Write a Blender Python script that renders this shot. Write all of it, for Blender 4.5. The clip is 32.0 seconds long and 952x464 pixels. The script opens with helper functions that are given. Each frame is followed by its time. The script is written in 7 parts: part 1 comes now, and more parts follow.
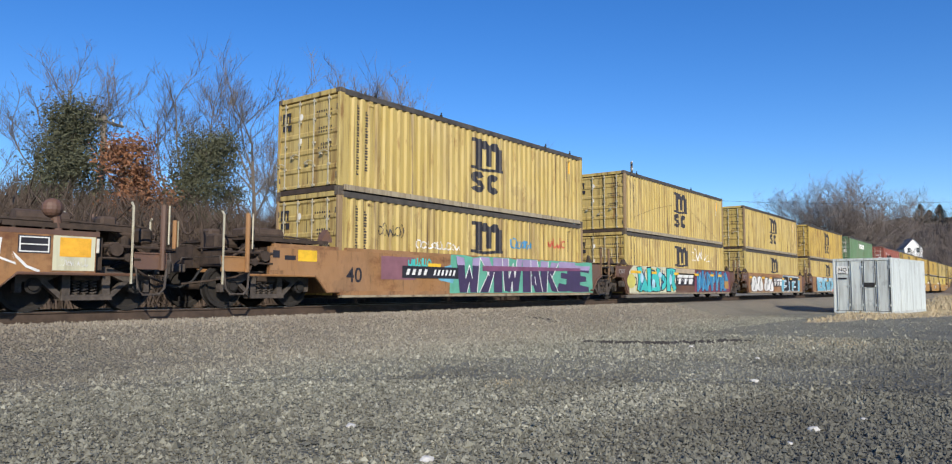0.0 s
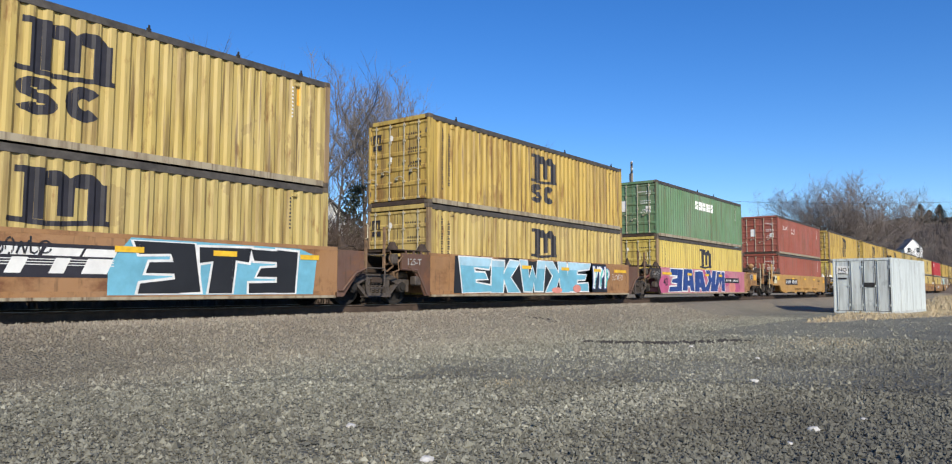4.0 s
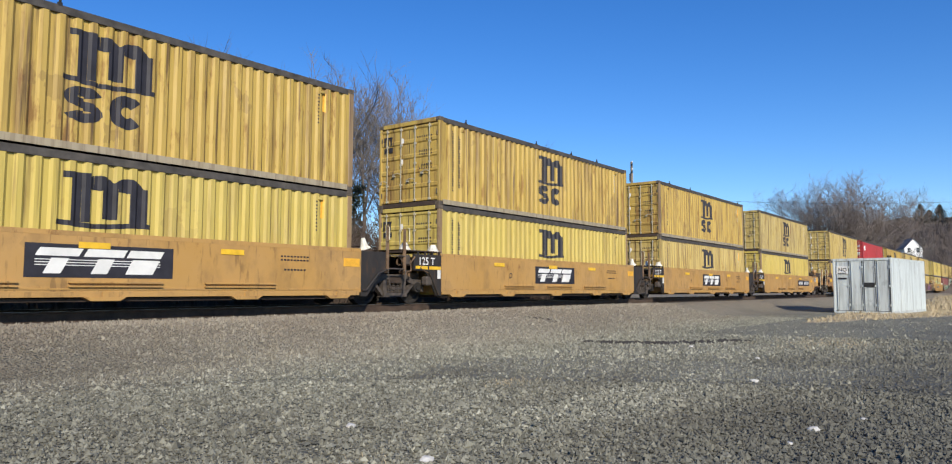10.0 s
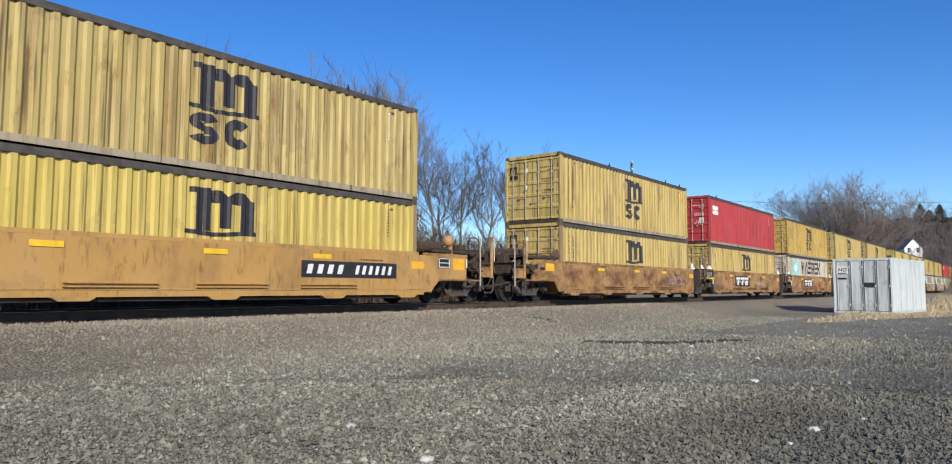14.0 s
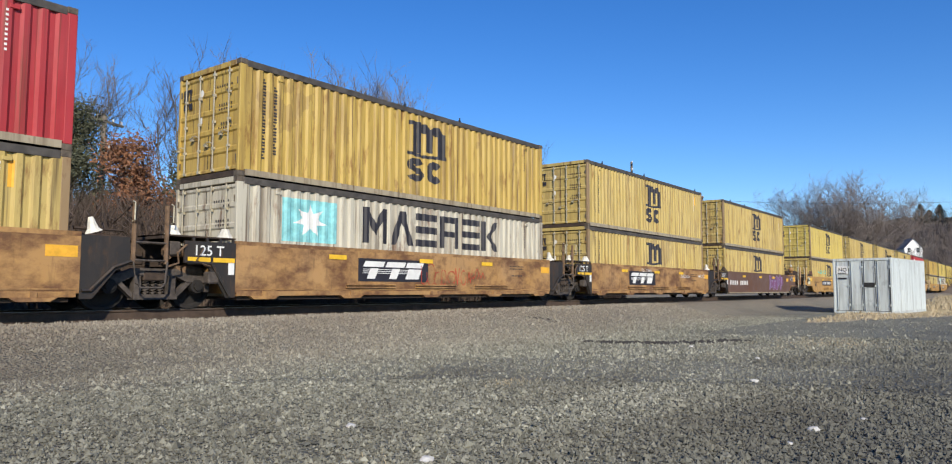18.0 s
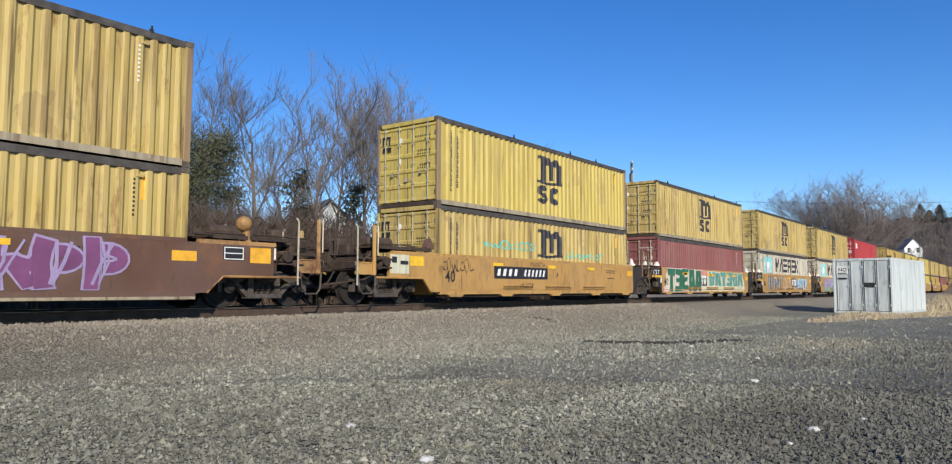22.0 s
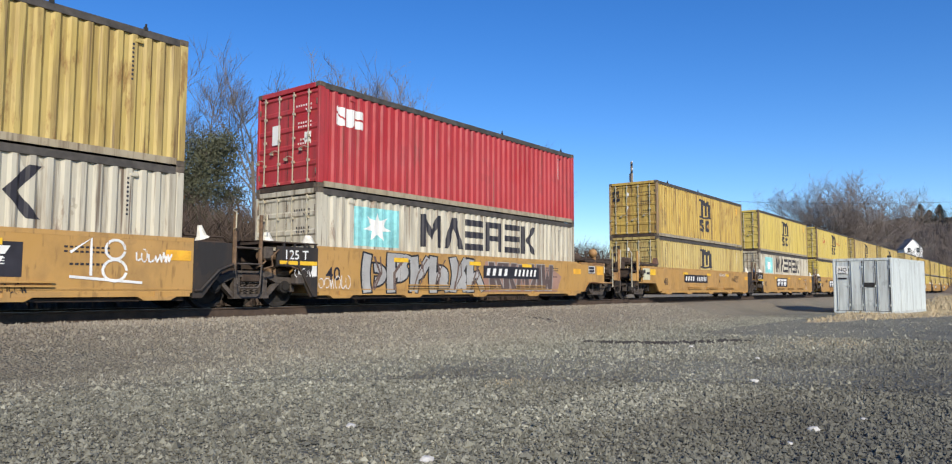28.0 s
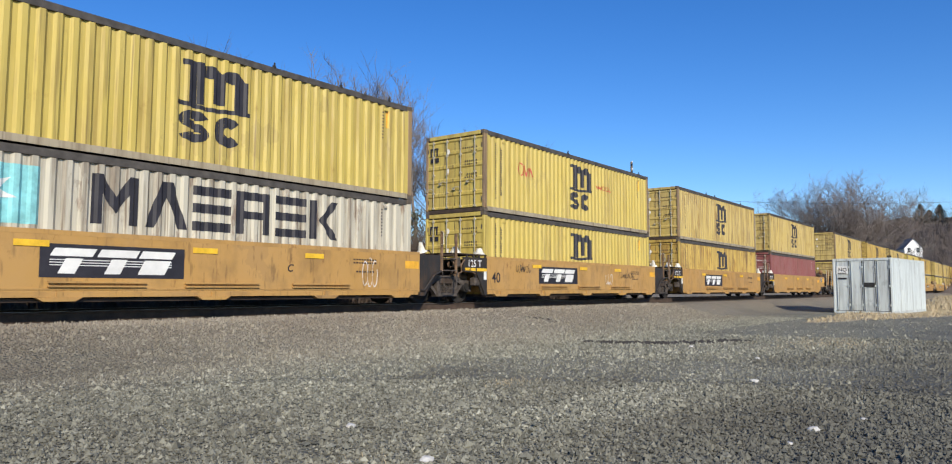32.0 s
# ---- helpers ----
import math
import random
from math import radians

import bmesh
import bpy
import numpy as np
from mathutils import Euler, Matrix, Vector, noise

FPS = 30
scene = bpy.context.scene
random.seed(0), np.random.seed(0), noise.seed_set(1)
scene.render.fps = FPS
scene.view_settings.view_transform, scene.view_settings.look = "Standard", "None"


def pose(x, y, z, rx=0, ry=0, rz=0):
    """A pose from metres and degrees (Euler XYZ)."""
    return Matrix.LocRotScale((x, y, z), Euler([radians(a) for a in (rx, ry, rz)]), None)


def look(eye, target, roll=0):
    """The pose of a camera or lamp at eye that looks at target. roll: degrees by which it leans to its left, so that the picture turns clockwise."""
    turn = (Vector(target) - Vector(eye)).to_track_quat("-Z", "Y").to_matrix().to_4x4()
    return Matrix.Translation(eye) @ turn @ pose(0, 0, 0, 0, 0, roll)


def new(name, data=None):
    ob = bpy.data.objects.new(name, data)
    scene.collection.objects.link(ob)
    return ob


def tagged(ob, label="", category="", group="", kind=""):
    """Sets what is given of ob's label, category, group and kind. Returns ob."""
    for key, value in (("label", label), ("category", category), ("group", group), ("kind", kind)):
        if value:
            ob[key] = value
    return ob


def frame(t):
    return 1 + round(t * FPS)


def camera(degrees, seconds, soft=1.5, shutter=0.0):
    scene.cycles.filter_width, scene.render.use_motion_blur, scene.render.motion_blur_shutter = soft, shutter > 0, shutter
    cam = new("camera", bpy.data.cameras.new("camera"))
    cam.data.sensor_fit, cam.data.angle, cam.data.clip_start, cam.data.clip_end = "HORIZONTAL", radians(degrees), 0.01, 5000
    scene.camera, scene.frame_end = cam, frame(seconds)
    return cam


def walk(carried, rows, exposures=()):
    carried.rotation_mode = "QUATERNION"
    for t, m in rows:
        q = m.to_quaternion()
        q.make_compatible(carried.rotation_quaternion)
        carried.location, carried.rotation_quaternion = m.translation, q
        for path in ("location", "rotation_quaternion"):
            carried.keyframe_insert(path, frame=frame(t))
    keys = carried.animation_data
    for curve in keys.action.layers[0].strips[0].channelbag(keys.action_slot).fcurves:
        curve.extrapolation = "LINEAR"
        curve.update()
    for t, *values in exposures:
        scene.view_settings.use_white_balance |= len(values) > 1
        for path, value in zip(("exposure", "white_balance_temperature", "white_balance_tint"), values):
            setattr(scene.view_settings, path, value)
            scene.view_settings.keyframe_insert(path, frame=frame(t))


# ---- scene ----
# The camera stands still on the gravel lot beside the main line.
SECONDS = 32.0
cam = camera(66.86, SECONDS, soft=1.15, shutter=0.0)
STAND = pose(0, -13.388, 0.471, 94.48, 0, -52.47) @ pose(0, 0, 0, 0, 0, 0.15)
walk(cam, [(0.0, STAND), (SECONDS, STAND)], [(0.0, 0.14), (SECONDS, 0.14)])

# ---- light: low winter sun behind the camera, clear sky ----
SUN_EL, SUN_TO = 27.5, Vector((-0.62, -0.785, 0.0))
world = bpy.data.worlds.new("clear_sky")
scene.world = world
world.use_nodes = True
wn = world.node_tree.nodes
sky = wn.new("ShaderNodeTexSky")
sky.sky_type, sky.sun_disc = "NISHITA", False
sky.sun_elevation, sky.sun_rotation = radians(SUN_EL), math.atan2(SUN_TO.x, SUN_TO.y)
sky.altitude, sky.air_density, sky.dust_density, sky.ozone_density = 200, 1.0, 0.0, 5.0
wn["Background"].inputs[1].default_value = 0.134
vivid = wn.new("ShaderNodeHueSaturation")
vivid.inputs["Saturation"].default_value, vivid.inputs["Hue"].default_value = 1.24, 0.511
world.node_tree.links.new(sky.outputs[0], vivid.inputs["Color"])
world.node_tree.links.new(vivid.outputs[0], wn["Background"].inputs[0])
sun = new("sun", bpy.data.lights.new("sun", "SUN"))
sun.data.energy, sun.data.angle, sun.data.color = 4.5, radians(0.53), (1.0, 0.92, 0.78)
flat = SUN_TO.normalized() * math.cos(radians(SUN_EL))
sun.matrix_world = look((flat.x * 60, flat.y * 60, 60 * math.sin(radians(SUN_EL)) + 20), (0, 0, 20))


# ---- materials ----
def shader(name):
    m = bpy.data.materials.new(name)
    m.use_nodes = True
    return m, m.node_tree.nodes, m.node_tree.links, m.node_tree.nodes["Principled BSDF"]


def node(n, kind, **values):
    k = n.new(kind)
    for key, value in values.items():
        k.inputs[key].default_value = value
    return k


def ramp(n, l, source, a, b, ca=(0, 0, 0, 1), cb=(1, 1, 1, 1)):
    r = n.new("ShaderNodeValToRGB")
    r.color_ramp.elements[0].position, r.color_ramp.elements[0].color = a, ca
    r.color_ramp.elements[1].position, r.color_ramp.elements[1].color = b, cb
    l.new(source, r.inputs[0])
    return r


def mix(n, l, fac, a, b):
    k = n.new("ShaderNodeMix")
    k.data_type = "RGBA"
    for slot, v in ((0, fac), (6, a), (7, b)):
        if isinstance(v, (int, float)):
            k.inputs[slot].default_value = v
        elif isinstance(v, tuple):
            k.inputs[slot].default_value = (*v[:3], 1)
        else:
            l.new(v, k.inputs[slot])
    return k.outputs[2]


def times(n, l, a, b):
    k = n.new("ShaderNodeMath")
    k.operation = "MULTIPLY"
    for slot, v in ((0, a), (1, b)):
        if isinstance(v, (int, float)):
            k.inputs[slot].default_value = v
        else:
            l.new(v, k.inputs[slot])
    return k.outputs[0]


def shifted_coords(n, l, scale=(1, 1, 1), spread=40.0):
    """Object coordinates, stretched, and moved by a chance amount for each object."""
    tc, info = n.new("ShaderNodeTexCoord"), n.new("ShaderNodeObjectInfo")
    mp, add = n.new("ShaderNodeMapping"), n.new("ShaderNodeVectorMath")
    mp.inputs["Scale"].default_value = scale
    l.new(tc.outputs["Object"], mp.inputs["Vector"])
    l.new(mp.outputs[0], add.inputs[0])
    l.new(times(n, l, info.outputs["Random"], spread), add.inputs[1])
    return add.outputs[0]


def bump(n, l, bsdf, height, strength, distance=0.01):
    b = node(n, "ShaderNodeBump", Strength=strength, Distance=distance)
    l.new(height, b.inputs["Height"])
    l.new(b.outputs[0], bsdf.inputs["Normal"])


def paint(name, base, rust=0.15, dirt=0.35, dirt_colour=(0.115, 0.072, 0.038), rough=0.55, fade=0.18, rust_colour=(0.13, 0.045, 0.018), streaks=(4.2, 4.2, 0.26), spots=(3.2, 3.2, 1.6), rust_from=0.60):
    """Weathered enamel on steel: fading, soot streaks that run down, and spots of rust."""
    m, n, l, bsdf = shader(name)
    wide = node(n, "ShaderNodeTexNoise", Scale=1.0, Detail=5.0, Roughness=0.6)
    l.new(shifted_coords(n, l, (0.7, 0.7, 0.5)), wide.inputs["Vector"])
    streak = node(n, "ShaderNodeTexNoise", Scale=1.0, Detail=6.0, Roughness=0.65)
    l.new(shifted_coords(n, l, streaks), streak.inputs["Vector"])
    spot = node(n, "ShaderNodeTexNoise", Scale=1.0, Detail=8.0, Roughness=0.7)
    l.new(shifted_coords(n, l, spots), spot.inputs["Vector"])
    pale = tuple(min(1, c * 0.75 + 0.22) for c in base)
    c = mix(n, l, times(n, l, ramp(n, l, wide.outputs[0], 0.35, 0.7).outputs[0], fade), base, pale)
    c = mix(n, l, times(n, l, ramp(n, l, streak.outputs[0], 0.48, 0.68).outputs[0], dirt * 0.85), c, dirt_colour)
    c = mix(n, l, times(n, l, ramp(n, l, wide.outputs[0], 0.62, 0.40).outputs[0], dirt * 0.35), c, dirt_colour)
    c = mix(n, l, times(n, l, ramp(n, l, spot.outputs[0], rust_from, rust_from + (0.10 if spots[0] > 3 else 0.17)).outputs[0], rust), c, rust_colour)
    drip = node(n, "ShaderNodeTexNoise", Scale=1.0, Detail=3.0, Roughness=0.5)
    l.new(shifted_coords(n, l, (11.0, 11.0, 0.34 if streaks[0] > 4 else 2.0)), drip.inputs["Vector"])
    c = mix(n, l, times(n, l, ramp(n, l, drip.outputs[0], 0.59, 0.70).outputs[0], min(0.85, dirt)), c, (0.085, 0.046, 0.022))
    l.new(c, bsdf.inputs["Base Color"])
    l.new(ramp(n, l, spot.outputs[0], 0.3, 0.8, (rough - 0.1,) * 3 + (1,), (min(1, rough + 0.25),) * 3 + (1,)).outputs[0], bsdf.inputs["Roughness"])
    bump(n, l, bsdf, spot.outputs[0], 0.25, 0.004)
    return m


def plain(name, base, rough=0.7, metal=0.0, vary=0.3, scale=6.0):
    m, n, l, bsdf = shader(name)
    t = node(n, "ShaderNodeTexNoise", Scale=scale, Detail=6.0, Roughness=0.65)
    l.new(shifted_coords(n, l), t.inputs["Vector"])
    dark = tuple(c * (1 - vary) for c in base)
    light = tuple(min(1, c * (1 + vary)) for c in base)
    l.new(mix(n, l, ramp(n, l, t.outputs[0], 0.3, 0.7).outputs[0], dark, light), bsdf.inputs["Base Color"])
    bsdf.inputs["Roughness"].default_value, bsdf.inputs["Metallic"].default_value = rough, metal
    bump(n, l, bsdf, t.outputs[0], 0.3, 0.006)
    return m


YELLOW = [
    paint("yellow_enamel_pale", (0.48, 0.352, 0.100), 0.68, 0.78, dirt_colour=(0.160, 0.088, 0.032), rust_colour=(0.185, 0.078, 0.022), fade=0.25, spots=(3.6, 3.6, 0.9), rust_from=0.57),
    paint("yellow_enamel_sooty", (0.475, 0.33, 0.082), 0.72, 0.95, dirt_colour=(0.160, 0.088, 0.032), rust_colour=(0.185, 0.078, 0.022), fade=0.12, spots=(3.6, 3.6, 0.9), rust_from=0.55),
    paint("yellow_enamel_fresh", (0.53, 0.405, 0.090), 0.28, 0.50, dirt_colour=(0.160, 0.088, 0.032), rust_colour=(0.185, 0.078, 0.022), fade=0.15),
    paint("yellow_enamel_ochre", (0.48, 0.325, 0.068), 0.70, 0.92, dirt_colour=(0.160, 0.088, 0.032), rust_colour=(0.185, 0.078, 0.022), fade=0.10, spots=(3.6, 3.6, 0.9), rust_from=0.55),
    paint("yellow_enamel_chalky", (0.45, 0.34, 0.106), 0.62, 0.75, dirt_colour=(0.160, 0.088, 0.032), rust_colour=(0.185, 0.078, 0.022), fade=0.22, spots=(3.6, 3.6, 0.9), rust_from=0.57),
]
GREEN = paint("green_enamel", (0.098, 0.200, 0.092), 0.40, 0.60, fade=0.28)
RED = paint("bright_red_enamel", (0.40, 0.024, 0.029), 0.30, 0.50, fade=0.12, dirt_colour=(0.12, 0.02, 0.02))
BROWN_RED = paint("brown_red_enamel", (0.27, 0.066, 0.040), 0.40, 0.50, fade=0.16)
MAROON = paint("faded_maroon_enamel", (0.22, 0.062, 0.056), 0.35, 0.50, fade=0.22)
WHITE = paint("dirty_white_enamel", (0.515, 0.475, 0.370), 0.65, 0.80, fade=0.2, spots=(3.6, 3.6, 0.9), rust_from=0.57)
RAIL_DARK = plain("scuffed_dark_rail", (0.066, 0.058, 0.050), 0.75, 0.0, 0.5, 4)
RAIL_PALE = paint("pale_chafed_rail", (0.36, 0.30, 0.20), 0.60, 0.80)
CASTING = plain("weathered_casting", (0.12, 0.095, 0.07), 0.7, 0.2, 0.5, 9)
POST_TAN = paint("soiled_post", (0.28, 0.185, 0.088), 0.6, 0.6)
BAR_PALE = plain("galvanised_bar", (0.50, 0.45, 0.33), 0.45, 0.3, 0.25, 12)
GASKET = plain("black_gasket", (0.02, 0.02, 0.02), 0.8)
INK = plain("black_lettering", (0.022, 0.020, 0.026), 0.6, 0.0, 0.4, 3)
CHALK = plain("white_lettering", (0.75, 0.74, 0.70), 0.6, 0.0, 0.12, 3)
SKY_BLUE = plain("pale_blue_paint", (0.22, 0.53, 0.54), 0.6, 0.0, 0.35, 3)
YELLOW_TAPE = plain("yellow_reflector", (0.80, 0.48, 0.03), 0.45, 0.0, 0.2, 5)
ORANGE = plain("orange_reflector", (0.78, 0.40, 0.035), 0.5, 0.0, 0.2, 5)
TAN = paint("tan_car_paint", (0.46, 0.258, 0.070), 0.55, 0.42, fade=0.14, streaks=(1.6, 1.6, 0.9))
TAN_RUSTY = paint("rusty_tan_car_paint", (0.42, 0.23, 0.075), 0.85, 0.35, rust_colour=(0.105, 0.042, 0.020), streaks=(1.6, 1.6, 0.9), spots=(1.0, 1.0, 1.5), rust_from=0.43)
RUST_ORANGE = paint("rust_orange_car_paint", (0.33, 0.165, 0.060), 0.85, 0.45, streaks=(1.6, 1.6, 0.9), spots=(1.0, 1.0, 1.4), rust_from=0.52)
OXIDE = paint("dark_oxide_car_paint", (0.115, 0.054, 0.032), 0.65, 0.5, rust_colour=(0.24, 0.105, 0.04), streaks=(1.8, 1.8, 0.9), spots=(1.4, 1.4, 1.4), rust_from=0.54)
PINK = paint("pink_sprayed_paint", (0.50, 0.16, 0.21), 0.25, 0.25, fade=0.55, streaks=(1.2, 1.2, 0.9), spots=(0.9, 0.9, 1.0), rust_colour=(0.45, 0.09, 0.20), rust_from=0.50)
CREAM = paint("cream_sprayed_paint", (0.60, 0.58, 0.40), 0.25, 0.35, fade=0.4)
BLACK_CAR = paint("black_car_paint", (0.026, 0.022, 0.019), 0.55, 0.5, dirt_colour=(0.070, 0.046, 0.030), rust_colour=(0.085, 0.045, 0.022), fade=0.0, streaks=(2.2, 2.2, 0.8), rust_from=0.56)
# rusty steel with its sunlit look raised into the base colour
LIT_RUST_STEEL = plain("lit_rusty_steel", (0.15, 0.092, 0.052), 0.8, 0.0, 0.55, 6)
# brown brake grime, its colour lowered further for deep shade under the cars
SHADED_GRIME = plain("brown_brake_grime", (0.050, 0.033, 0.023), 0.85, 0.0, 0.5, 5)
STEEL_GREY = plain("dusty_cast_steel", (0.085, 0.069, 0.058), 0.8, 0.2, 0.5, 7)
# wheel steel, near black: the deep shade round the trucks is in its colour
SHADED_TREAD = plain("shaded_wheel_steel", (0.018, 0.015, 0.013), 0.85, 0.0, 0.35, 9)
GUIDE_WHITE = plain("white_guide_paint", (0.70, 0.66, 0.56), 0.6, 0.0, 0.3, 6)
RAIL_RUST = plain("brown_rail_steel", (0.080, 0.054, 0.039), 0.8, 0.2, 0.35, 5)
RAIL_TOP = plain("polished_rail_head", (0.45, 0.43, 0.41), 0.3, 0.9, 0.15, 5)
TIE_WOOD = plain("weathered_tie_wood", (0.060, 0.044, 0.033), 0.9, 0.0, 0.5, 8)
SHED_WHITE = paint("shed_white_enamel", (0.57, 0.615, 0.60), 0.30, 0.50, fade=0.2, dirt_colour=(0.16, 0.16, 0.15))
SHED_GREY = paint("shed_streaked_grey", (0.50, 0.54, 0.525), 0.35, 0.75, fade=0.3, dirt_colour=(0.13, 0.14, 0.14))
BARK = plain("grey_brown_bark", (0.17, 0.135, 0.105), 0.9, 0.0, 0.45, 7)
TWIG = plain("brown_twigs", (0.155, 0.136, 0.122), 0.9, 0.0, 0.35, 9)
# far twigs: aerial haze is put into this lighter colour
HAZED_TWIG = plain("hazed_grey_twigs", (0.21, 0.175, 0.155), 0.9, 0.0, 0.3, 9)
NEEDLE = plain("dark_green_needles", (0.090, 0.094, 0.054), 0.95, 0.0, 0.5, 1.5)
OAK_LEAF = plain("russet_oak_leaves", (0.24, 0.108, 0.052), 0.8, 0.0, 0.45, 2.0)
DRY_GRASS = plain("dry_straw_grass", (0.42, 0.345, 0.222), 0.9, 0.0, 0.3, 2.0)
BRUSH = plain("brown_brushwood", (0.092, 0.066, 0.050), 0.9, 0.0, 0.5, 1.2)
HOUSE_WHITE = plain("white_clapboard", (0.78, 0.78, 0.76), 0.6, 0.0, 0.05, 2)
HOUSE_ROOF = plain("grey_shingles", (0.14, 0.13, 0.13), 0.85, 0.0, 0.3, 5)
GLASS_DARK = plain("dark_window_glass", (0.03, 0.035, 0.04), 0.15, 0.0, 0.2, 3)
POLE_WOOD = plain("grey_pole_wood", (0.19, 0.155, 0.12), 0.9, 0.0, 0.3, 6)
DARK_DIRT = plain("black_damp_dirt", (0.045, 0.040, 0.036), 0.95, 0.0, 0.4, 4)
HILL_WOOD = plain("brown_winter_wood", (0.150, 0.118, 0.092), 0.95, 0.0, 0.35, 0.06)
FAR_FIR = plain("far_fir", (0.020, 0.030, 0.018), 0.9, 0.0, 0.4, 0.5)


def spray(name, base):
    return plain(name, base, 0.5, 0.0, 0.22, 1.6)


S_TEAL, S_VIOLET, S_NAVY = spray("teal_spray", (0.06, 0.50, 0.46)), spray("violet_spray", (0.055, 0.036, 0.09)), spray("navy_spray", (0.025, 0.06, 0.22))
S_BLUE, S_WHITE, S_BLACK = spray("blue_spray", (0.04, 0.22, 0.42)), spray("white_spray", (0.74, 0.73, 0.70)), spray("black_spray", (0.018, 0.018, 0.02))
S_LILAC, S_ICE, S_PURPLE = spray("lilac_spray", (0.33, 0.26, 0.42)), spray("ice_blue_spray", (0.38, 0.58, 0.68)), spray("purple_spray", (0.19, 0.065, 0.155))
S_GREEN, S_SILVER, S_RED = spray("green_spray", (0.03, 0.14, 0.07)), spray("silver_spray", (0.36, 0.35, 0.33)), spray("red_spray", (0.45, 0.06, 0.03))
S_SEA, S_PINKW = spray("sea_green_spray", (0.10, 0.30, 0.24)), spray("pale_pink_spray", (0.66, 0.46, 0.50))


# ---- building helpers ----
def box(bm, x0, x1, y0, y1, z0, z1, chamfer=0.0):
    v = [bm.verts.new((x, y, z)) for x in (x0, x1) for y in (y0, y1) for z in (z0, z1)]
    made = [bm.faces.new([v[i] for i in f]) for f in ((0, 1, 3, 2), (4, 6, 7, 5), (0, 4, 5, 1), (2, 3, 7, 6), (0, 2, 6, 4), (1, 5, 7, 3))]
    if chamfer:
        bmesh.ops.bevel(bm, geom=list({e for f in made for e in f.edges}), offset=chamfer, segments=1, affect="EDGES")
    return bm


def boxes(*spans, chamfer=0.0):
    bm = bmesh.new()
    for s in spans:
        box(bm, *s, chamfer=chamfer)
    return bm


def prism(bm, outline, y0, y1):
    """A plate with an outline of (x, z), from y0 to y1."""
    a = [bm.verts.new((x, y0, z)) for x, z in outline]
    b = [bm.verts.new((x, y1, z)) for x, z in outline]
    bm.faces.new(a)
    bm.faces.new(b[::-1])
    for i in range(len(a)):
        j = (i + 1) % len(a)
        bm.faces.new((a[j], a[i], b[i], b[j]))
    return bm


def tube(bm, points, r, sides=6, r_end=None):
    """A round bar along points."""
    rings, points = [], [Vector(q) for q in points]
    for i, q in enumerate(points):
        d = (points[min(i + 1, len(points) - 1)] - points[max(i - 1, 0)]).normalized()
        u = d.orthogonal().normalized()
        w = d.cross(u)
        rr = r if r_end is None else r + (r_end - r) * i / (len(points) - 1)
        rings.append([bm.verts.new(q + rr * (math.cos(a) * u + math.sin(a) * w)) for a in (2 * math.pi * k / sides for k in range(sides))])
    for a, b in zip(rings, rings[1:]):
        best = min(range(sides), key=lambda k: (a[0].co - b[k].co).length)
        for k in range(sides):
            bm.faces.new((a[k], a[(k + 1) % sides], b[(k + 1 + best) % sides], b[(k + best) % sides]))
    bm.faces.new(rings[0][::-1])
    bm.faces.new(rings[-1])
    return bm


def disc(bm, c, r, half, sides=20, axis="y"):
    """A short round solid about an axis through c."""
    d = Vector((0, half, 0)) if axis == "y" else Vector((half, 0, 0)) if axis == "x" else Vector((0, 0, half))
    return tube(bm, (Vector(c) - d, Vector(c) + d), r, sides)


def finish(name, bm, smooth=False):
    me = bpy.data.meshes.new(name)
    bmesh.ops.recalc_face_normals(bm, faces=bm.faces)
    bm.to_mesh(me)
    bm.free()
    if smooth:
        for f in me.polygons:
            f.use_smooth = True
    return me


def part(name, data, material, parent, label="", place=None):
    """One mesh under a thing or a part; data is a bmesh, or a mesh that alike parts share."""
    me = finish(name, data) if isinstance(data, bmesh.types.BMesh) else data
    ob = new(name, me)
    if not me.materials:
        me.materials.append(None)
    ob.material_slots[0].link = "OBJECT"
    ob.material_slots[0].material = material
    ob.parent = parent
    if place is not None:
        ob.matrix_basis = place
    return tagged(ob, label)


def thing(name, m, label, category, group="", kind=""):
    ob = new(name)
    ob.matrix_basis = m
    ob.empty_display_size = 0.3
    return tagged(ob, label, category, group, kind)


def whole(name, data, material, label, category, group="", kind="", place=None):
    return tagged(part(name, data, material, None, label, place), "", category, group, kind)


def words(text, size, name="lettering", slant=0.0):
    """A flat mesh of a short text in the x-z plane, facing -y."""
    cu = bpy.data.curves.new(name, "FONT")
    cu.body, cu.size, cu.shear, cu.resolution_u, cu.offset = text, size, slant, 3, size * 0.012
    ob = new(name, cu)
    me = bpy.data.meshes.new_from_object(ob.evaluated_get(bpy.context.evaluated_depsgraph_get()))
    bpy.data.objects.remove(ob)
    me.transform(Matrix.Rotation(radians(90), 4, "X"))
    me.materials.clear()
    return me


# ---- flat paint shapes, cut into strips so that they follow ribbed steel ----
def spans_at(polys, x):
    """The height intervals in which the union of the outlines covers x."""
    got = []
    for poly in polys:
        zs = []
        for (xa, za), (xb, zb) in zip(poly, poly[1:] + poly[:1]):
            if (xa <= x < xb) or (xb <= x < xa):
                zs.append(za + (zb - za) * (x - xa) / (xb - xa))
        zs.sort()
        got += list(zip(zs[::2], zs[1::2]))
    got.sort()
    out = []
    for a, b in got:
        if out and a <= out[-1][1] + 1e-4:
            out[-1][1] = max(out[-1][1], b)
        else:
            out.append([a, b])
    return out


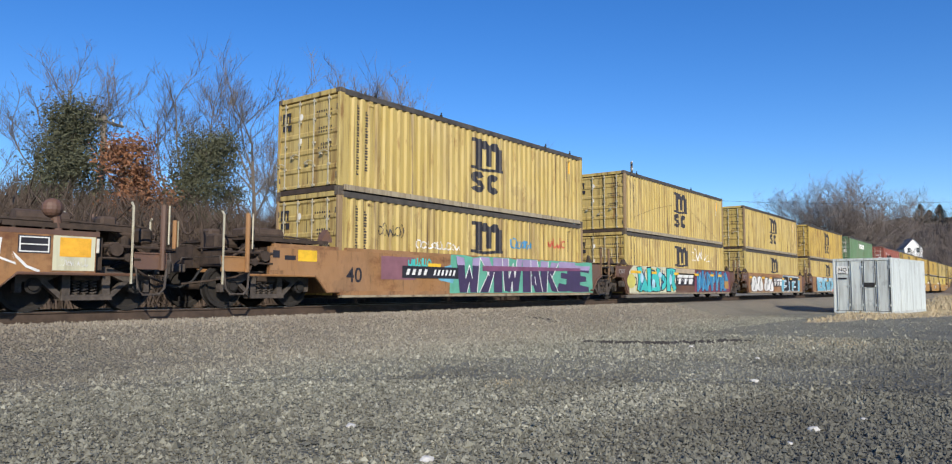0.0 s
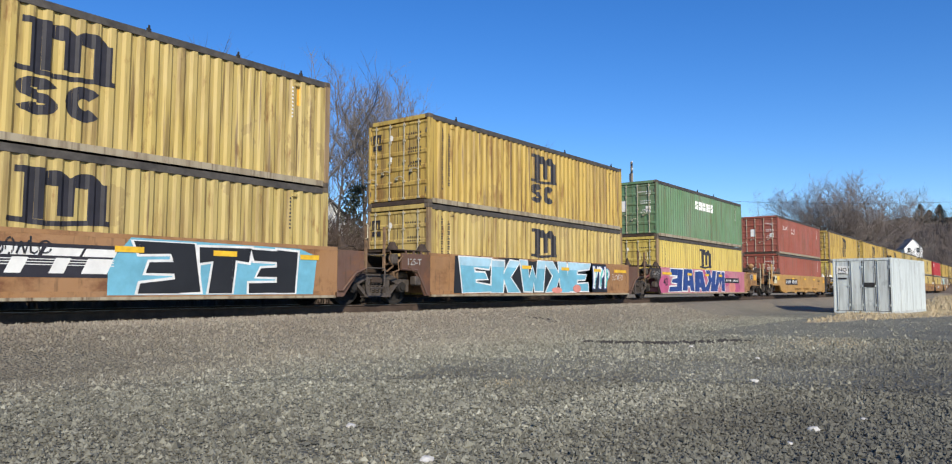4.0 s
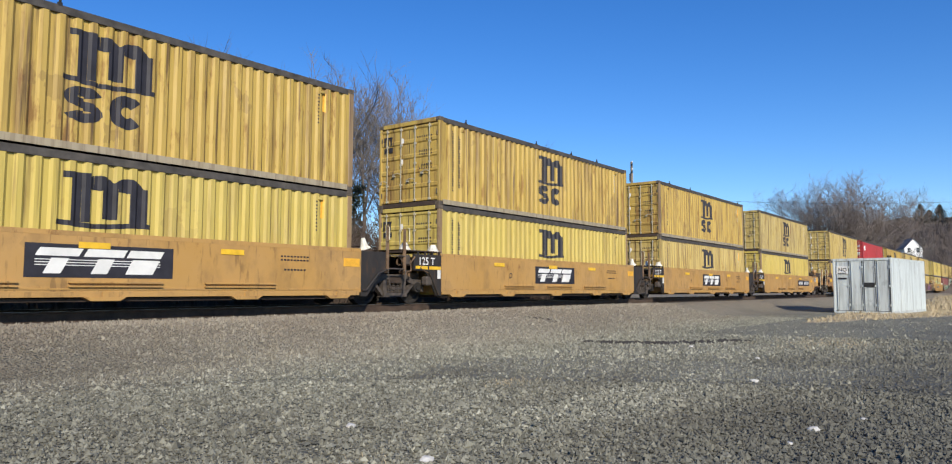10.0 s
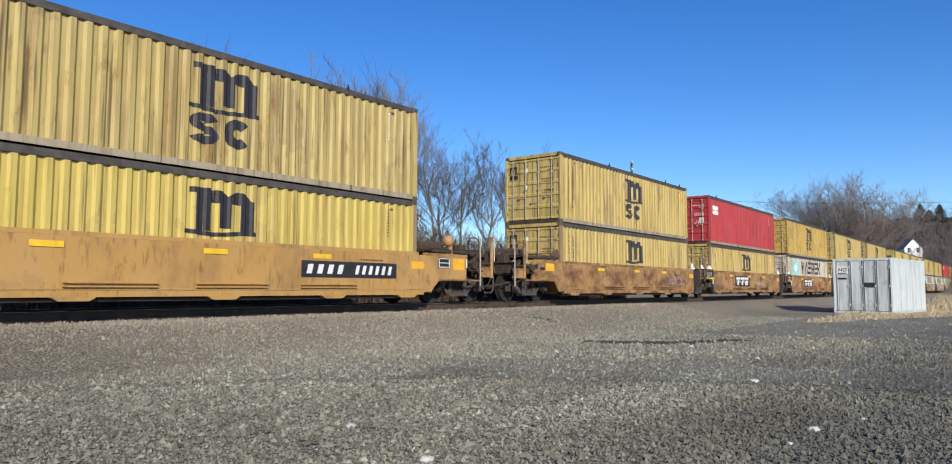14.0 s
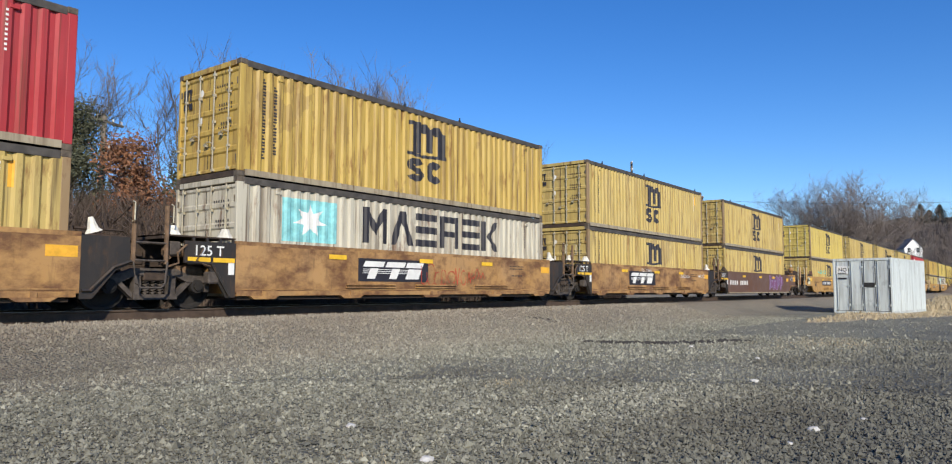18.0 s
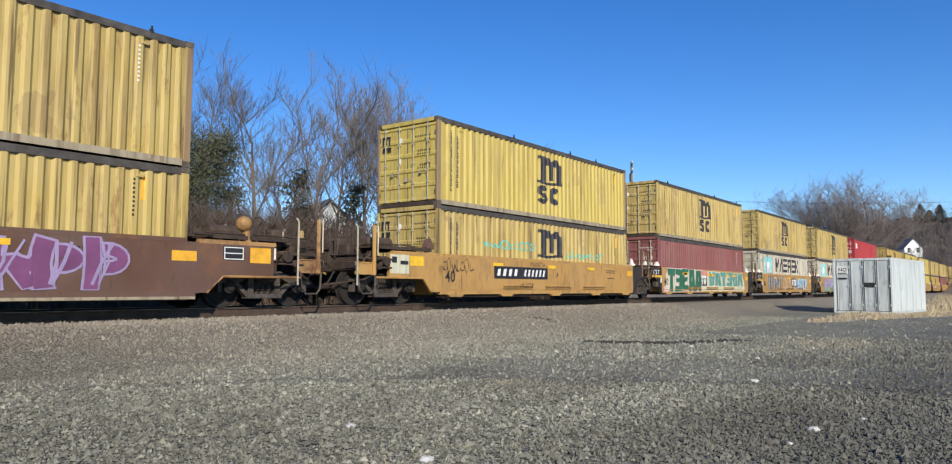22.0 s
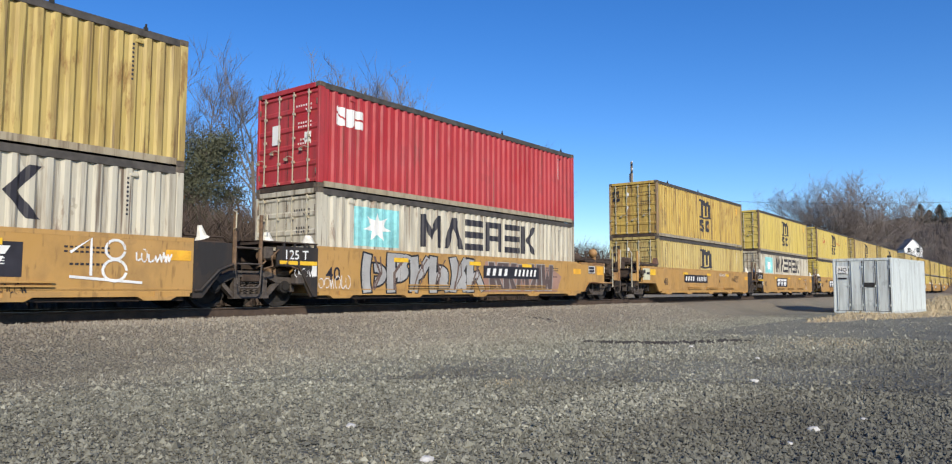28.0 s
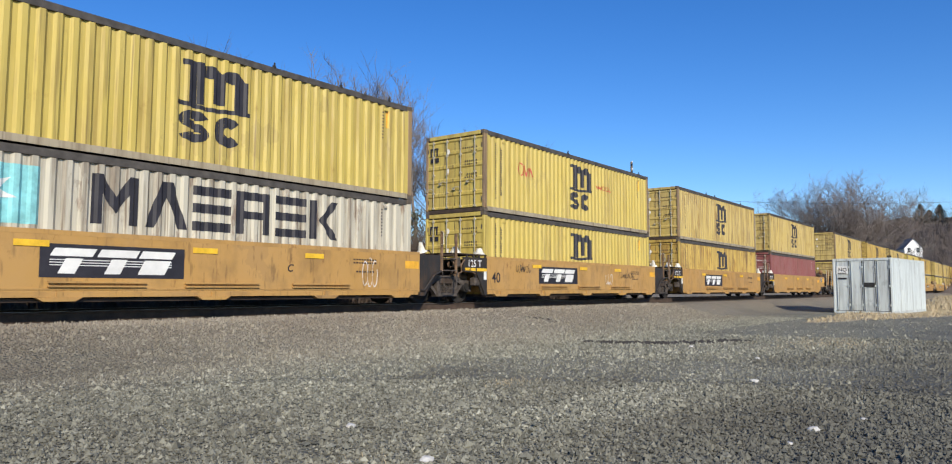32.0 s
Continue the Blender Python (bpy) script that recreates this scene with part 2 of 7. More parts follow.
def painted(polys, surface=None, lift=0.004, step=0.05, low=None):
    """A mesh of paint over the outlines (x, z); surface gives the y of the steel at x, and the x at which it bends."""
    xs = [x for poly in polys for x, _ in poly]
    x0, x1 = min(xs), max(xs)
    cuts = {round(x0 + (x1 - x0) * k / max(1, int((x1 - x0) / step)), 4) for k in range(max(1, int((x1 - x0) / step)) + 1)} | {round(x, 4) for x in xs}
    if surface:
        cuts |= {round(x, 4) for x in surface[1] if x0 < x < x1}
    cuts = sorted(cuts)
    verts, faces = [], []
    for a, b in zip(cuts, cuts[1:]):
        if b - a < 2e-3:
            continue
        sa, sb = spans_at(polys, a + 1e-3), spans_at(polys, b - 1e-3)
        if len(sa) != len(sb):
            sa = sb = spans_at(polys, (a + b) / 2)
        ya, yb = (surface[0](a), surface[0](b)) if surface else (0, 0)
        for (a0, a1), (b0, b1) in zip(sa, sb):
            if low is not None:
                a0, a1, b0, b1 = max(a0, low), max(a1, low), max(b0, low), max(b1, low)
            if a1 - a0 + b1 - b0 < 2e-3:
                continue
            k = len(verts)
            verts += [(a, ya - lift, a0), (b, yb - lift, b0), (b, yb - lift, b1), (a, ya - lift, a1)]
            faces.append((k, k + 1, k + 2, k + 3))
    me = bpy.data.meshes.new("paint")
    me.from_pydata(verts, [], faces)
    bm = bmesh.new()
    bm.from_mesh(me)
    bmesh.ops.remove_doubles(bm, verts=bm.verts, dist=0.006)
    bm.to_mesh(me)
    bm.free()
    return me


def rect(x0, x1, z0, z1, lean=0.0):
    return [(x0, z0), (x1, z0), (x1 + lean, z1), (x0 + lean, z1)]


def arc(cx, cz, rx, rz, a0, a1, thick, n=10):
    """A bent band from angle a0 to a1 in degrees."""
    out = [(cx + rx * math.cos(radians(a0 + (a1 - a0) * k / n)), cz + rz * math.sin(radians(a0 + (a1 - a0) * k / n))) for k in range(n + 1)]
    inn = [(cx + (rx - thick) * math.cos(radians(a0 + (a1 - a0) * k / n)), cz + (rz - thick) * math.sin(radians(a0 + (a1 - a0) * k / n))) for k in range(n + 1)]
    return out + inn[::-1]


def band(path, width):
    """A stroke of even width along (x, z) points."""
    left, right = [], []
    for i, (x, z) in enumerate(path):
        ax, az = path[max(i - 1, 0)]
        bx, bz = path[min(i + 1, len(path) - 1)]
        d = math.hypot(bx - ax, bz - az) or 1
        nx, nz = -(bz - az) / d * width / 2, (bx - ax) / d * width / 2
        left.append((x + nx, z + nz))
        right.append((x - nx, z - nz))
    return left + right[::-1]


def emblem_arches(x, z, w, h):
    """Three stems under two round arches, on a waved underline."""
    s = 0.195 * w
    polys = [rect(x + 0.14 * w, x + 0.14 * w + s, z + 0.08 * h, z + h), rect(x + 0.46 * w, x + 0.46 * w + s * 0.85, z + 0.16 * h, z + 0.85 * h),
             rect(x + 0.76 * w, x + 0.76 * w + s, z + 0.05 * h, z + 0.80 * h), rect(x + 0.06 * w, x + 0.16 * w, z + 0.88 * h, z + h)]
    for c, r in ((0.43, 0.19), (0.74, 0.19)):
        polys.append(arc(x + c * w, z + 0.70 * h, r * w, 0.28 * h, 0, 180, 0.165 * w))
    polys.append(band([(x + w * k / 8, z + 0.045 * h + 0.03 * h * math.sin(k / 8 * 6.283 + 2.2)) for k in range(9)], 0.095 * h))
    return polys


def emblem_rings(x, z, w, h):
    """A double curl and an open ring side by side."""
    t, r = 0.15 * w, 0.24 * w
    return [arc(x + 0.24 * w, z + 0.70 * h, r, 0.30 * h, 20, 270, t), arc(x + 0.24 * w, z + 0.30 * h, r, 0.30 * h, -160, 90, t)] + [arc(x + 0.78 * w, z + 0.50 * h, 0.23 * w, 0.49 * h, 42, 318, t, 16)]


def block_row(x, z, w, h, count, seed, gap=0.16):
    """A row of plain heavy blocks, some with a bite or a slot."""
    out, cell = [], w / count
    for k in range(count):
        a, b = x + k * cell, x + (k + 1 - gap) * cell
        m, c = (a + b) / 2, (b - a) * 0.14
        out += {
            0: [[(a, z), (b, z), (b, z + h * 0.44), (a, z + h * 0.44)], [(a, z + h * 0.56), (b, z + h * 0.56), (b, z + h), (a, z + h)]],
            1: [[(a, z), (b, z), (b, z + h * 0.8), (b - 2 * c, z + h), (a, z + h)]],
            2: [[(a, z), (b, z), (b, z + h * 0.28), (a, z + h * 0.28)], [(a, z + h * 0.36), (b, z + h * 0.36), (b, z + h * 0.64), (a, z + h * 0.64)], [(a, z + h * 0.72), (b, z + h * 0.72), (b, z + h), (a, z + h)]],
            3: [[(a, z), (b, z), (b, z + h * 0.62), (a, z + h * 0.30)], [(a, z + h * 0.42), (b, z + h * 0.74), (b, z + h), (a, z + h)]],
            4: [[(a, z), (b, z), (b, z + h * 0.30), (a, z + h * 0.62)], [(a, z + h * 0.74), (b, z + h * 0.42), (b, z + h), (a, z + h)]],
            5: [[(a, z), (b - 2 * c, z), (b, z + h * 0.2), (b, z + h), (a, z + h)]],
        }[(k + seed) % 6]
    return out


def open_row(x, z, w, h):
    """A row of six plain figures of thick bars: uprights, wedge, bars, frame, steps, arrow."""
    c, t, g = w / 6.0, 0.20 * h, 0.14 * h
    cut = [(x + k * c, x + (k + 1) * c - g) for k in range(6)]
    (a, b) = cut[0]
    out = [rect(a, a + t, z, z + h), rect(b - t, b, z, z + h), [(a + t, z + h), (a + t, z + 0.62 * h), ((a + b) / 2, z + 0.22 * h), (b - t, z + 0.62 * h), (b - t, z + h), ((a + b) / 2, z + 0.56 * h)]]
    (a, b), m = cut[1], sum(cut[1]) / 2
    out += [[(a, z), (a + t, z), (m, z + 0.66 * h), (b - t, z), (b, z), (m + 0.13 * h, z + h), (m - 0.13 * h, z + h)]]
    (a, b) = cut[2]
    out += [rect(a, b, z + q * h, z + (q + 0.21) * h) for q in (0.0, 0.40, 0.79)]
    (a, b) = cut[3]
    out += [rect(a, a + t, z, z + h), rect(a + t, b - t, z + 0.80 * h, z + h), rect(b - t, b, z, z + h), rect(a + t, b - t, z + 0.36 * h, z + 0.54 * h)]
    (a, b) = cut[4]
    out += [rect(a, b, z + q * h, z + (q + 0.20) * h) for q in (0.0, 0.40, 0.80)]
    (a, b) = cut[5]
    out += [rect(a, a + t, z, z + h), [(b - t * 1.2, z + h), (a + 1.5 * t, z + 0.5 * h), (b - t * 1.2, z), (b, z), (a + 2.7 * t, z + 0.5 * h), (b, z + h)]]
    return out


def small_bars(x, z, h, count, pitch, lean=0.0, fill=0.62, upright=False):
    """Unreadable writing: a row, or a column, of plain bars."""
    if upright and h > 0.08:
        out = []
        for k in range(count):
            a, b = z - (k + 1) * pitch, pitch * 0.74
            out += [rect(x, x + h * 0.78, a, a + b * 0.40), rect(x, x + h * (0.78 if k % 3 else 0.45), a + b * 0.58, a + b)]
        return out
    return [rect(x, x + h * 0.8, z - (k + 1) * pitch, z - (k + 1) * pitch + pitch * fill) if upright else rect(x + k * pitch, x + (k + fill) * pitch, z, z + h, lean) for k in range(count)]


def blob_letter(rnd, x, z, w, h):
    """One letter-like figure of fat bent strokes."""
    t = w * rnd.uniform(0.30, 0.42)
    out = []
    bend = rnd.uniform(-0.15, 0.15) * w
    out.append(band([(x + t * 0.6 + bend * math.sin(k / 4 * 3.1), z + h * k / 4) for k in range(5)], t))
    for _ in range(rnd.randint(1, 3)):
        kind = rnd.random()
        if kind < 0.4:
            out.append(arc(x + w * 0.52, z + h * rnd.uniform(0.35, 0.68), w * 0.46, h * rnd.uniform(0.22, 0.33), -95, 100, t * 0.8, 9))
        elif kind < 0.75:
            out.append(band([(x + w * 0.35, z + h * 0.45), (x + w * 0.6, z + h * 0.55), (x + w * 0.95, z + h * rnd.choice((0.02, 0.97)))], t * 0.8))
        else:
            zz = z + h * rnd.choice((0.12, 0.5, 0.86))
            out.append(band([(x + w * 0.2, zz), (x + w * 0.6, zz + h * 0.05), (x + w * 0.98, zz - h * 0.03)], t * 0.62))
    return out


def wedge_letter(rnd, x, z, w, h):
    """One angular figure of broad wedges."""
    kind = rnd.choice((0, 1, 2, 3, 4, 1, 2))
    j = lambda v: v + rnd.uniform(-0.03, 0.03)
    shapes = (
        ([(0, 0), (0.38, 0), (0.54, 1), (0.16, 1)], [(0.62, 0), (1.0, 0), (0.86, 1), (0.46, 1)], [(0.30, 0.22), (0.72, 0.22), (0.66, 0.48), (0.34, 0.48)]),
        ([(0.02, 0), (0.42, 0), (0.38, 1), (0, 1)], [(0.34, 0.42), (0.62, 1), (1.0, 1), (0.58, 0.42)], [(0.34, 0.56), (0.60, 0.56), (1.02, 0), (0.62, 0)]),
        ([(0.02, 0), (0.44, 0), (0.40, 1), (0, 1)], [(0.36, 0.74), (0.96, 0.80), (1.0, 1), (0.36, 1)], [(0.36, 0.40), (0.80, 0.43), (0.84, 0.60), (0.36, 0.60)], [(0.36, 0), (1.02, 0), (0.94, 0.28), (0.36, 0.24)]),
        ([(0, 1), (0.30, 1), (0.36, 0.40), (0.50, 0.82), (0.64, 0.40), (0.70, 1), (1, 1), (0.86, 0), (0.56, 0), (0.50, 0.30), (0.44, 0), (0.14, 0)],),
        ([(0, 1), (1, 1), (0.95, 0.66), (0.70, 0.70), (0.76, 0), (0.28, 0), (0.32, 0.70), (0.05, 0.66)],),
    )[kind]
    flip, lean, low = rnd.random() < 0.5, rnd.uniform(-0.16, 0.16), rnd.choice((0.0, 0.0, 1.0))
    return [[(x + w * (j(1 - a if flip else a) + lean * (b - 0.5)), z + h * j(b + low * (1 - 2 * b))) for a, b in poly] for poly in shapes]


def bubble_letter(rnd, x, z, w, h):
    """One swollen figure of overlapping rounds."""
    out = []
    for cx, cz, rx, rz in ((0.50, 0.36, 0.50, 0.38), (0.46 + rnd.uniform(-0.1, 0.1), 0.72, 0.40, 0.28), (0.30, 0.22, 0.30, 0.22), (0.74, 0.20, 0.28, 0.20)):
        out.append([(x + w * (cx + rx * math.cos(a)), z + h * (cz + rz * math.sin(a))) for a in (k * math.pi / 8 for k in range(16))])
    return out


def grown(polys, d):
    """Outlines pushed outwards by about d."""
    out = []
    for poly in polys:
        area = sum(a[0] * b[1] - b[0] * a[1] for a, b in zip(poly, poly[1:] + poly[:1]))
        s = 1 if area > 0 else -1
        fresh = []
        for i, (x, z) in enumerate(poly):
            (ax, az), (bx, bz) = poly[i - 1], poly[(i + 1) % len(poly)]
            n1 = Vector((z - az, ax - x)).normalized() if (x, z) != (ax, az) else Vector((0, 0))
            n2 = Vector((bz - z, x - bx)).normalized() if (x, z) != (bx, bz) else Vector((0, 0))
            nn = n1 + n2
            nn = nn.normalized() * min(1.5, 1 / max(0.4, nn.length / 2)) if nn.length > 0.05 else n1
            fresh.append((x + s * d * nn.x, z + s * d * nn.y))
        out.append(fresh)
    return out


def kept_between(polys, z0, z1):
    return [[(x, min(max(z, z0), z1)) for x, z in poly] for poly in polys]


def clutter_tag(rnd, x, z, w, h, thick):
    """A scrawled signature of one thin looping line."""
    count = max(3, min(9, int(w / h * 2.2)))
    cell, out = w / count, []
    for c in range(count):
        a, tall = x + c * cell, h * rnd.uniform(0.55, 1.0)
        b, wide = z + rnd.uniform(0.0, 0.3) * (h - tall), cell * rnd.uniform(0.7, 1.25)
        kind = rnd.random()
        if kind < 0.40:
            turn, n = rnd.uniform(0, 6.283), 12
            pts = [(a + wide * (0.5 + 0.5 * math.cos(turn + 5.6 * k / n)), b + tall * (0.5 + 0.5 * math.sin(turn + 5.6 * k / n))) for k in range(n + 1)]
        elif kind < 0.75:
            pts = [(a + wide * k / 3 + rnd.uniform(-0.1, 0.1) * wide, b + tall * (k % 2 if c % 2 else 1 - k % 2) * rnd.uniform(0.7, 1.0)) for k in range(4)]
        else:
            pts = [(a + wide * 0.2, b + tall), (a + wide * 0.25, b + tall * 0.1), (a + wide * 0.6, b), (a + wide * 0.95, b + tall * 0.25), (a + wide * 1.1, b + tall * 0.15)]
        out += [band(pts[k:k + 2], thick * rnd.uniform(0.8, 1.2)) for k in range(len(pts) - 1)]
    return out


# ---- ground, ballast and track ----
GROUND, MID = -0.65, 1.219


def lie(x, y):
    """The height of the ground: a flat lot, a ballast bank under the track, low swells."""
    swell = 0.035 * noise.noise(Vector((x * 0.11, y * 0.11, 0.3))) + 0.015 * noise.noise(Vector((x * 0.5, y * 0.5, 4.0)))
    z = GROUND + swell
    d = abs(y - MID)
    bank = min(1.0, max(0.0, (4.6 - d) / 2.6))
    bank = bank * bank * (3 - 2 * bank)
    z += (-0.165 - GROUND) * bank - swell * bank
    if y > 8:
        z += min(0.9, (y - 8) * 0.09)
    return z


DAMP = ((6.3, -11.3, 1.5, 0.9), (7.8, -11.5, 2.4, 1.1), (6.1, -9.3, 0.8, 0.3), (2.3, -7.6, 3.0, 4.6), (4.0, -2.6, 4.5, 2.0), (5.2, -10.9, 1.3, 0.7), (8.2, -9.2, 2.2, 0.45), (7.6, -7.2, 1.6, 0.5), (12.6, -10.3, 1.8, 0.6), (9.8, -12.1, 1.8, 0.7), (3.2, -3.4, 2.5, 0.8))


def damp(n, l, tc, c):
    """Damp dark patches on the lot, each with a ragged edge."""
    rag = node(n, "ShaderNodeTexNoise", Scale=1.3, Detail=5.0, Roughness=0.65)
    l.new(tc.outputs["Object"], rag.inputs["Vector"])
    for x, y, rx, ry in DAMP:
        mp = n.new("ShaderNodeMapping")
        mp.vector_type = "TEXTURE"
        mp.inputs["Location"].default_value, mp.inputs["Scale"].default_value = (x, y, GROUND), (rx, ry, 5)
        l.new(tc.outputs["Object"], mp.inputs["Vector"])
        length = n.new("ShaderNodeVectorMath")
        length.operation = "LENGTH"
        l.new(mp.outputs[0], length.inputs[0])
        add = n.new("ShaderNodeMath")
        add.operation = "ADD"
        l.new(length.outputs["Value"], add.inputs[0])
        l.new(times(n, l, rag.outputs[0], 1.6), add.inputs[1])
        c = mix(n, l, times(n, l, ramp(n, l, times(n, l, add.outputs[0], 0.5), 0.50, 0.95, (1, 1, 1, 1), (0, 0, 0, 1)).outputs[0], 0.36), c, (0.070, 0.063, 0.048))
    return c


def gravel_material():
    m, n, l, bsdf = shader("crushed_stone_and_dirt")
    tc = n.new("ShaderNodeTexCoord")
    sep = n.new("ShaderNodeSeparateXYZ")
    l.new(tc.outputs["Object"], sep.inputs[0])
    cell = node(n, "ShaderNodeTexVoronoi", Scale=21.0)
    l.new(tc.outputs["Object"], cell.inputs["Vector"])
    grain = node(n, "ShaderNodeTexNoise", Scale=60.0, Detail=4.0)
    l.new(tc.outputs["Object"], grain.inputs["Vector"])
    patch = node(n, "ShaderNodeTexNoise", Scale=0.30, Detail=6.0, Roughness=0.62)
    l.new(tc.outputs["Object"], patch.inputs["Vector"])
    c = mix(n, l, cell.outputs["Color"], (0.122, 0.115, 0.082), (0.340, 0.328, 0.244))
    chip = node(n, "ShaderNodeTexVoronoi", Scale=52.0)
    l.new(tc.outputs["Object"], chip.inputs["Vector"])
    c = mix(n, l, 0.5, c, mix(n, l, chip.outputs["Color"], (0.076, 0.071, 0.051), (0.425, 0.405, 0.300)))
    c = mix(n, l, times(n, l, ramp(n, l, grain.outputs[0], 0.35, 0.75).outputs[0], 0.4), c, (0.10, 0.097, 0.080))
    c = mix(n, l, times(n, l, ramp(n, l, patch.outputs[0], 0.50, 0.66).outputs[0], 0.42), c, (0.098, 0.092, 0.070))
    # browner stone along the track, sooty lot further out
    near = n.new("ShaderNodeMapRange")
    near.inputs["From Min"].default_value, near.inputs["From Max"].default_value = -6.0, -1.5
    l.new(sep.outputs[1], near.inputs["Value"])
    wob = node(n, "ShaderNodeTexNoise", Scale=0.9, Detail=4.0)
    l.new(tc.outputs["Object"], wob.inputs["Vector"])
    c = mix(n, l, times(n, l, times(n, l, near.outputs[0], wob.outputs[0]), 0.9), c, (0.30, 0.235, 0.175))
    yard = n.new("ShaderNodeMapRange")
    yard.inputs["From Min"].default_value, yard.inputs["From Max"].default_value = -10.0, -12.2
    l.new(sep.outputs[1], yard.inputs["Value"])
    blot = node(n, "ShaderNodeTexNoise", Scale=0.55, Detail=5.0)
    l.new(tc.outputs["Object"], blot.inputs["Vector"])
    c = mix(n, l, times(n, l, times(n, l, yard.outputs[0], ramp(n, l, blot.outputs[0], 0.3, 0.6).outputs[0]), 0.75), c, (0.082, 0.079, 0.066))
    c = damp(n, l, tc, c)
    l.new(c, bsdf.inputs["Base Color"])
    bsdf.inputs["Roughness"].default_value = 0.95
    bump(n, l, bsdf, cell.outputs["Distance"], 1.0, 0.045)
    return m


GRAVEL = gravel_material()


def ground_sheet():
    def axis(stops):
        out = []
        for a, b, s in stops:
            k = max(1, int(round((b - a) / s)))
            out += [a + (b - a) * i / k for i in range(k)]
        return out + [stops[-1][1]]
    xs = axis([(-2500, -60, 400), (-60, 0, 3), (0, 30, 0.5), (30, 60, 1), (60, 200, 6), (200, 2500, 250)])
    ys = axis([(-2500, -60, 400), (-60, -16, 4), (-16, 9, 0.4), (9, 60, 4), (60, 2500, 250)])
    verts = [(x, y, lie(x, y)) for x in xs for y in ys]
    ny = len(ys)
    faces = [(i * ny + j, (i + 1) * ny + j, (i + 1) * ny + j + 1, i * ny + j + 1) for i in range(len(xs) - 1) for j in range(ny - 1)]
    me = bpy.data.meshes.new("ground")
    me.from_pydata(verts, [], faces)
    for f in me.polygons:
        f.use_smooth = True
    whole("ground", me, GRAVEL, "grey crushed stone lot with darker damp patches", "ground", kind="structure")


def stone_material():
    m, n, l, bsdf = shader("loose_stone")
    geo = n.new("ShaderNodeNewGeometry")
    tc = n.new("ShaderNodeTexCoord")
    sep = n.new("ShaderNodeSeparateXYZ")
    l.new(tc.outputs["Object"], sep.inputs[0])
    r = n.new("ShaderNodeValToRGB")
    stops = ((0.0, (0.088, 0.086, 0.066)), (0.45, (0.208, 0.202, 0.156)), (0.90, (0.295, 0.286, 0.222)), (1.0, (0.44, 0.425, 0.335)))
    while len(r.color_ramp.elements) < len(stops):
        r.color_ramp.elements.new(0.5)
    for e, (pos, col) in zip(r.color_ramp.elements, stops):
        e.position, e.color = pos, (*col, 1)
    l.new(geo.outputs["Random Per Island"], r.inputs[0])
    patch = node(n, "ShaderNodeTexNoise", Scale=0.30, Detail=6.0, Roughness=0.62)
    l.new(tc.outputs["Object"], patch.inputs["Vector"])
    c = mix(n, l, times(n, l, ramp(n, l, patch.outputs[0], 0.50, 0.66).outputs[0], 0.40), r.outputs[0], (0.092, 0.086, 0.066))
    near = n.new("ShaderNodeMapRange")
    near.inputs["From Min"].default_value, near.inputs["From Max"].default_value = -6.0, -1.5
    l.new(sep.outputs[1], near.inputs["Value"])
    c = mix(n, l, times(n, l, near.outputs[0], 0.45), c, (0.30, 0.235, 0.175))
    yard = n.new("ShaderNodeMapRange")
    yard.inputs["From Min"].default_value, yard.inputs["From Max"].default_value = -10.0, -12.2
    l.new(sep.outputs[1], yard.inputs["Value"])
    blot = node(n, "ShaderNodeTexNoise", Scale=0.55, Detail=5.0)
    l.new(tc.outputs["Object"], blot.inputs["Vector"])
    c = mix(n, l, times(n, l, times(n, l, yard.outputs[0], ramp(n, l, blot.outputs[0], 0.3, 0.6).outputs[0]), 0.75), c, (0.082, 0.079, 0.066))
    c = damp(n, l, tc, c)
    l.new(c, bsdf.inputs["Base Color"])
    bsdf.inputs["Roughness"].default_value = 0.9
    return m


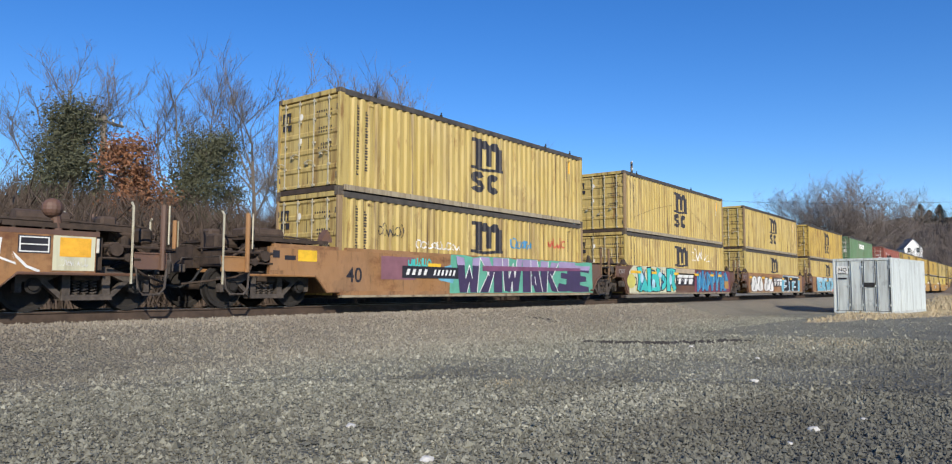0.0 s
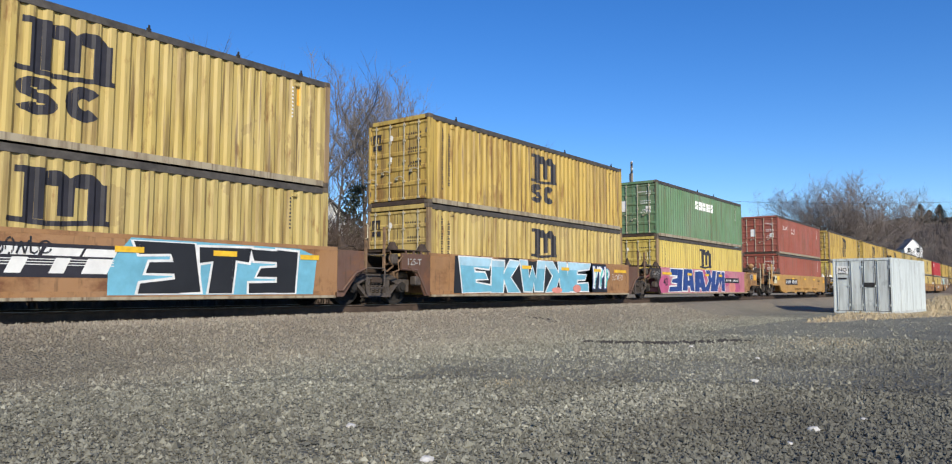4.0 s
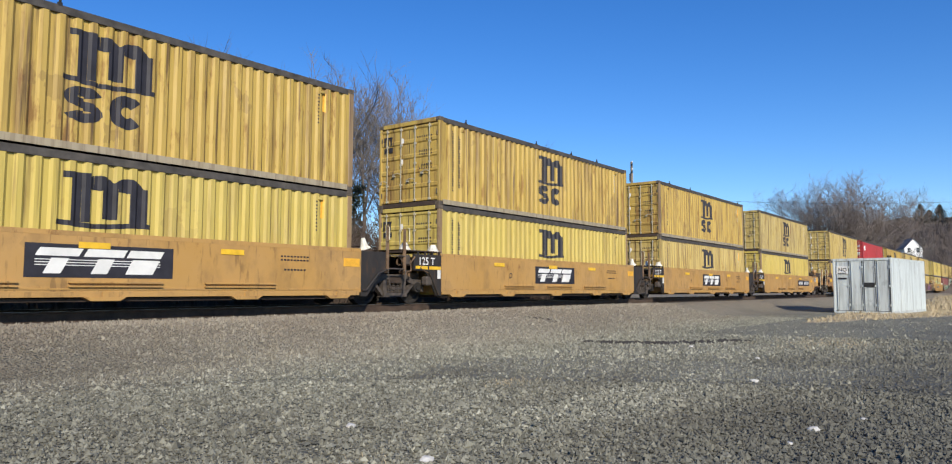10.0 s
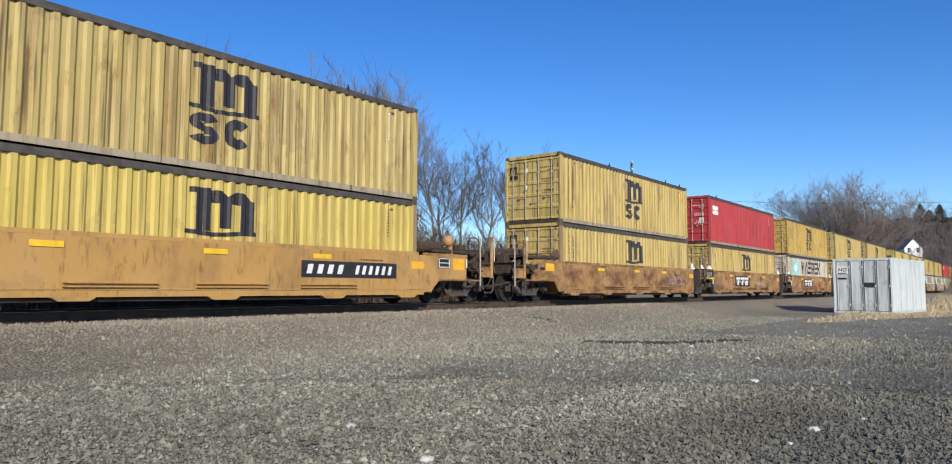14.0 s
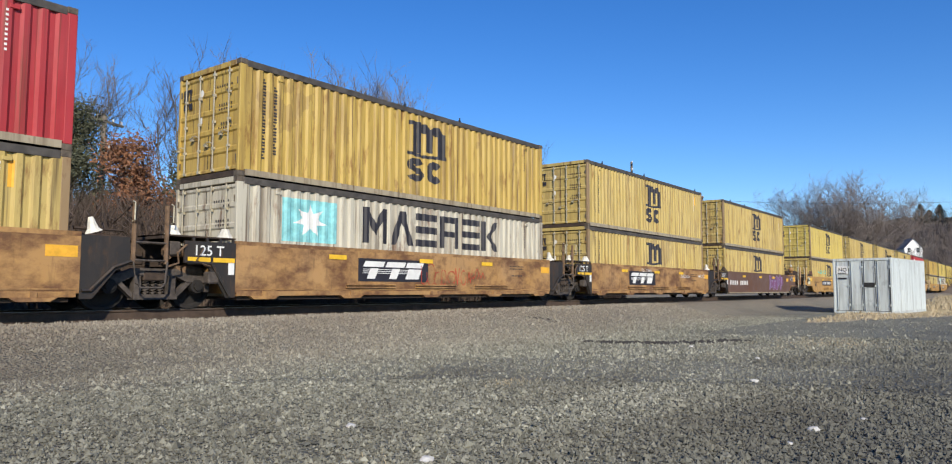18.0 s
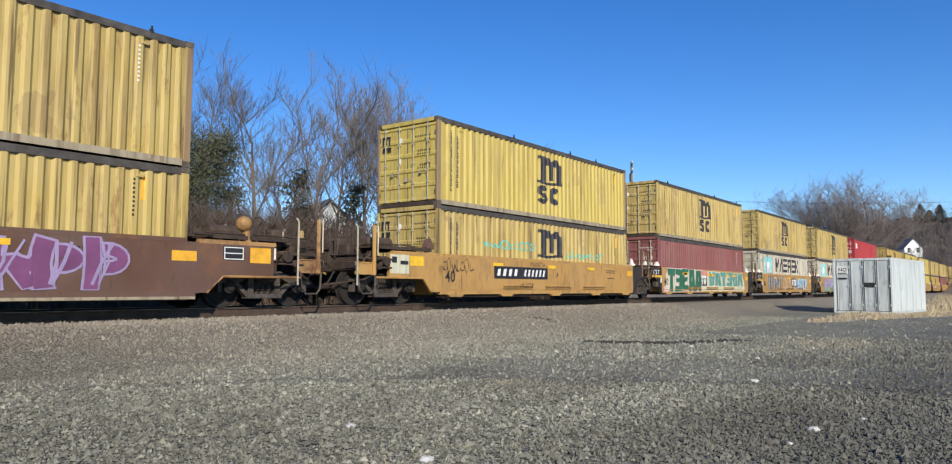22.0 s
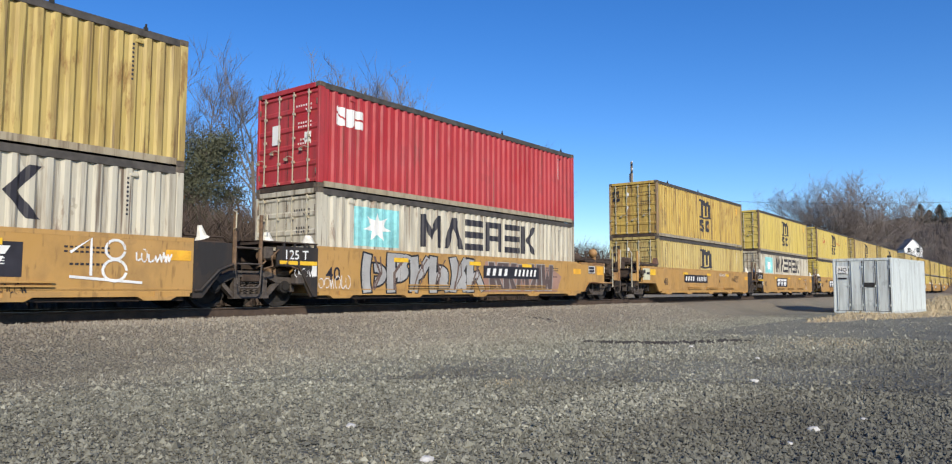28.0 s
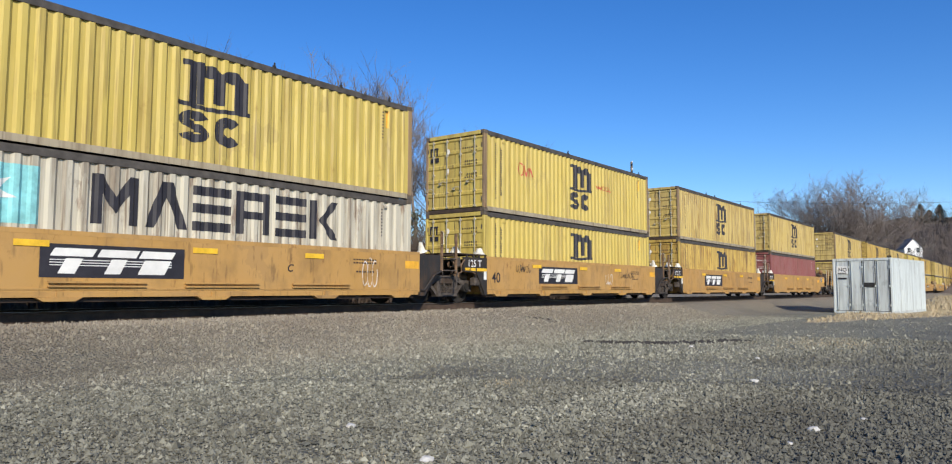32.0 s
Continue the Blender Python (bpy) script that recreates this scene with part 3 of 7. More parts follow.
def loose_stones():
    """Crushed stone in front of the track: small uneven lumps, thick near the lot's middle."""
    rng = np.random.default_rng(7)
    oct_v = np.array([(1, 0, 0), (-1, 0, 0), (0, 1, 0), (0, -1, 0), (0, 0, 1), (0, 0, -0.6)], float)
    oct_f = np.array([(0, 2, 4), (2, 1, 4), (1, 3, 4), (3, 0, 4), (2, 0, 5), (1, 2, 5), (3, 1, 5), (0, 3, 5)])
    spots = []
    for count, d0, d1 in ((72000, 3.4, 9.0), (60000, 9.0, 19.0), (14000, 19.0, 34.0), (4500, 2.2, 3.4)):
        d = np.sqrt(rng.uniform(d0 * d0, d1 * d1, count))
        a = np.radians(rng.uniform(13, 93, count) + rng.normal(0, 2.5, count))
        spots.append(np.stack([d * np.sin(a), -13.388 + d * np.cos(a)], 1))
    spots.append(np.stack([rng.uniform(1, 30, 52000), rng.uniform(-6.5, 0.3, 52000)], 1))
    spots = np.concatenate(spots)
    spots = spots[(spots[:, 1] < 0.25)]
    k = len(spots)
    size = rng.gamma(5.0, 0.0029, k).clip(0.007, 0.045) * (1 + 0.35 * (np.hypot(spots[:, 0], spots[:, 1] + 13.388) > 12))
    turn = rng.uniform(0, 6.283, k)
    v = oct_v[None] * rng.uniform(0.55, 1.25, (k, 6, 1)) * np.stack([rng.uniform(0.8, 1.3, k), rng.uniform(0.6, 1.0, k), rng.uniform(0.6, 1.1, k)], 1)[:, None] * size[:, None, None]
    v += rng.normal(0, 0.12, v.shape) * size[:, None, None]
    co, si = np.cos(turn)[:, None], np.sin(turn)[:, None]
    v = np.stack([v[..., 0] * co - v[..., 1] * si, v[..., 0] * si + v[..., 1] * co, v[..., 2]], -1)
    base = np.array([lie(x, y) for x, y in spots])
    v[..., 0] += spots[:, None, 0]
    v[..., 1] += spots[:, None, 1]
    v[..., 2] += base[:, None] + size[:, None] * 0.32
    flat = np.hypot(spots[:, 0], spots[:, 1] + 13.388) > 9.5
    v[flat, :4, 2] -= 0.30 * size[flat, None]
    start = 6 * np.arange(k)
    f = np.concatenate([(oct_f[None] + start[~flat, None, None]).reshape(-1, 3), (oct_f[None, :4] + start[flat, None, None]).reshape(-1, 3)])
    me = bpy.data.meshes.new("loose_stones")
    me.from_pydata(v.reshape(-1, 3).tolist(), [], f.tolist())
    whole("loose_stones", me, stone_material(), "loose grey crushed stones lying on the lot", "gravel", kind="stuff")


ground_sheet()
loose_stones()


def track():
    """Two rails on wooden ties, straight past the lot."""
    profile = [(-0.07, -0.165), (0.07, -0.165), (0.07, -0.150), (0.012, -0.125), (0.012, -0.005), (0.036, 0.008), (0.036, 0.040), (-0.036, 0.040), (-0.036, 0.008), (-0.012, -0.005), (-0.012, -0.125), (-0.07, -0.150)]
    bed = thing("railway_track", pose(0, MID, 0), "rusty steel rails on dark wooden ties in ballast", "track", kind="structure")
    for side in (-1, 1):
        bm = bmesh.new()
        a = [bm.verts.new((-90, side * 0.7525 + y, z)) for y, z in profile]
        b = [bm.verts.new((420, side * 0.7525 + y, z)) for y, z in profile]
        for i in range(len(a)):
            j = (i + 1) % len(a)
            bm.faces.new((a[i], a[j], b[j], b[i]))
        part("rail", bm, RAIL_RUST, bed)
        part("rail_head", boxes((-90, 420, side * 0.7525 - 0.026, side * 0.7525 + 0.026, 0.040, 0.043)), RAIL_TOP, bed, "polished running surface of a rail")
    tie = finish("tie", boxes((-0.115, 0.115, -1.3, 1.3, -0.30, -0.150), chamfer=0.012))
    spike = finish("tie_plate", boxes((-0.09, 0.09, -0.16, 0.16, -0.152, -0.138)))
    for k in range(150):
        ob = part("tie", tie, TIE_WOOD, bed, place=pose(-8 + k * 0.53, random.uniform(-0.05, 0.05), random.uniform(-0.012, 0.006), 0, 0, random.uniform(-1.5, 1.5)))
        if k < 60:
            part("tie_plate", spike, RAIL_RUST, ob, place=pose(0, -0.7525, 0.006))


track()

# ---- container, built once in parts that all containers share ----
LONG, WIDE, HIGH = 12.192, 2.438, 2.591


def ribs(x0, x1, pitch=0.278, out=0.012, deep=0.058):
    """The bends of ribbed steel, as (x, y)."""
    n = int((x1 - x0 - 0.1) / pitch)
    rest = (x1 - x0 - n * pitch) / 2
    pts = [(x0, out)]
    for k in range(n):
        a = x0 + rest + k * pitch
        pts += [(a + 0.045, out), (a + 0.097, deep), (a + 0.181, deep), (a + 0.233, out)]
    return pts + [(x1, out)]


def bent_sheet(pts, z0, z1, back):
    bm = bmesh.new()
    low = [bm.verts.new((x, y, z0)) for x, y in pts]
    top = [bm.verts.new((x, y, z1)) for x, y in pts]
    blow = [bm.verts.new((x, y + back, z0)) for x, y in pts]
    btop = [bm.verts.new((x, y + back, z1)) for x, y in pts]
    for i in range(len(pts) - 1):
        bm.faces.new((low[i], low[i + 1], top[i + 1], top[i]))
        bm.faces.new((blow[i + 1], blow[i], btop[i], btop[i + 1]))
        bm.faces.new((top[i], top[i + 1], btop[i + 1], btop[i]))
        bm.faces.new((low[i + 1], low[i], blow[i], blow[i + 1]))
    return bm


BENDS = ribs(0.15, LONG - 0.15)
BEND_X = [x for x, _ in BENDS]


def steel_y(x):
    return float(np.interp(x, BEND_X, [y for _, y in BENDS]))


STEEL = (steel_y, BEND_X)


def casting_mesh():
    bm = boxes((0, 0.178, 0, 0.162, 0, 0.118), chamfer=0.008)
    return finish("corner_casting", bm)


def door_mesh():
    """A door leaf facing -x, 1.13 wide in y, with four pressed panels between ribs."""
    outer = [(0.012, 0.0)]
    for k in range(1, 5):
        z = k * 0.452
        outer += [(0.012, z - 0.40), (0.042, z - 0.36), (0.042, z - 0.07), (0.012, z - 0.03)]
    outer += [(0.012, 1.86), (0.042, 1.90), (0.042, 2.16), (0.012, 2.20), (0.012, 2.26), (0.075, 2.26), (0.075, 0.0)]
    return finish("door", prism(bmesh.new(), outer, 0.0, 1.13))


def bar_mesh():
    bm = tube(bmesh.new(), ((-0.03, 0, 0.02), (-0.03, 0, 2.30)), 0.017, 6)
    for z in (0.06, 0.55, 1.15, 1.75, 2.22):
        box(bm, -0.045, 0.012, -0.034, 0.034, z - 0.028, z + 0.028)
    return finish("locking_bar", bm)


def handle_mesh():
    bm = tube(bmesh.new(), ((-0.05, 0, 0.86), (-0.055, 0.10, 0.90), (-0.055, 0.20, 0.90), (-0.05, 0.34, 0.84)), 0.013, 5)
    box(bm, -0.05, 0.012, 0.26, 0.33, 0.81, 0.88)
    return finish("handle", bm)


C = {
    "side_wall": finish("side_wall", bent_sheet(BENDS, 0.155, HIGH - 0.11, 0.004)),
    "front_wall": finish("front_wall", bent_sheet(ribs(0.15, WIDE - 0.15, 0.25, 0.0, 0.045), 0.155, HIGH - 0.11, 0.004)),
    "roof": None,
    "corner_post": finish("corner_post", boxes((0, 0.15, 0, 0.09, 0.118, HIGH - 0.118), chamfer=0.01)),
    "corner_casting": casting_mesh(),
    "top_rail": finish("top_rail", boxes((0.178, LONG - 0.178, 0.004, 0.075, HIGH - 0.160, HIGH - 0.012), chamfer=0.008)),
    "bottom_rail": finish("bottom_rail", boxes((0.178, LONG - 0.178, 0.0, 0.06, 0.012, 0.165), (0.178, LONG - 0.178, 0.0, 0.09, 0.012, 0.03))),
    "door_header": finish("door_header", boxes((0.0, 0.09, 0.162, WIDE - 0.162, HIGH - 0.13, HIGH - 0.005), chamfer=0.008)),
    "door_sill": finish("door_sill", boxes((0.0, 0.09, 0.162, WIDE - 0.162, 0.004, 0.135), chamfer=0.008)),
    "floor": finish("floor", boxes((0.09, LONG - 0.09, 0.06, WIDE - 0.06, 0.06, 0.155))),
    "door": door_mesh(), "locking_bar": bar_mesh(), "handle": handle_mesh(),
    "hinge": finish("hinge", tube(bmesh.new(), ((0.0, 0, -0.07), (0.0, 0, 0.07)), 0.02, 6)),
    "vent": finish("vent", boxes((0, 0.16, -0.02, 0.012, 0, 0.07), chamfer=0.01)),
    "clamp": finish("clamp", boxes((-0.04, 0.04, 0.0, 0.05, -0.03, 0.05), (-0.015, 0.025, 0.01, 0.04, 0.05, 0.12), chamfer=0.008)),
}
roof_bm = bmesh.new()
pts = [(0.09, HIGH - 0.055)]
for k in range(44):
    a = 0.2 + k * 0.267
    pts += [(a, HIGH - 0.05), (a + 0.05, HIGH - 0.03), (a + 0.13, HIGH - 0.03), (a + 0.18, HIGH - 0.05)]
pts.append((LONG - 0.09, HIGH - 0.055))
lo = [[roof_bm.verts.new((x, y, z)) for x, z in pts] for y in (0.06, WIDE - 0.06)]
for i in range(len(pts) - 1):
    roof_bm.faces.new((lo[0][i], lo[0][i + 1], lo[1][i + 1], lo[1][i]))
C["roof"] = finish("roof", roof_bm)

# paint shapes that many containers share
P = {
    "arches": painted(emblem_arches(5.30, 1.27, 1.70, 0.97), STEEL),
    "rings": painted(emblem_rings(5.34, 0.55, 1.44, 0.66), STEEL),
    "column_a": painted(small_bars(0.62, 2.30, 0.11, 13, 0.142, fill=0.50, upright=True), STEEL),
    "column_b": painted(small_bars(0.92, 2.18, 0.11, 11, 0.145, fill=0.50, upright=True), STEEL),
    "tail": painted(small_bars(11.05, 2.30, 0.05, 9, 0.085, fill=0.5, upright=True), STEEL),
    "tail_red": painted([rect(11.22, 11.31, 1.85, 2.3)], STEEL),
    "row": painted(open_row(3.72, 1.34, 6.0, 0.92), STEEL),
    "blue_square": painted([rect(1.22, 2.86, 1.25, 2.25)], STEEL),
    "star": painted([[(2.015 + (0.50 if k % 2 == 0 else 0.22) * math.sin(k * math.pi / 7), 1.77 + (0.40 if k % 2 == 0 else 0.18) * math.cos(k * math.pi / 7)) for k in range(14)]], STEEL, 0.008),
    "capital": painted(block_row(4.90, 1.66, 2.60, 0.42, 7, 3, 0.2), STEEL),
    "three": painted(block_row(0.55, 1.62, 0.98, 0.46, 3, 4, 0.15), STEEL),
}


def on_door(polys):
    """A paint mesh on the doors' outer face: outlines (y, z) with y from the near side."""
    me = painted(polys, step=0.2)
    for v in me.vertices:
        v.co = Vector((0.008, v.co.x, v.co.z))
    return me


P["door_emblem"] = on_door([rect(WIDE - 0.26 - k * 0.13, WIDE - 0.19 - k * 0.13, 1.93, 2.16) for k in range(3)] + [rect(WIDE - 0.54, WIDE - 0.19, 2.14, 2.20), rect(WIDE - 0.56, WIDE - 0.40, 1.72, 1.87), rect(WIDE - 0.36, WIDE - 0.20, 1.72, 1.87)])
P["door_text"] = on_door([rect(y, y + 0.045, z, z + 0.05) for z, c in ((2.05, 7), (1.94, 3), (1.62, 6), (1.52, 6), (1.20, 5), (1.10, 6)) for y in [0.30 + k * 0.09 for k in range(c)]])
P["door_disc"] = on_door([[(1.48 + 0.07 * math.cos(a), 2.02 + 0.09 * math.sin(a)) for a in (k * 0.5236 for k in range(12))], rect(1.44, 1.52, 1.32, 1.46)])
P["door_notice"] = on_door([rect(1.50, 1.82, 1.20, 1.70), rect(0.30, 0.55, 1.15, 1.40)])

MOVING = []


def stuff_part(*given):
    """Writing too small to pick apart."""
    return tagged(part(*given), kind="stuff")

SPEED = 11.073
FLOOR = 0.29


def container(x, z, colour, look_kind, label, group="double stacked containers"):
    """A 12.2 m steel container, doors towards -x, its near lower corner at (x, 0, z)."""
    near = x < 415
    box_thing = thing("shipping_container", pose(x, 0, z), label, "shipping container", group)
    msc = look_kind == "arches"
    post = POST_TAN if msc and random.random() < 0.45 else colour
    part("side_wall", C["side_wall"], colour, box_thing)
    part("side_wall", C["side_wall"], colour, box_thing, place=pose(LONG, WIDE, 0, 0, 0, 180))
    part("front_wall", C["front_wall"], colour, box_thing, place=pose(LONG, 0, 0, 0, 0, 90))
    part("roof", C["roof"], RAIL_DARK, box_thing)
    part("floor", C["floor"], SHADED_GRIME, box_thing)
    for px, py, turn in ((0, 0, 0), (LONG, WIDE, 180)):
        part("top_rail", C["top_rail"], RAIL_DARK, box_thing, "dark scuffed top rail", pose(px, py, 0, 0, 0, turn))
        part("bottom_rail", C["bottom_rail"], RAIL_PALE if z > 1 else colour, box_thing, "pale chafed bottom rail" if z > 1 else "", pose(px, py, 0, 0, 0, turn))
        part("corner_post", C["corner_post"], post, box_thing, place=pose(px, py, 0, 0, 0, turn))
        for zz in (0, HIGH - 0.118):
            part("corner_casting", C["corner_casting"], CASTING, box_thing, place=pose(px, py, zz, 0, 0, turn))
    for px, py in ((0, WIDE), (LONG, 0)):
        part("corner_post", C["corner_post"], post, box_thing, place=pose(px, py - 0.09 if py else py, 0) if px == 0 else pose(px - 0.15, 0, 0))
        for zz in (0, HIGH - 0.118):
            part("corner_casting", C["corner_casting"], CASTING, box_thing, place=pose(0, WIDE - 0.162, zz) if px == 0 else pose(LONG - 0.178, 0, zz))
    part("door_header", C["door_header"], colour, box_thing)
    part("door_sill", C["door_sill"], SHADED_GRIME if z > 1 else colour, box_thing)
    for y0 in (0.085, 1.222):
        leaf = part("door", C["door"], colour, box_thing, place=pose(0, y0, 0.16))
        for y in (0.28, 0.85) if near else ():
            part("locking_bar", C["locking_bar"], BAR_PALE, leaf, "pale galvanised locking bar", pose(0, y, -0.02))
            part("handle", C["handle"], BAR_PALE, leaf, place=pose(0, y, -0.02 if y < 0.5 else -0.22))
        for zz in (0.25, 1.95) if near else ():
            part("hinge", C["hinge"], CASTING, leaf, place=pose(0.01, 0.02 if y0 < 1 else 1.11, zz))
    part("gasket", finish_once("gasket", lambda: boxes((0.03, 0.05, 1.214, 1.223, 0.16, 2.42))), GASKET, box_thing)
    for px in (1.0, 11.1) if near else ():
        part("vent", C["vent"], colour, box_thing, place=pose(px, 0.012, 2.28))
    if z > 1:
        for px in sorted(random.sample((1.25, 3.9, 5.2, 7.6, 9.6, 11.3), random.choice((2, 3, 4)))):
            part("clamp", C["clamp"], GASKET, box_thing, "small black roof clamp", pose(px, 0.0, HIGH - 0.012))
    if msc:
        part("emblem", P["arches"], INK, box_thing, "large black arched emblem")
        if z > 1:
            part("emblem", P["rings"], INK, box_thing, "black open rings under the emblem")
        stuff_part("lettering_column", P["column_a"], INK, box_thing, "upright column of black bars")
        stuff_part("lettering_column", P["column_b"], INK, box_thing, "upright column of black bars")
        stuff_part("small_print", P["tail"], CHALK if random.random() < 0.4 else INK, box_thing)
        if random.random() < 0.5:
            part("stripe", P["tail_red"], ORANGE, box_thing)
        stuff_part("door_emblem", P["door_emblem"], INK, box_thing)
        stuff_part("door_print", P["door_text"], INK, box_thing)
        stuff_part("door_notice", P["door_disc"], CHALK, box_thing)
    elif look_kind == "row":
        part("lettering", P["row"], INK, box_thing, "row of six large dark blocks")
        part("emblem", P["blue_square"], SKY_BLUE, box_thing, "worn pale blue square")
        part("emblem", P["star"], CHALK, box_thing, "white seven-pointed star")
        stuff_part("small_print", P["tail"], INK, box_thing)
        stuff_part("door_print", P["door_text"], INK, box_thing)
    else:
        if look_kind == "capital":
            part("lettering", P["capital"], CHALK, box_thing, "row of seven white blocks")
        if look_kind == "three":
            part("lettering", P["three"], CHALK, box_thing, "three white blocks")
        stuff_part("small_print", P["tail"], CHALK, box_thing)
        stuff_part("door_print", P["door_text"], CHALK, box_thing)
        stuff_part("door_notice", P["door_notice"], CHALK, box_thing)
    MOVING.append(box_thing)
    return box_thing


SHARED = {}


def finish_once(name, make):
    if name not in SHARED:
        SHARED[name] = finish(name, make())
    return SHARED[name]


# ---- wheel trucks ----
WHEEL_R = 0.457
WHEELSETS = []


def wheel_mesh():
    bm = bmesh.new()
    ring = [(0.10, 0.085), (0.16, 0.055), (0.36, 0.03), (0.40, 0.066), (WHEEL_R, 0.070), (WHEEL_R + 0.002, -0.045), (WHEEL_R + 0.026, -0.055), (WHEEL_R + 0.02, -0.085), (0.39, -0.075), (0.35, -0.02), (0.15, -0.06), (0.10, -0.09)]
    n = 28
    rows = [[bm.verts.new((r * math.cos(2 * math.pi * k / n), -y, r * math.sin(2 * math.pi * k / n))) for k in range(n)] for r, y in ring]
    for a, b in zip(rows, rows[1:]):
        for k in range(n):
            bm.faces.new((a[k], a[(k + 1) % n], b[(k + 1) % n], b[k]))
    bm.faces.new(rows[0])
    bm.faces.new(rows[-1][::-1])
    return bm


def side_frame_mesh():
    """Cast side frame seen from the side: bowed top, spring opening, two pedestal jaws."""
    bm = bmesh.new()
    top = [(-1.16, 0.52), (-1.16, 0.66), (-0.72, 0.68), (-0.42, 0.80), (0.42, 0.80), (0.72, 0.68), (1.16, 0.66), (1.16, 0.52)]
    prism(bm, top + [(0.66, 0.54), (0.40, 0.66), (-0.40, 0.66), (-0.66, 0.54)], -0.09, 0.09)
    prism(bm, [(-0.44, 0.20), (0.44, 0.20), (0.44, 0.30), (-0.44, 0.30)], -0.12, 0.12)
    for s in (-1, 1):
        prism(bm, [(s * 0.28, 0.30), (s * 0.42, 0.30), (s * 0.42, 0.68), (s * 0.28, 0.68)], -0.08, 0.08)
        prism(bm, [(s * 0.44, 0.22), (s * 0.44, 0.34), (s * 0.70, 0.58), (s * 0.80, 0.56)], -0.07, 0.07)
        prism(bm, [(s * 1.06, 0.34), (s * 1.16, 0.34), (s * 1.16, 0.60), (s * 1.06, 0.60)], -0.08, 0.08)
    return bm


T = {"wheel": finish("wheel", wheel_mesh(), False), "axle": finish("axle", tube(bmesh.new(), ((0, -1.04, 0), (0, 1.04, 0)), 0.075, 12)),
     "side_frame": finish("side_frame", side_frame_mesh()),
     "bearing_cap": finish("bearing_cap", disc(disc(bmesh.new(), (0, 0, 0), 0.14, 0.06, 14), (0, -0.07, 0), 0.09, 0.03, 10)),
     "spring": finish("spring", tube(bmesh.new(), [(0.055 * math.cos(k * 0.9), 0.055 * math.sin(k * 0.9), 0.30 + k * 0.0075) for k in range(44)], 0.014, 4)),
     "bolster": finish("bolster", boxes((-0.24, 0.24, -1.12, 1.12, 0.56, 0.76), (-0.30, 0.30, -0.35, 0.35, 0.74, 0.86), chamfer=0.02)),
     "brake_beam": finish("brake_beam", boxes((-0.05, 0.05, -0.85, 0.85, 0.36, 0.44))),
     "brake_shoe": finish("brake_shoe", boxes((-0.04, 0.04, -0.06, 0.06, 0.28, 0.58), chamfer=0.015))}


def wheel_truck(x):
    """A two-axle truck centred at x."""
    bogie = thing("wheel_truck", pose(x, MID, 0.043), "grimy cast-steel two-axle freight truck on the rails", "wheel truck", "trucks under the train")
    for s in (-1, 1):
        part("side_frame", T["side_frame"], STEEL_GREY, bogie, place=pose(0, s * 1.02, 0))
        for k in range(3):
            part("spring", T["spring"], STEEL_GREY, bogie, place=pose((k - 1) * 0.15, s * 1.02, 0))
        for a in (-0.889, 0.889):
            part("bearing_cap", T["bearing_cap"], SHADED_TREAD, bogie, place=pose(a, s * 1.06, WHEEL_R, 0, 0, 0 if s < 0 else 180))
    part("bolster", T["bolster"], SHADED_GRIME, bogie)
    for a in (-0.889, 0.889):
        axle = part("axle", T["axle"], SHADED_GRIME, bogie, place=pose(a, 0, WHEEL_R))
        part("wheel", T["wheel"], SHADED_TREAD, axle, "wheel with a worn shiny rim", pose(0, -0.7525, 0))
        part("wheel", T["wheel"], SHADED_TREAD, axle, "wheel with a worn shiny rim", pose(0, 0.7525, 0, 0, 0, 180))
        inner = a - math.copysign(0.53, a)
        part("brake_beam", T["brake_beam"], SHADED_GRIME, bogie, place=pose(inner, 0, 0))
        for s in (-1, 1):
            part("brake_shoe", T["brake_shoe"], SHADED_GRIME, bogie, place=pose(a - math.copysign(0.50, a), s * 0.7525, 0.1))
        WHEELSETS.append((axle, a))
    MOVING.append(bogie)
    return bogie


# ---- well cars ----
FACE = -0.20


def both_sides(bm_maker, name, material, car, label=""):
    """A part on the near side and its mirror on the far side."""
    me = SHARED.get(name)
    if me is None:
        me = SHARED[name] = finish(name, bm_maker())
    part(name.split("-")[0], me, material, car, label)
    key = name + "-far"
    if key not in SHARED:
        far = me.copy()
        far.transform(Matrix(((1, 0, 0, 0), (0, -1, 0, 2 * MID), (0, 0, 1, 0), (0, 0, 0, 1))))
        far.flip_normals()
        SHARED[key] = far
    part(name.split("-")[0], SHARED[key], material, car, label)


def once(name, make, material, car, label="", place=None):
    return part(name.split("-")[0], finish_once(name, make), material, car, label, place)


def sill_outline(left, right):
    lo, hi = 0.37, 1.385
    a = [(-0.12, hi), (-0.12, lo)] if left == "joint" else [(-2.12, hi), (-2.12, 0.76), (-0.84, 0.76), (-0.47, lo)]
    b = [(12.33, lo), (12.33, hi)] if right == "joint" else [(12.54, lo), (12.88, 0.72), (14.14, 0.72), (14.14, hi)]
    return a + b


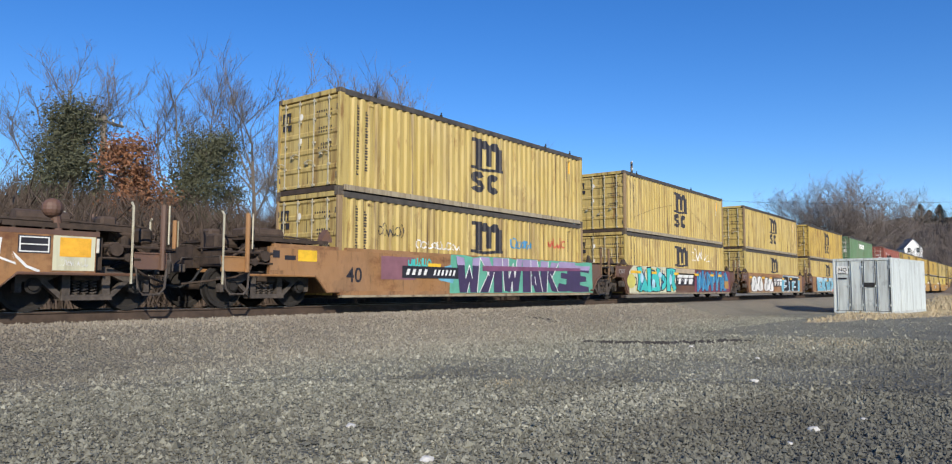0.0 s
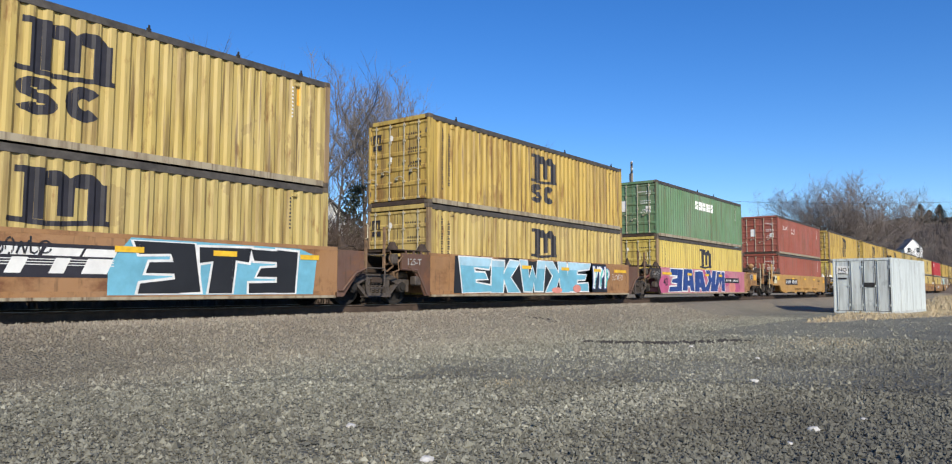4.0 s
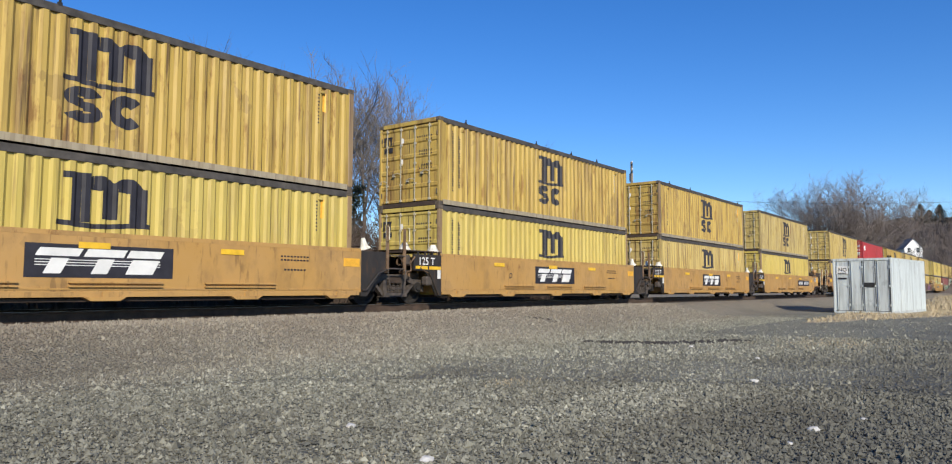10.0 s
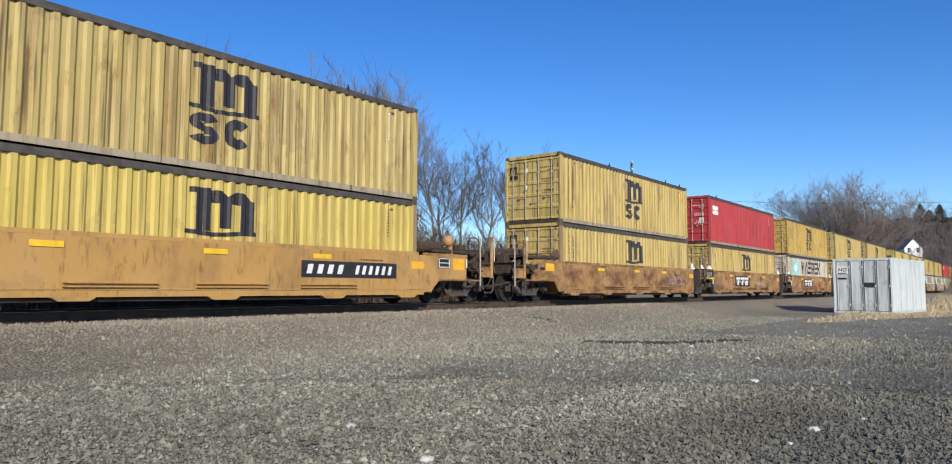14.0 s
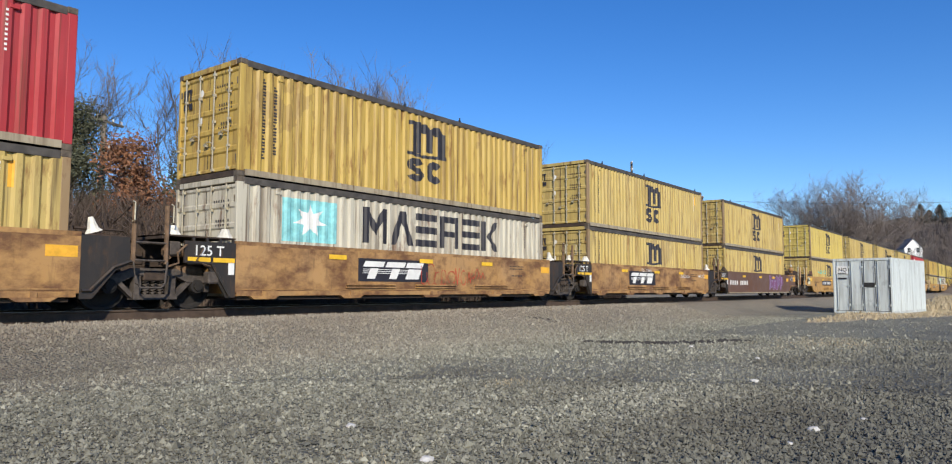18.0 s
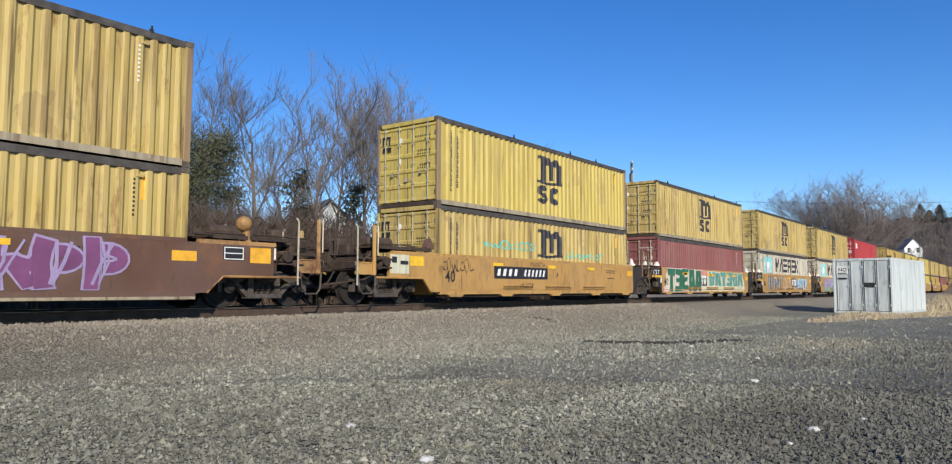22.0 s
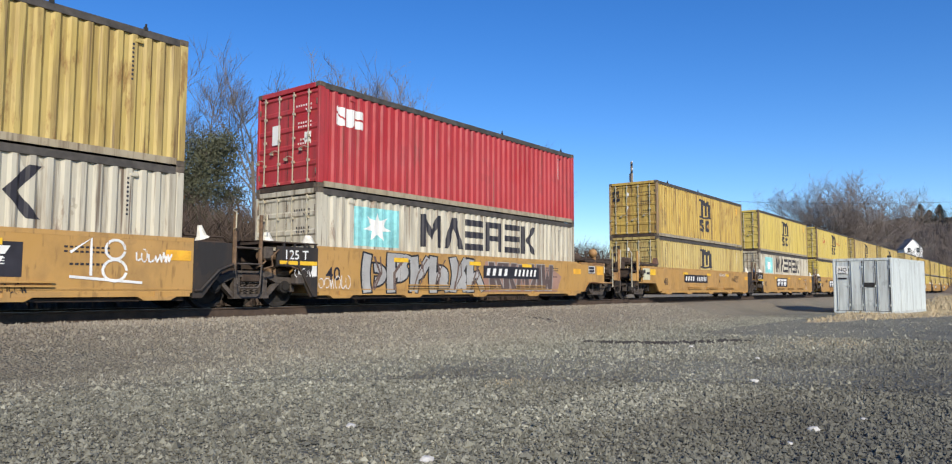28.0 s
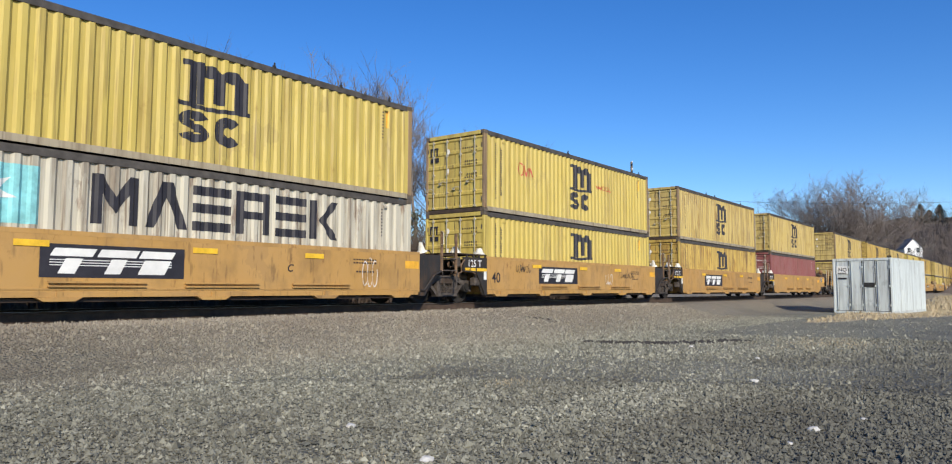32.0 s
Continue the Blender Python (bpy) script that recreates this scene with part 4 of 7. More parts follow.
def joint_left(car, end, style):
    """The end over a shared truck, on the unit's -x side."""
    both_sides(lambda: prism(bmesh.new(), [(-1.28, 1.40), (-0.125, 1.40), (-0.125, 0.27), (-0.34, 0.27), (-0.62, 0.72), (-0.80, 0.93), (-1.28, 0.96)], FACE, FACE + 0.05), "end_plate-left", end, car, "dark end plate over the truck")
    both_sides(lambda: tube(tube(bmesh.new(), ((-0.70, FACE - 0.03, 0.96), (-0.28, FACE - 0.03, 0.30)), 0.03, 5), ((-1.30, FACE - 0.03, 0.98), (-0.70, FACE - 0.03, 0.96)), 0.03, 5), "edge_rib-left", end, car)
    once("walkway-left", lambda: boxes((-1.75, -0.12, -0.18, 2 * MID + 0.18, 1.475, 1.505), (-1.75, -1.70, -0.18, 2 * MID + 0.18, 1.42, 1.50)), SHADED_GRIME, car, "narrow grated walkway")
    both_sides(lambda: boxes(*[(x, x + 0.05, FACE + 0.02, FACE + 0.06, 1.38, 1.48) for x in (-1.1, -0.8, -0.5, -0.2)]), "walkway_bracket-left", end, car)
    once("centre_sill-left", lambda: boxes((-1.95, -0.10, MID - 0.42, MID + 0.42, 0.93, 1.22), (-2.05, -1.55, MID - 0.30, MID + 0.30, 0.86, 1.12), chamfer=0.02), SHADED_GRIME, car)
    for x, y in ((-1.45, -0.02), (-0.28, -0.02)):
        once("guide-left", cone_mesh, GUIDE_WHITE if end is BLACK_CAR and style else SHADED_GRIME, car, "white painted container guide" if style else "", pose(x, y, 1.505))
    once("hose-left", lambda: tube(tube(tube(bmesh.new(), ((-1.25, FACE - 0.02, 1.32), (-1.45, FACE - 0.04, 1.15), (-1.42, FACE - 0.04, 0.95), (-1.62, FACE, 0.88)), 0.022, 5), ((-0.9, FACE - 0.04, 1.25), (-1.05, FACE - 0.05, 1.02), (-0.86, FACE - 0.05, 0.93), (-0.72, FACE - 0.03, 0.90)), 0.018, 5), ((-1.6, -0.1, 1.45), (-1.68, -0.14, 1.2), (-1.55, -0.16, 1.05), (-1.75, -0.1, 0.9)), 0.022, 5), LIT_RUST_STEEL, car, "looped rusty brake pipe")
    once("brake_cylinder-left", lambda: disc(disc(bmesh.new(), (-0.95, 0.28, 0.80), 0.14, 0.28, 12, "x"), (-1.35, 0.1, 1.18), 0.10, 0.2, 10, "x"), LIT_RUST_STEEL, car)
    once("valve-left", lambda: boxes((-1.55, -1.30, -0.12, 0.15, 1.10, 1.38), chamfer=0.03), STEEL_GREY, car)
    once("drain_valve-left", lambda: boxes((-0.75, -0.50, -0.22, 0.0, 0.55, 0.80), chamfer=0.03), STEEL_GREY, car)


def cone_mesh():
    bm = bmesh.new()
    tube(bm, ((0, 0, 0), (0, 0, 0.08), (0, 0, 0.19)), 0.17, 8, 0.07)
    return bm


def joint_right(car, end, style):
    both_sides(lambda: prism(bmesh.new(), [(12.335, 1.40), (12.335, 0.27), (12.55, 0.27), (12.95, 0.78), (13.20, 0.90), (13.20, 1.40)], FACE, FACE + 0.05), "end_plate-right", end, car, "dark end plate over the truck")
    both_sides(lambda: tube(tube(bmesh.new(), ((12.50, FACE - 0.03, 0.42), (12.90, FACE - 0.03, 0.84), (13.22, FACE - 0.03, 0.96)), 0.03, 5), ((12.36, FACE - 0.03, 0.42), (12.52, FACE - 0.03, 0.42)), 0.03, 5), "edge_rib-right", end, car)
    once("centre_sill-right", lambda: boxes((12.3, 14.0, MID - 0.38, MID + 0.38, 0.93, 1.20), (13.5, 14.0, MID - 0.26, MID + 0.26, 0.86, 1.10), chamfer=0.02), SHADED_GRIME, car)
    once("guide-right", lambda: tube(bmesh.new(), ((12.62, -0.02, 1.47), (12.60, -0.02, 1.53), (12.55, -0.02, 1.74)), 0.16, 8, 0.045), GUIDE_WHITE if style else SHADED_GRIME, car, "white painted container guide" if style else "")
    lad = once("ladder-right", lambda: tube(tube(bmesh.new(), ((13.28, FACE + 0.02, 0.92), (13.28, FACE + 0.02, 2.10)), 0.045, 6), ((13.92, FACE + 0.02, 0.92), (13.92, FACE + 0.02, 2.05)), 0.045, 6), LIT_RUST_STEEL, car, "rusty end ladder with bent hand grips")
    for z in (0.98, 1.32):
        part("rung", finish_once("rung-%.2f" % z, lambda: tube(bmesh.new(), ((13.28, FACE, z), (13.92, FACE, z)), 0.02, 5)), STEEL_GREY, lad)
    part("stirrup", finish_once("stirrup-right", lambda: tube(bmesh.new(), ((13.26, FACE - 0.02, 0.96), (13.32, FACE - 0.04, 0.55), (13.40, FACE - 0.05, 0.47), (13.80, FACE - 0.05, 0.47), (13.88, FACE - 0.04, 0.55), (13.93, FACE - 0.02, 0.96)), 0.022, 5)), STEEL_GREY, lad)
    for x in (13.22, 13.98):
        part("hand_grip", finish_once("hand_grip-%.2f" % x, lambda: tube(bmesh.new(), ((x, FACE - 0.02, 1.70), (x, FACE - 0.10, 1.72), (x, FACE - 0.10, 2.05), (x, FACE - 0.02, 2.08)), 0.014, 5)), BAR_PALE, lad, "pale bent hand grip")
    once("pipe-right", lambda: tube(tube(bmesh.new(), ((12.4, 0.3, 1.55), (13.3, 0.3, 1.55), (13.5, 0.35, 1.4), (14.0, 0.4, 1.35)), 0.025, 5), ((12.4, 0.9, 1.46), (13.8, 0.9, 1.46)), 0.04, 6), SHADED_GRIME, car)


def coupler_end(car, body, side):
    """A free end: panelled sill over the truck, dark deck, end box with posts, brake gear and a coupler. side -1: towards -x."""
    s = side
    base = 0.0 if s < 0 else LONG
    tag = "left" if s < 0 else "right"
    thin, thick = (3.30, 2.71) if s < 0 else (2.57, 3.17)
    far_y = 2 * MID - FACE

    def X(a, b):
        return (base + s * b, base + s * a) if s < 0 else (base + a, base + b)

    def at(a, y, z):
        return (base + s * a, y, z)
    turn, rise = (0.84, 0.745) if s < 0 else (0.69, 0.705)
    both_sides(lambda: tube(bmesh.new(), (at(turn - 0.36, FACE - 0.012, 0.37), at(turn, FACE - 0.012, rise), at(2.66, FACE - 0.012, rise)), 0.028, 6), "rim-" + tag, body, car, "rounded pipe rim under the end panel")
    both_sides(lambda: boxes((*X(0.14, 2.0), FACE - 0.003, FACE + 0.12, 1.37, 1.455), chamfer=0.002), "end_chord-" + tag, body, car)
    once("deck-" + tag, lambda: boxes((*X(0.45, 2.62), FACE + 0.03, far_y - 0.03, 1.515, 1.56), (*X(0.45, 2.62), FACE + 0.02, FACE + 0.05, 1.49, 1.575)), SHADED_GRIME, car, "dark grated deck over the truck")
    for a in (0.6, 1.05, 1.5, 1.95):
        once("deck_bracket-%s-%.2f" % (tag, a), lambda: boxes((*X(a, a + 0.05), FACE + 0.03, FACE + 0.10, 1.45, 1.52)), SHADED_GRIME, car)
    once("end_sill-" + tag, lambda: boxes((*X(3.0, 3.15), FACE + 0.06, far_y - 0.06, 0.92, 1.30), chamfer=0.02), SHADED_GRIME, car)
    once("centre_sill-" + tag, lambda: boxes((*X(0.1, 3.3), MID - 0.35, MID + 0.35, 0.90, 1.36)), SHADED_GRIME, car)
    once("inner_wall-" + tag, lambda: boxes((*X(0.3, 2.10), FACE + 0.10, FACE + 0.14, 0.78, 1.37)), SHADED_GRIME, car)
    once("coupler-" + tag, lambda: boxes((*X(3.3, 3.75), MID - 0.09, MID + 0.09, 0.80, 0.98), (*X(3.70, 3.98), MID - 0.20, MID + 0.14, 0.74, 1.06), chamfer=0.02), STEEL_GREY, car, "cast steel knuckle coupler")
    both_sides(lambda: boxes((*X(2.64, 3.28), FACE, FACE + 0.07, 0.81, 1.11), (*X(2.64, 3.28), FACE - 0.02, FACE + 0.09, 1.10, 1.13), chamfer=0.006), "step_box-" + tag, body, car, "short end panel between two posts")
    both_sides(lambda: tube(bmesh.new(), (at(thick, FACE - 0.03, 0.80), at(thick, FACE - 0.03, 2.06)), 0.052, 8), "end_post-" + tag, body, car, "stout painted end post")
    both_sides(lambda: tube(tube(bmesh.new(), (at(thin, FACE - 0.05, 0.54), at(thin, FACE - 0.05, 1.98), at(thin, FACE + 0.02, 2.05)), 0.024, 6), ((base + s * thick + 0.10, FACE - 0.06, 1.30), (base + s * thick + 0.10, FACE - 0.06, 2.05)), 0.018, 5), "grip_rod-" + tag, BAR_PALE, car, "thin pale grip rod")
    both_sides(lambda: tube(bmesh.new(), (at(2.66, FACE - 0.03, 0.84), at(2.70, FACE - 0.05, 0.46), at(2.80, FACE - 0.05, 0.34), at(3.12, FACE - 0.05, 0.34), at(3.22, FACE - 0.05, 0.46), at(3.26, FACE - 0.03, 0.84)), 0.024, 6), "step-" + tag, STEEL_GREY, car, "bent foot step below the end panel")
    once("end_rail-" + tag, lambda: tube(tube(tube(bmesh.new(), (at(3.2, FACE, 1.32), at(3.2, far_y, 1.32)), 0.025, 5), (at(2.05, FACE - 0.01, 1.22), at(3.3, FACE - 0.01, 1.22)), 0.028, 6), (at(2.05, FACE - 0.01, 1.00), at(2.75, FACE - 0.01, 1.00)), 0.022, 5), SHADED_GRIME, car, "dark cross rails behind the posts")
    once("brace-" + tag, lambda: tube(bmesh.new(), (at(2.25, 0.05, 1.55), at(2.75, 0.02, 1.24), at(3.15, 0.0, 0.98)), 0.035, 6), RAIL_RUST, car, "slanted rusty brace")
    once("brake_wheel-" + tag, lambda: ring_mesh(at(2.9, 1.75, 1.95), 0.27), RAIL_RUST, car)
    once("air_reservoir-" + tag, lambda: disc(bmesh.new(), at(1.45, 0.95, 1.72), 0.16, 0.45, 14, "x"), RAIL_RUST, car, "rusty air reservoir")
    once("brake_cylinder-end-" + tag, lambda: disc(bmesh.new(), at(2.75, 0.62, 1.46), 0.15, 0.28, 12, "x"), RAIL_RUST, car)
    for n_v, span in enumerate(((2.18, 2.42, FACE + 0.02, 0.20, 1.02, 1.30), (2.44, 2.60, FACE + 0.06, 0.25, 1.12, 1.44), (2.6, 2.9, 0.9, 1.3, 1.3, 1.78), (2.95, 3.2, 0.2, 0.6, 1.3, 1.62), (2.2, 2.5, 0.2, 0.7, 1.56, 1.80))):
        once("valve_body-%s-%d" % (tag, n_v), lambda: boxes((*X(*span[:2]), *span[2:]), chamfer=0.05), SHADED_GRIME if n_v % 2 else RAIL_RUST, car)
    once("valve_bowl-" + tag, lambda: disc(disc(bmesh.new(), at(2.28, FACE - 0.02, 1.16), 0.12, 0.06, 12), at(2.52, FACE + 0.02, 1.02), 0.08, 0.06, 10), SHADED_GRIME, car)
    for n_p, (a, y, top) in enumerate(((2.05, 0.3, 1.92), (2.45, 0.9, 2.0), (2.85, 1.3, 2.05), (3.2, 0.7, 1.98))):
        once("stanchion-%s-%d" % (tag, n_p), lambda: tube(bmesh.new(), (at(a, y, 1.25), at(a, y, top - 0.12), at(a + 0.04, y, top)), 0.02, 5), SHADED_GRIME if n_p % 2 else RAIL_RUST, car)
    once("lever-" + tag, lambda: tube(bmesh.new(), (at(3.34, -0.24, 0.95), at(3.34, -0.2, 1.12), at(3.34, MID, 1.12), at(3.5, MID, 0.98)), 0.018, 5), STEEL_GREY, car, "bent uncoupling lever")
    once("air_hose-" + tag, lambda: tube(bmesh.new(), (at(3.15, MID - 0.45, 0.90), at(3.35, MID - 0.45, 0.62), at(3.62, MID - 0.40, 0.48), at(3.88, MID - 0.36, 0.52)), 0.026, 6), GASKET, car, "black rubber air hose")
    once("piping-" + tag, lambda: tube(tube(tube(bmesh.new(), (at(0.3, -0.12, 1.60), at(1.2, -0.14, 1.60), at(1.5, -0.12, 1.62), at(2.9, -0.12, 1.60)), 0.02, 5), (at(0.4, 0.4, 1.6), at(3.0, 0.5, 1.6)), 0.03, 5), (at(2.5, -0.14, 1.05), at(2.62, -0.2, 0.85), at(2.9, -0.1, 0.70), at(3.3, 0.2, 0.62), at(3.7, 0.6, 0.55)), 0.025, 5), SHADED_GRIME, car)
    if s > 0:
        once("bollard-right", knob_mesh, body, car, "round-headed painted guide")
        once("mark_frame", lambda: frame_mesh(12.90, 1.06, 0.44, 0.24), CHALK, car, "small white stencilled frame")
        once("mark_ground", lambda: boxes((12.88, 13.38, FACE - 0.003, FACE, 1.04, 1.34)), INK, car)
        once("slack_plate-right", lambda: boxes((13.53, 14.05, FACE - 0.006, FACE, 1.00, 1.33)), ORANGE, car, "orange reflective plate")
        once("lug", lambda: boxes((14.14, 14.20, FACE, FACE + 0.05, 1.08, 1.34), chamfer=0.01), GUIDE_WHITE, car, "pale lug at the panel's edge")
    else:
        once("flap-left", lambda: prism(bmesh.new(), [(-0.62, 1.56), (-0.30, 1.56), (-0.30, 1.64), (-0.44, 1.86), (-0.54, 1.72)], -0.14, 0.06), OXIDE, car, "bent rusty guide flap")
        once("louvre_panel", lambda: boxes((-2.10, -1.38, FACE - 0.004, FACE, 0.86, 1.36)), CREAM if body is TAN else body, car, "pale panel with two dark openings")
        once("louvre", lambda: boxes((-2.04, -1.86, FACE - 0.009, FACE - 0.004, 1.14, 1.30), (-1.72, -1.42, FACE - 0.009, FACE - 0.004, 1.10, 1.20)), INK, car)
        once("slack_plate-left", lambda: boxes((-1.35, -0.80, FACE - 0.006, FACE, 1.08, 1.34)), YELLOW_TAPE, car, "yellow reflective plate")


def knob_mesh():
    bm = tube(bmesh.new(), ((13.52, -0.10, 1.45), (13.47, -0.10, 1.72)), 0.085, 10)
    bmesh.ops.create_uvsphere(bm, u_segments=14, v_segments=9, radius=0.17, matrix=pose(13.42, -0.10, 1.83))
    return bm


def ring_mesh(c, r):
    bm = bmesh.new()
    pts = [(c[0], c[1] + r * math.cos(a), c[2] + r * math.sin(a)) for a in (k * 2 * math.pi / 16 for k in range(17))]
    tube(bm, pts, 0.018, 5)
    for a in (0.3, 2.4, 4.5):
        tube(bm, (c, (c[0], c[1] + r * math.cos(a), c[2] + r * math.sin(a))), 0.014, 4)
    return bm


def frame_mesh(x, z, w, h):
    y = FACE - 0.010
    return boxes((x, x + w, y, FACE, z, z + 0.02), (x, x + w, y, FACE, z + h, z + h + 0.02), (x, x + 0.02, y, FACE, z + 0.02, z + h), (x + w, x + w + 0.02, y, FACE, z, z + h + 0.02), (x + 0.02, x + w, y, FACE, z + h / 2, z + h / 2 + 0.02))


def well_car(x, left, right, body, end, label, ledges=True):
    """One unit of a well car, its well from x to x + 12.2."""
    car = thing("well_car", pose(x, 0, 0), label, "rail car", "well car units of the train")
    kind = left[0] + right[0]
    both_sides(lambda: prism(bmesh.new(), sill_outline(left, right), FACE, FACE + 0.09), "side_sill-" + kind, body, car)
    lo, hi = (-0.12 if left == "joint" else 0.14), (12.33 if right == "joint" else LONG - 0.14)
    both_sides(lambda: boxes((lo, hi, FACE - 0.003, FACE + 0.12, 1.37, 1.455), chamfer=0.002), "top_chord-" + kind, body, car)
    both_sides(lambda: boxes((-0.08, 12.28, FACE - 0.003, FACE + 0.14, 0.30, 0.40), chamfer=0.002), "bottom_chord", body, car)
    once("well_floor", lambda: boxes((0.0, 12.2, FACE + 0.1, 2 * MID - FACE - 0.1, 0.22, 0.28)), SHADED_GRIME, car)
    once("bulkhead-left", lambda: boxes((-0.20, -0.06, FACE + 0.09, 2 * MID - FACE - 0.09, 0.35, 1.38)), body, car)
    once("bulkhead-right", lambda: boxes((12.26, 12.40, FACE + 0.09, 2 * MID - FACE - 0.09, 0.35, 1.38)), body, car)
    pad = finish_once("floor_bracket", lambda: prism(prism(bmesh.new(), [(-0.38, 0.30), (-0.26, 0.23), (0.26, 0.23), (0.38, 0.30)], FACE - 0.03, FACE + 0.10), [(-0.05, 0.40), (-0.05, 0.30), (0.05, 0.30), (0.05, 0.40)], FACE - 0.028, FACE))
    if not ledges:
        both_sides(lambda: boxes((-0.05, 12.25, FACE - 0.05, FACE + 0.1, 0.245, 0.300)), "bottom_flange", RAIL_PALE, car, "pale worn bottom flange")
    for a in (0.6, 3.15, 6.1, 9.05, 11.6) if ledges else ():
        part("floor_bracket", pad, body, car, place=pose(a, 0, 0))
    if ledges:
        me = finish_once("ledge", lambda: boxes((-0.85, 0.85, FACE - 0.06, FACE, 0.545, 0.575), (-0.85, 0.85, FACE - 0.06, FACE, 0.475, 0.50)))
        for a in (3.8, 6.3, 8.9):
            part("ledge", me, body, car, "long narrow step ledge", pose(a, 0, 0))
        once("side_rib", lambda: boxes((-0.1, 12.3, FACE - 0.014, FACE, 0.43, 0.455)), body, car)
    joint_left(car, end, ledges) if left == "joint" else coupler_end(car, body, -1)
    joint_right(car, end, ledges) if right == "joint" else coupler_end(car, OXIDE if body is RUST_ORANGE else TAN_RUSTY, 1)
    MOVING.append(car)
    return car


def decal(car, polys, material, lift=0.004, label="", name="marking", step=0.25):
    return part(name, painted(polys, lift=lift, step=step), material, car, label, pose(0, FACE, 0))


def lettering(car, text, x, z, size, material=None, slant=0.0, lift=0.006, label=""):
    key = "words" + text + str(size)
    if key not in SHARED:
        SHARED[key] = words(text, size, "lettering", slant)
    return part("lettering", SHARED[key], material or CHALK, car, label, pose(x, FACE - lift, z))


def black_panel(car, x, w=2.62, z0=0.64, z1=1.22):
    """The owner's panel: black with three pairs of slanted white slabs."""
    key = "panel%.2f" % w
    if key not in SHARED:
        SHARED[key] = painted([rect(0, w, z0, z1)], lift=0.004, step=2)
        h, b = (z1 - z0), z0
        polys = []
        for a, wide, stem in ((0.06, 0.27, 0.11), (0.36, 0.27, 0.11), (0.65, 0.25, 0.20)):
            polys += [rect(a * w, (a + wide) * w, b + 0.64 * h, b + 0.88 * h, 0.03 * w), rect((a + (wide - stem) / 2 - 0.03) * w, (a + (wide + stem) / 2 - 0.03) * w, b + 0.12 * h, b + 0.58 * h, 0.05 * w)]
        SHARED[key + "f"] = painted(polys, lift=0.008, step=0.1)
        SHARED[key + "l"] = painted([rect(0.06 * w, 0.9 * w, b + q * h, b + (q + 0.025) * h) for q in (0.36, 0.44, 0.52)], lift=0.006, step=2)
    p = part("owner_panel", SHARED[key], INK, car, "black panel with slanted white blocks", pose(x, FACE, 0))
    part("figure", SHARED[key + "f"], CHALK, p)
    part("pinstripe", SHARED[key + "l"], CHALK, p)


def number_panel(car, x, z, w=3.2, h=0.28, panel=True):
    """The car's mark and number, as plain slanted bars."""
    if panel:
        decal(car, [rect(x - 0.08, x + w + 0.08, z - 0.05, z + h + 0.05)], INK, 0.019, "black number panel", "number_panel")
    polys = small_bars(x + 0.06, z + 0.03, h - 0.06, 4, w * 0.42 / 4, 0.06, 0.50) + small_bars(x + w * 0.53, z + 0.03, h - 0.06, 6, w * 0.46 / 6, 0.06, 0.48)
    tagged(decal(car, polys, CHALK, 0.023, "row of slanted white bars", "number_mark"), kind="stuff")


def reflectors(car, xs, z=1.14, w=0.55, h=0.11, material=None):
    me = SHARED.setdefault("tape%.2f" % w, painted([rect(0, w, 0, h)], lift=0.018, step=1))
    for a in xs:
        part("reflector", me, material or YELLOW_TAPE, car, "", pose(a, FACE, z))


def sprayed(car, x0, x1, z0, z1, count, fill, line, seed, shade=None, background=None, grow=0.045, name="graffiti", label="", letter=blob_letter, top_fill=None, edges=None):
    """A sprayed piece: fat letter-like figures with an outline."""
    rnd = random.Random(seed)
    if background:
        edge = [(x0 - 0.25 + (x1 - x0 + 0.5) * k / 14, z1 - 0.02 + rnd.uniform(-0.06, 0.05)) for k in range(15)]
        decal(car, kept_between([[(x0 - 0.3, z0)] + [(x1 + 0.3, z0)] + edge[::-1]], 0.31, 1.452), background, 0.005, "", "sprayed_ground")
    cell, low, high = (x1 - x0) / count, max(z0, 0.31), min(z1, 1.450)
    polys = []
    for k in range(count):
        polys += letter(rnd, x0 + cell * k, z0 + rnd.uniform(0, 0.06), cell * 1.02, (z1 - z0) * rnd.uniform(0.88, 1.0))
    decal(car, kept_between(grown(polys, grow), low, high), line, 0.008, "", "graffiti_outline", 0.06)["kind"] = "stuff"
    g = tagged(decal(car, kept_between(polys, low + 0.02, high - 0.02), fill, 0.012, label, name, 0.06), kind="stuff")
    if top_fill:
        tagged(part("graffiti_fade", painted(kept_between(polys, low + 0.02, high - 0.02), lift=0.014, step=0.06, low=z0 + 0.74 * (z1 - z0)), top_fill, car, "", pose(0, FACE, 0)), kind="stuff")
    if edges:
        sides = [band([poly[k], poly[(k + 1) % len(poly)]], 0.035) for poly in polys for k in range(len(poly)) if abs(poly[k][1] - poly[(k + 1) % len(poly)][1]) > 0.25 * (z1 - z0) and rnd.random() < 0.55]
        decal(car, kept_between(sides, low + 0.02, high - 0.01), edges, 0.018, "", "graffiti_edge", 0.06)["kind"] = "stuff"
    if shade:
        inner = []
        for k in range(count):
            a = x0 + cell * k
            inner += [band([(a + cell * rnd.uniform(0.2, 0.5), z0 + 0.1), (a + cell * rnd.uniform(0.3, 0.8), z0 + (z1 - z0) * 0.5), (a + cell * rnd.uniform(0.4, 0.9), z1 - 0.12)], rnd.uniform(0.03, 0.07)) for _ in range(2)]
        decal(car, kept_between(inner, low + 0.03, high - 0.03), shade, 0.016, "", "graffiti_shade", 0.08)["kind"] = "stuff"
    return g


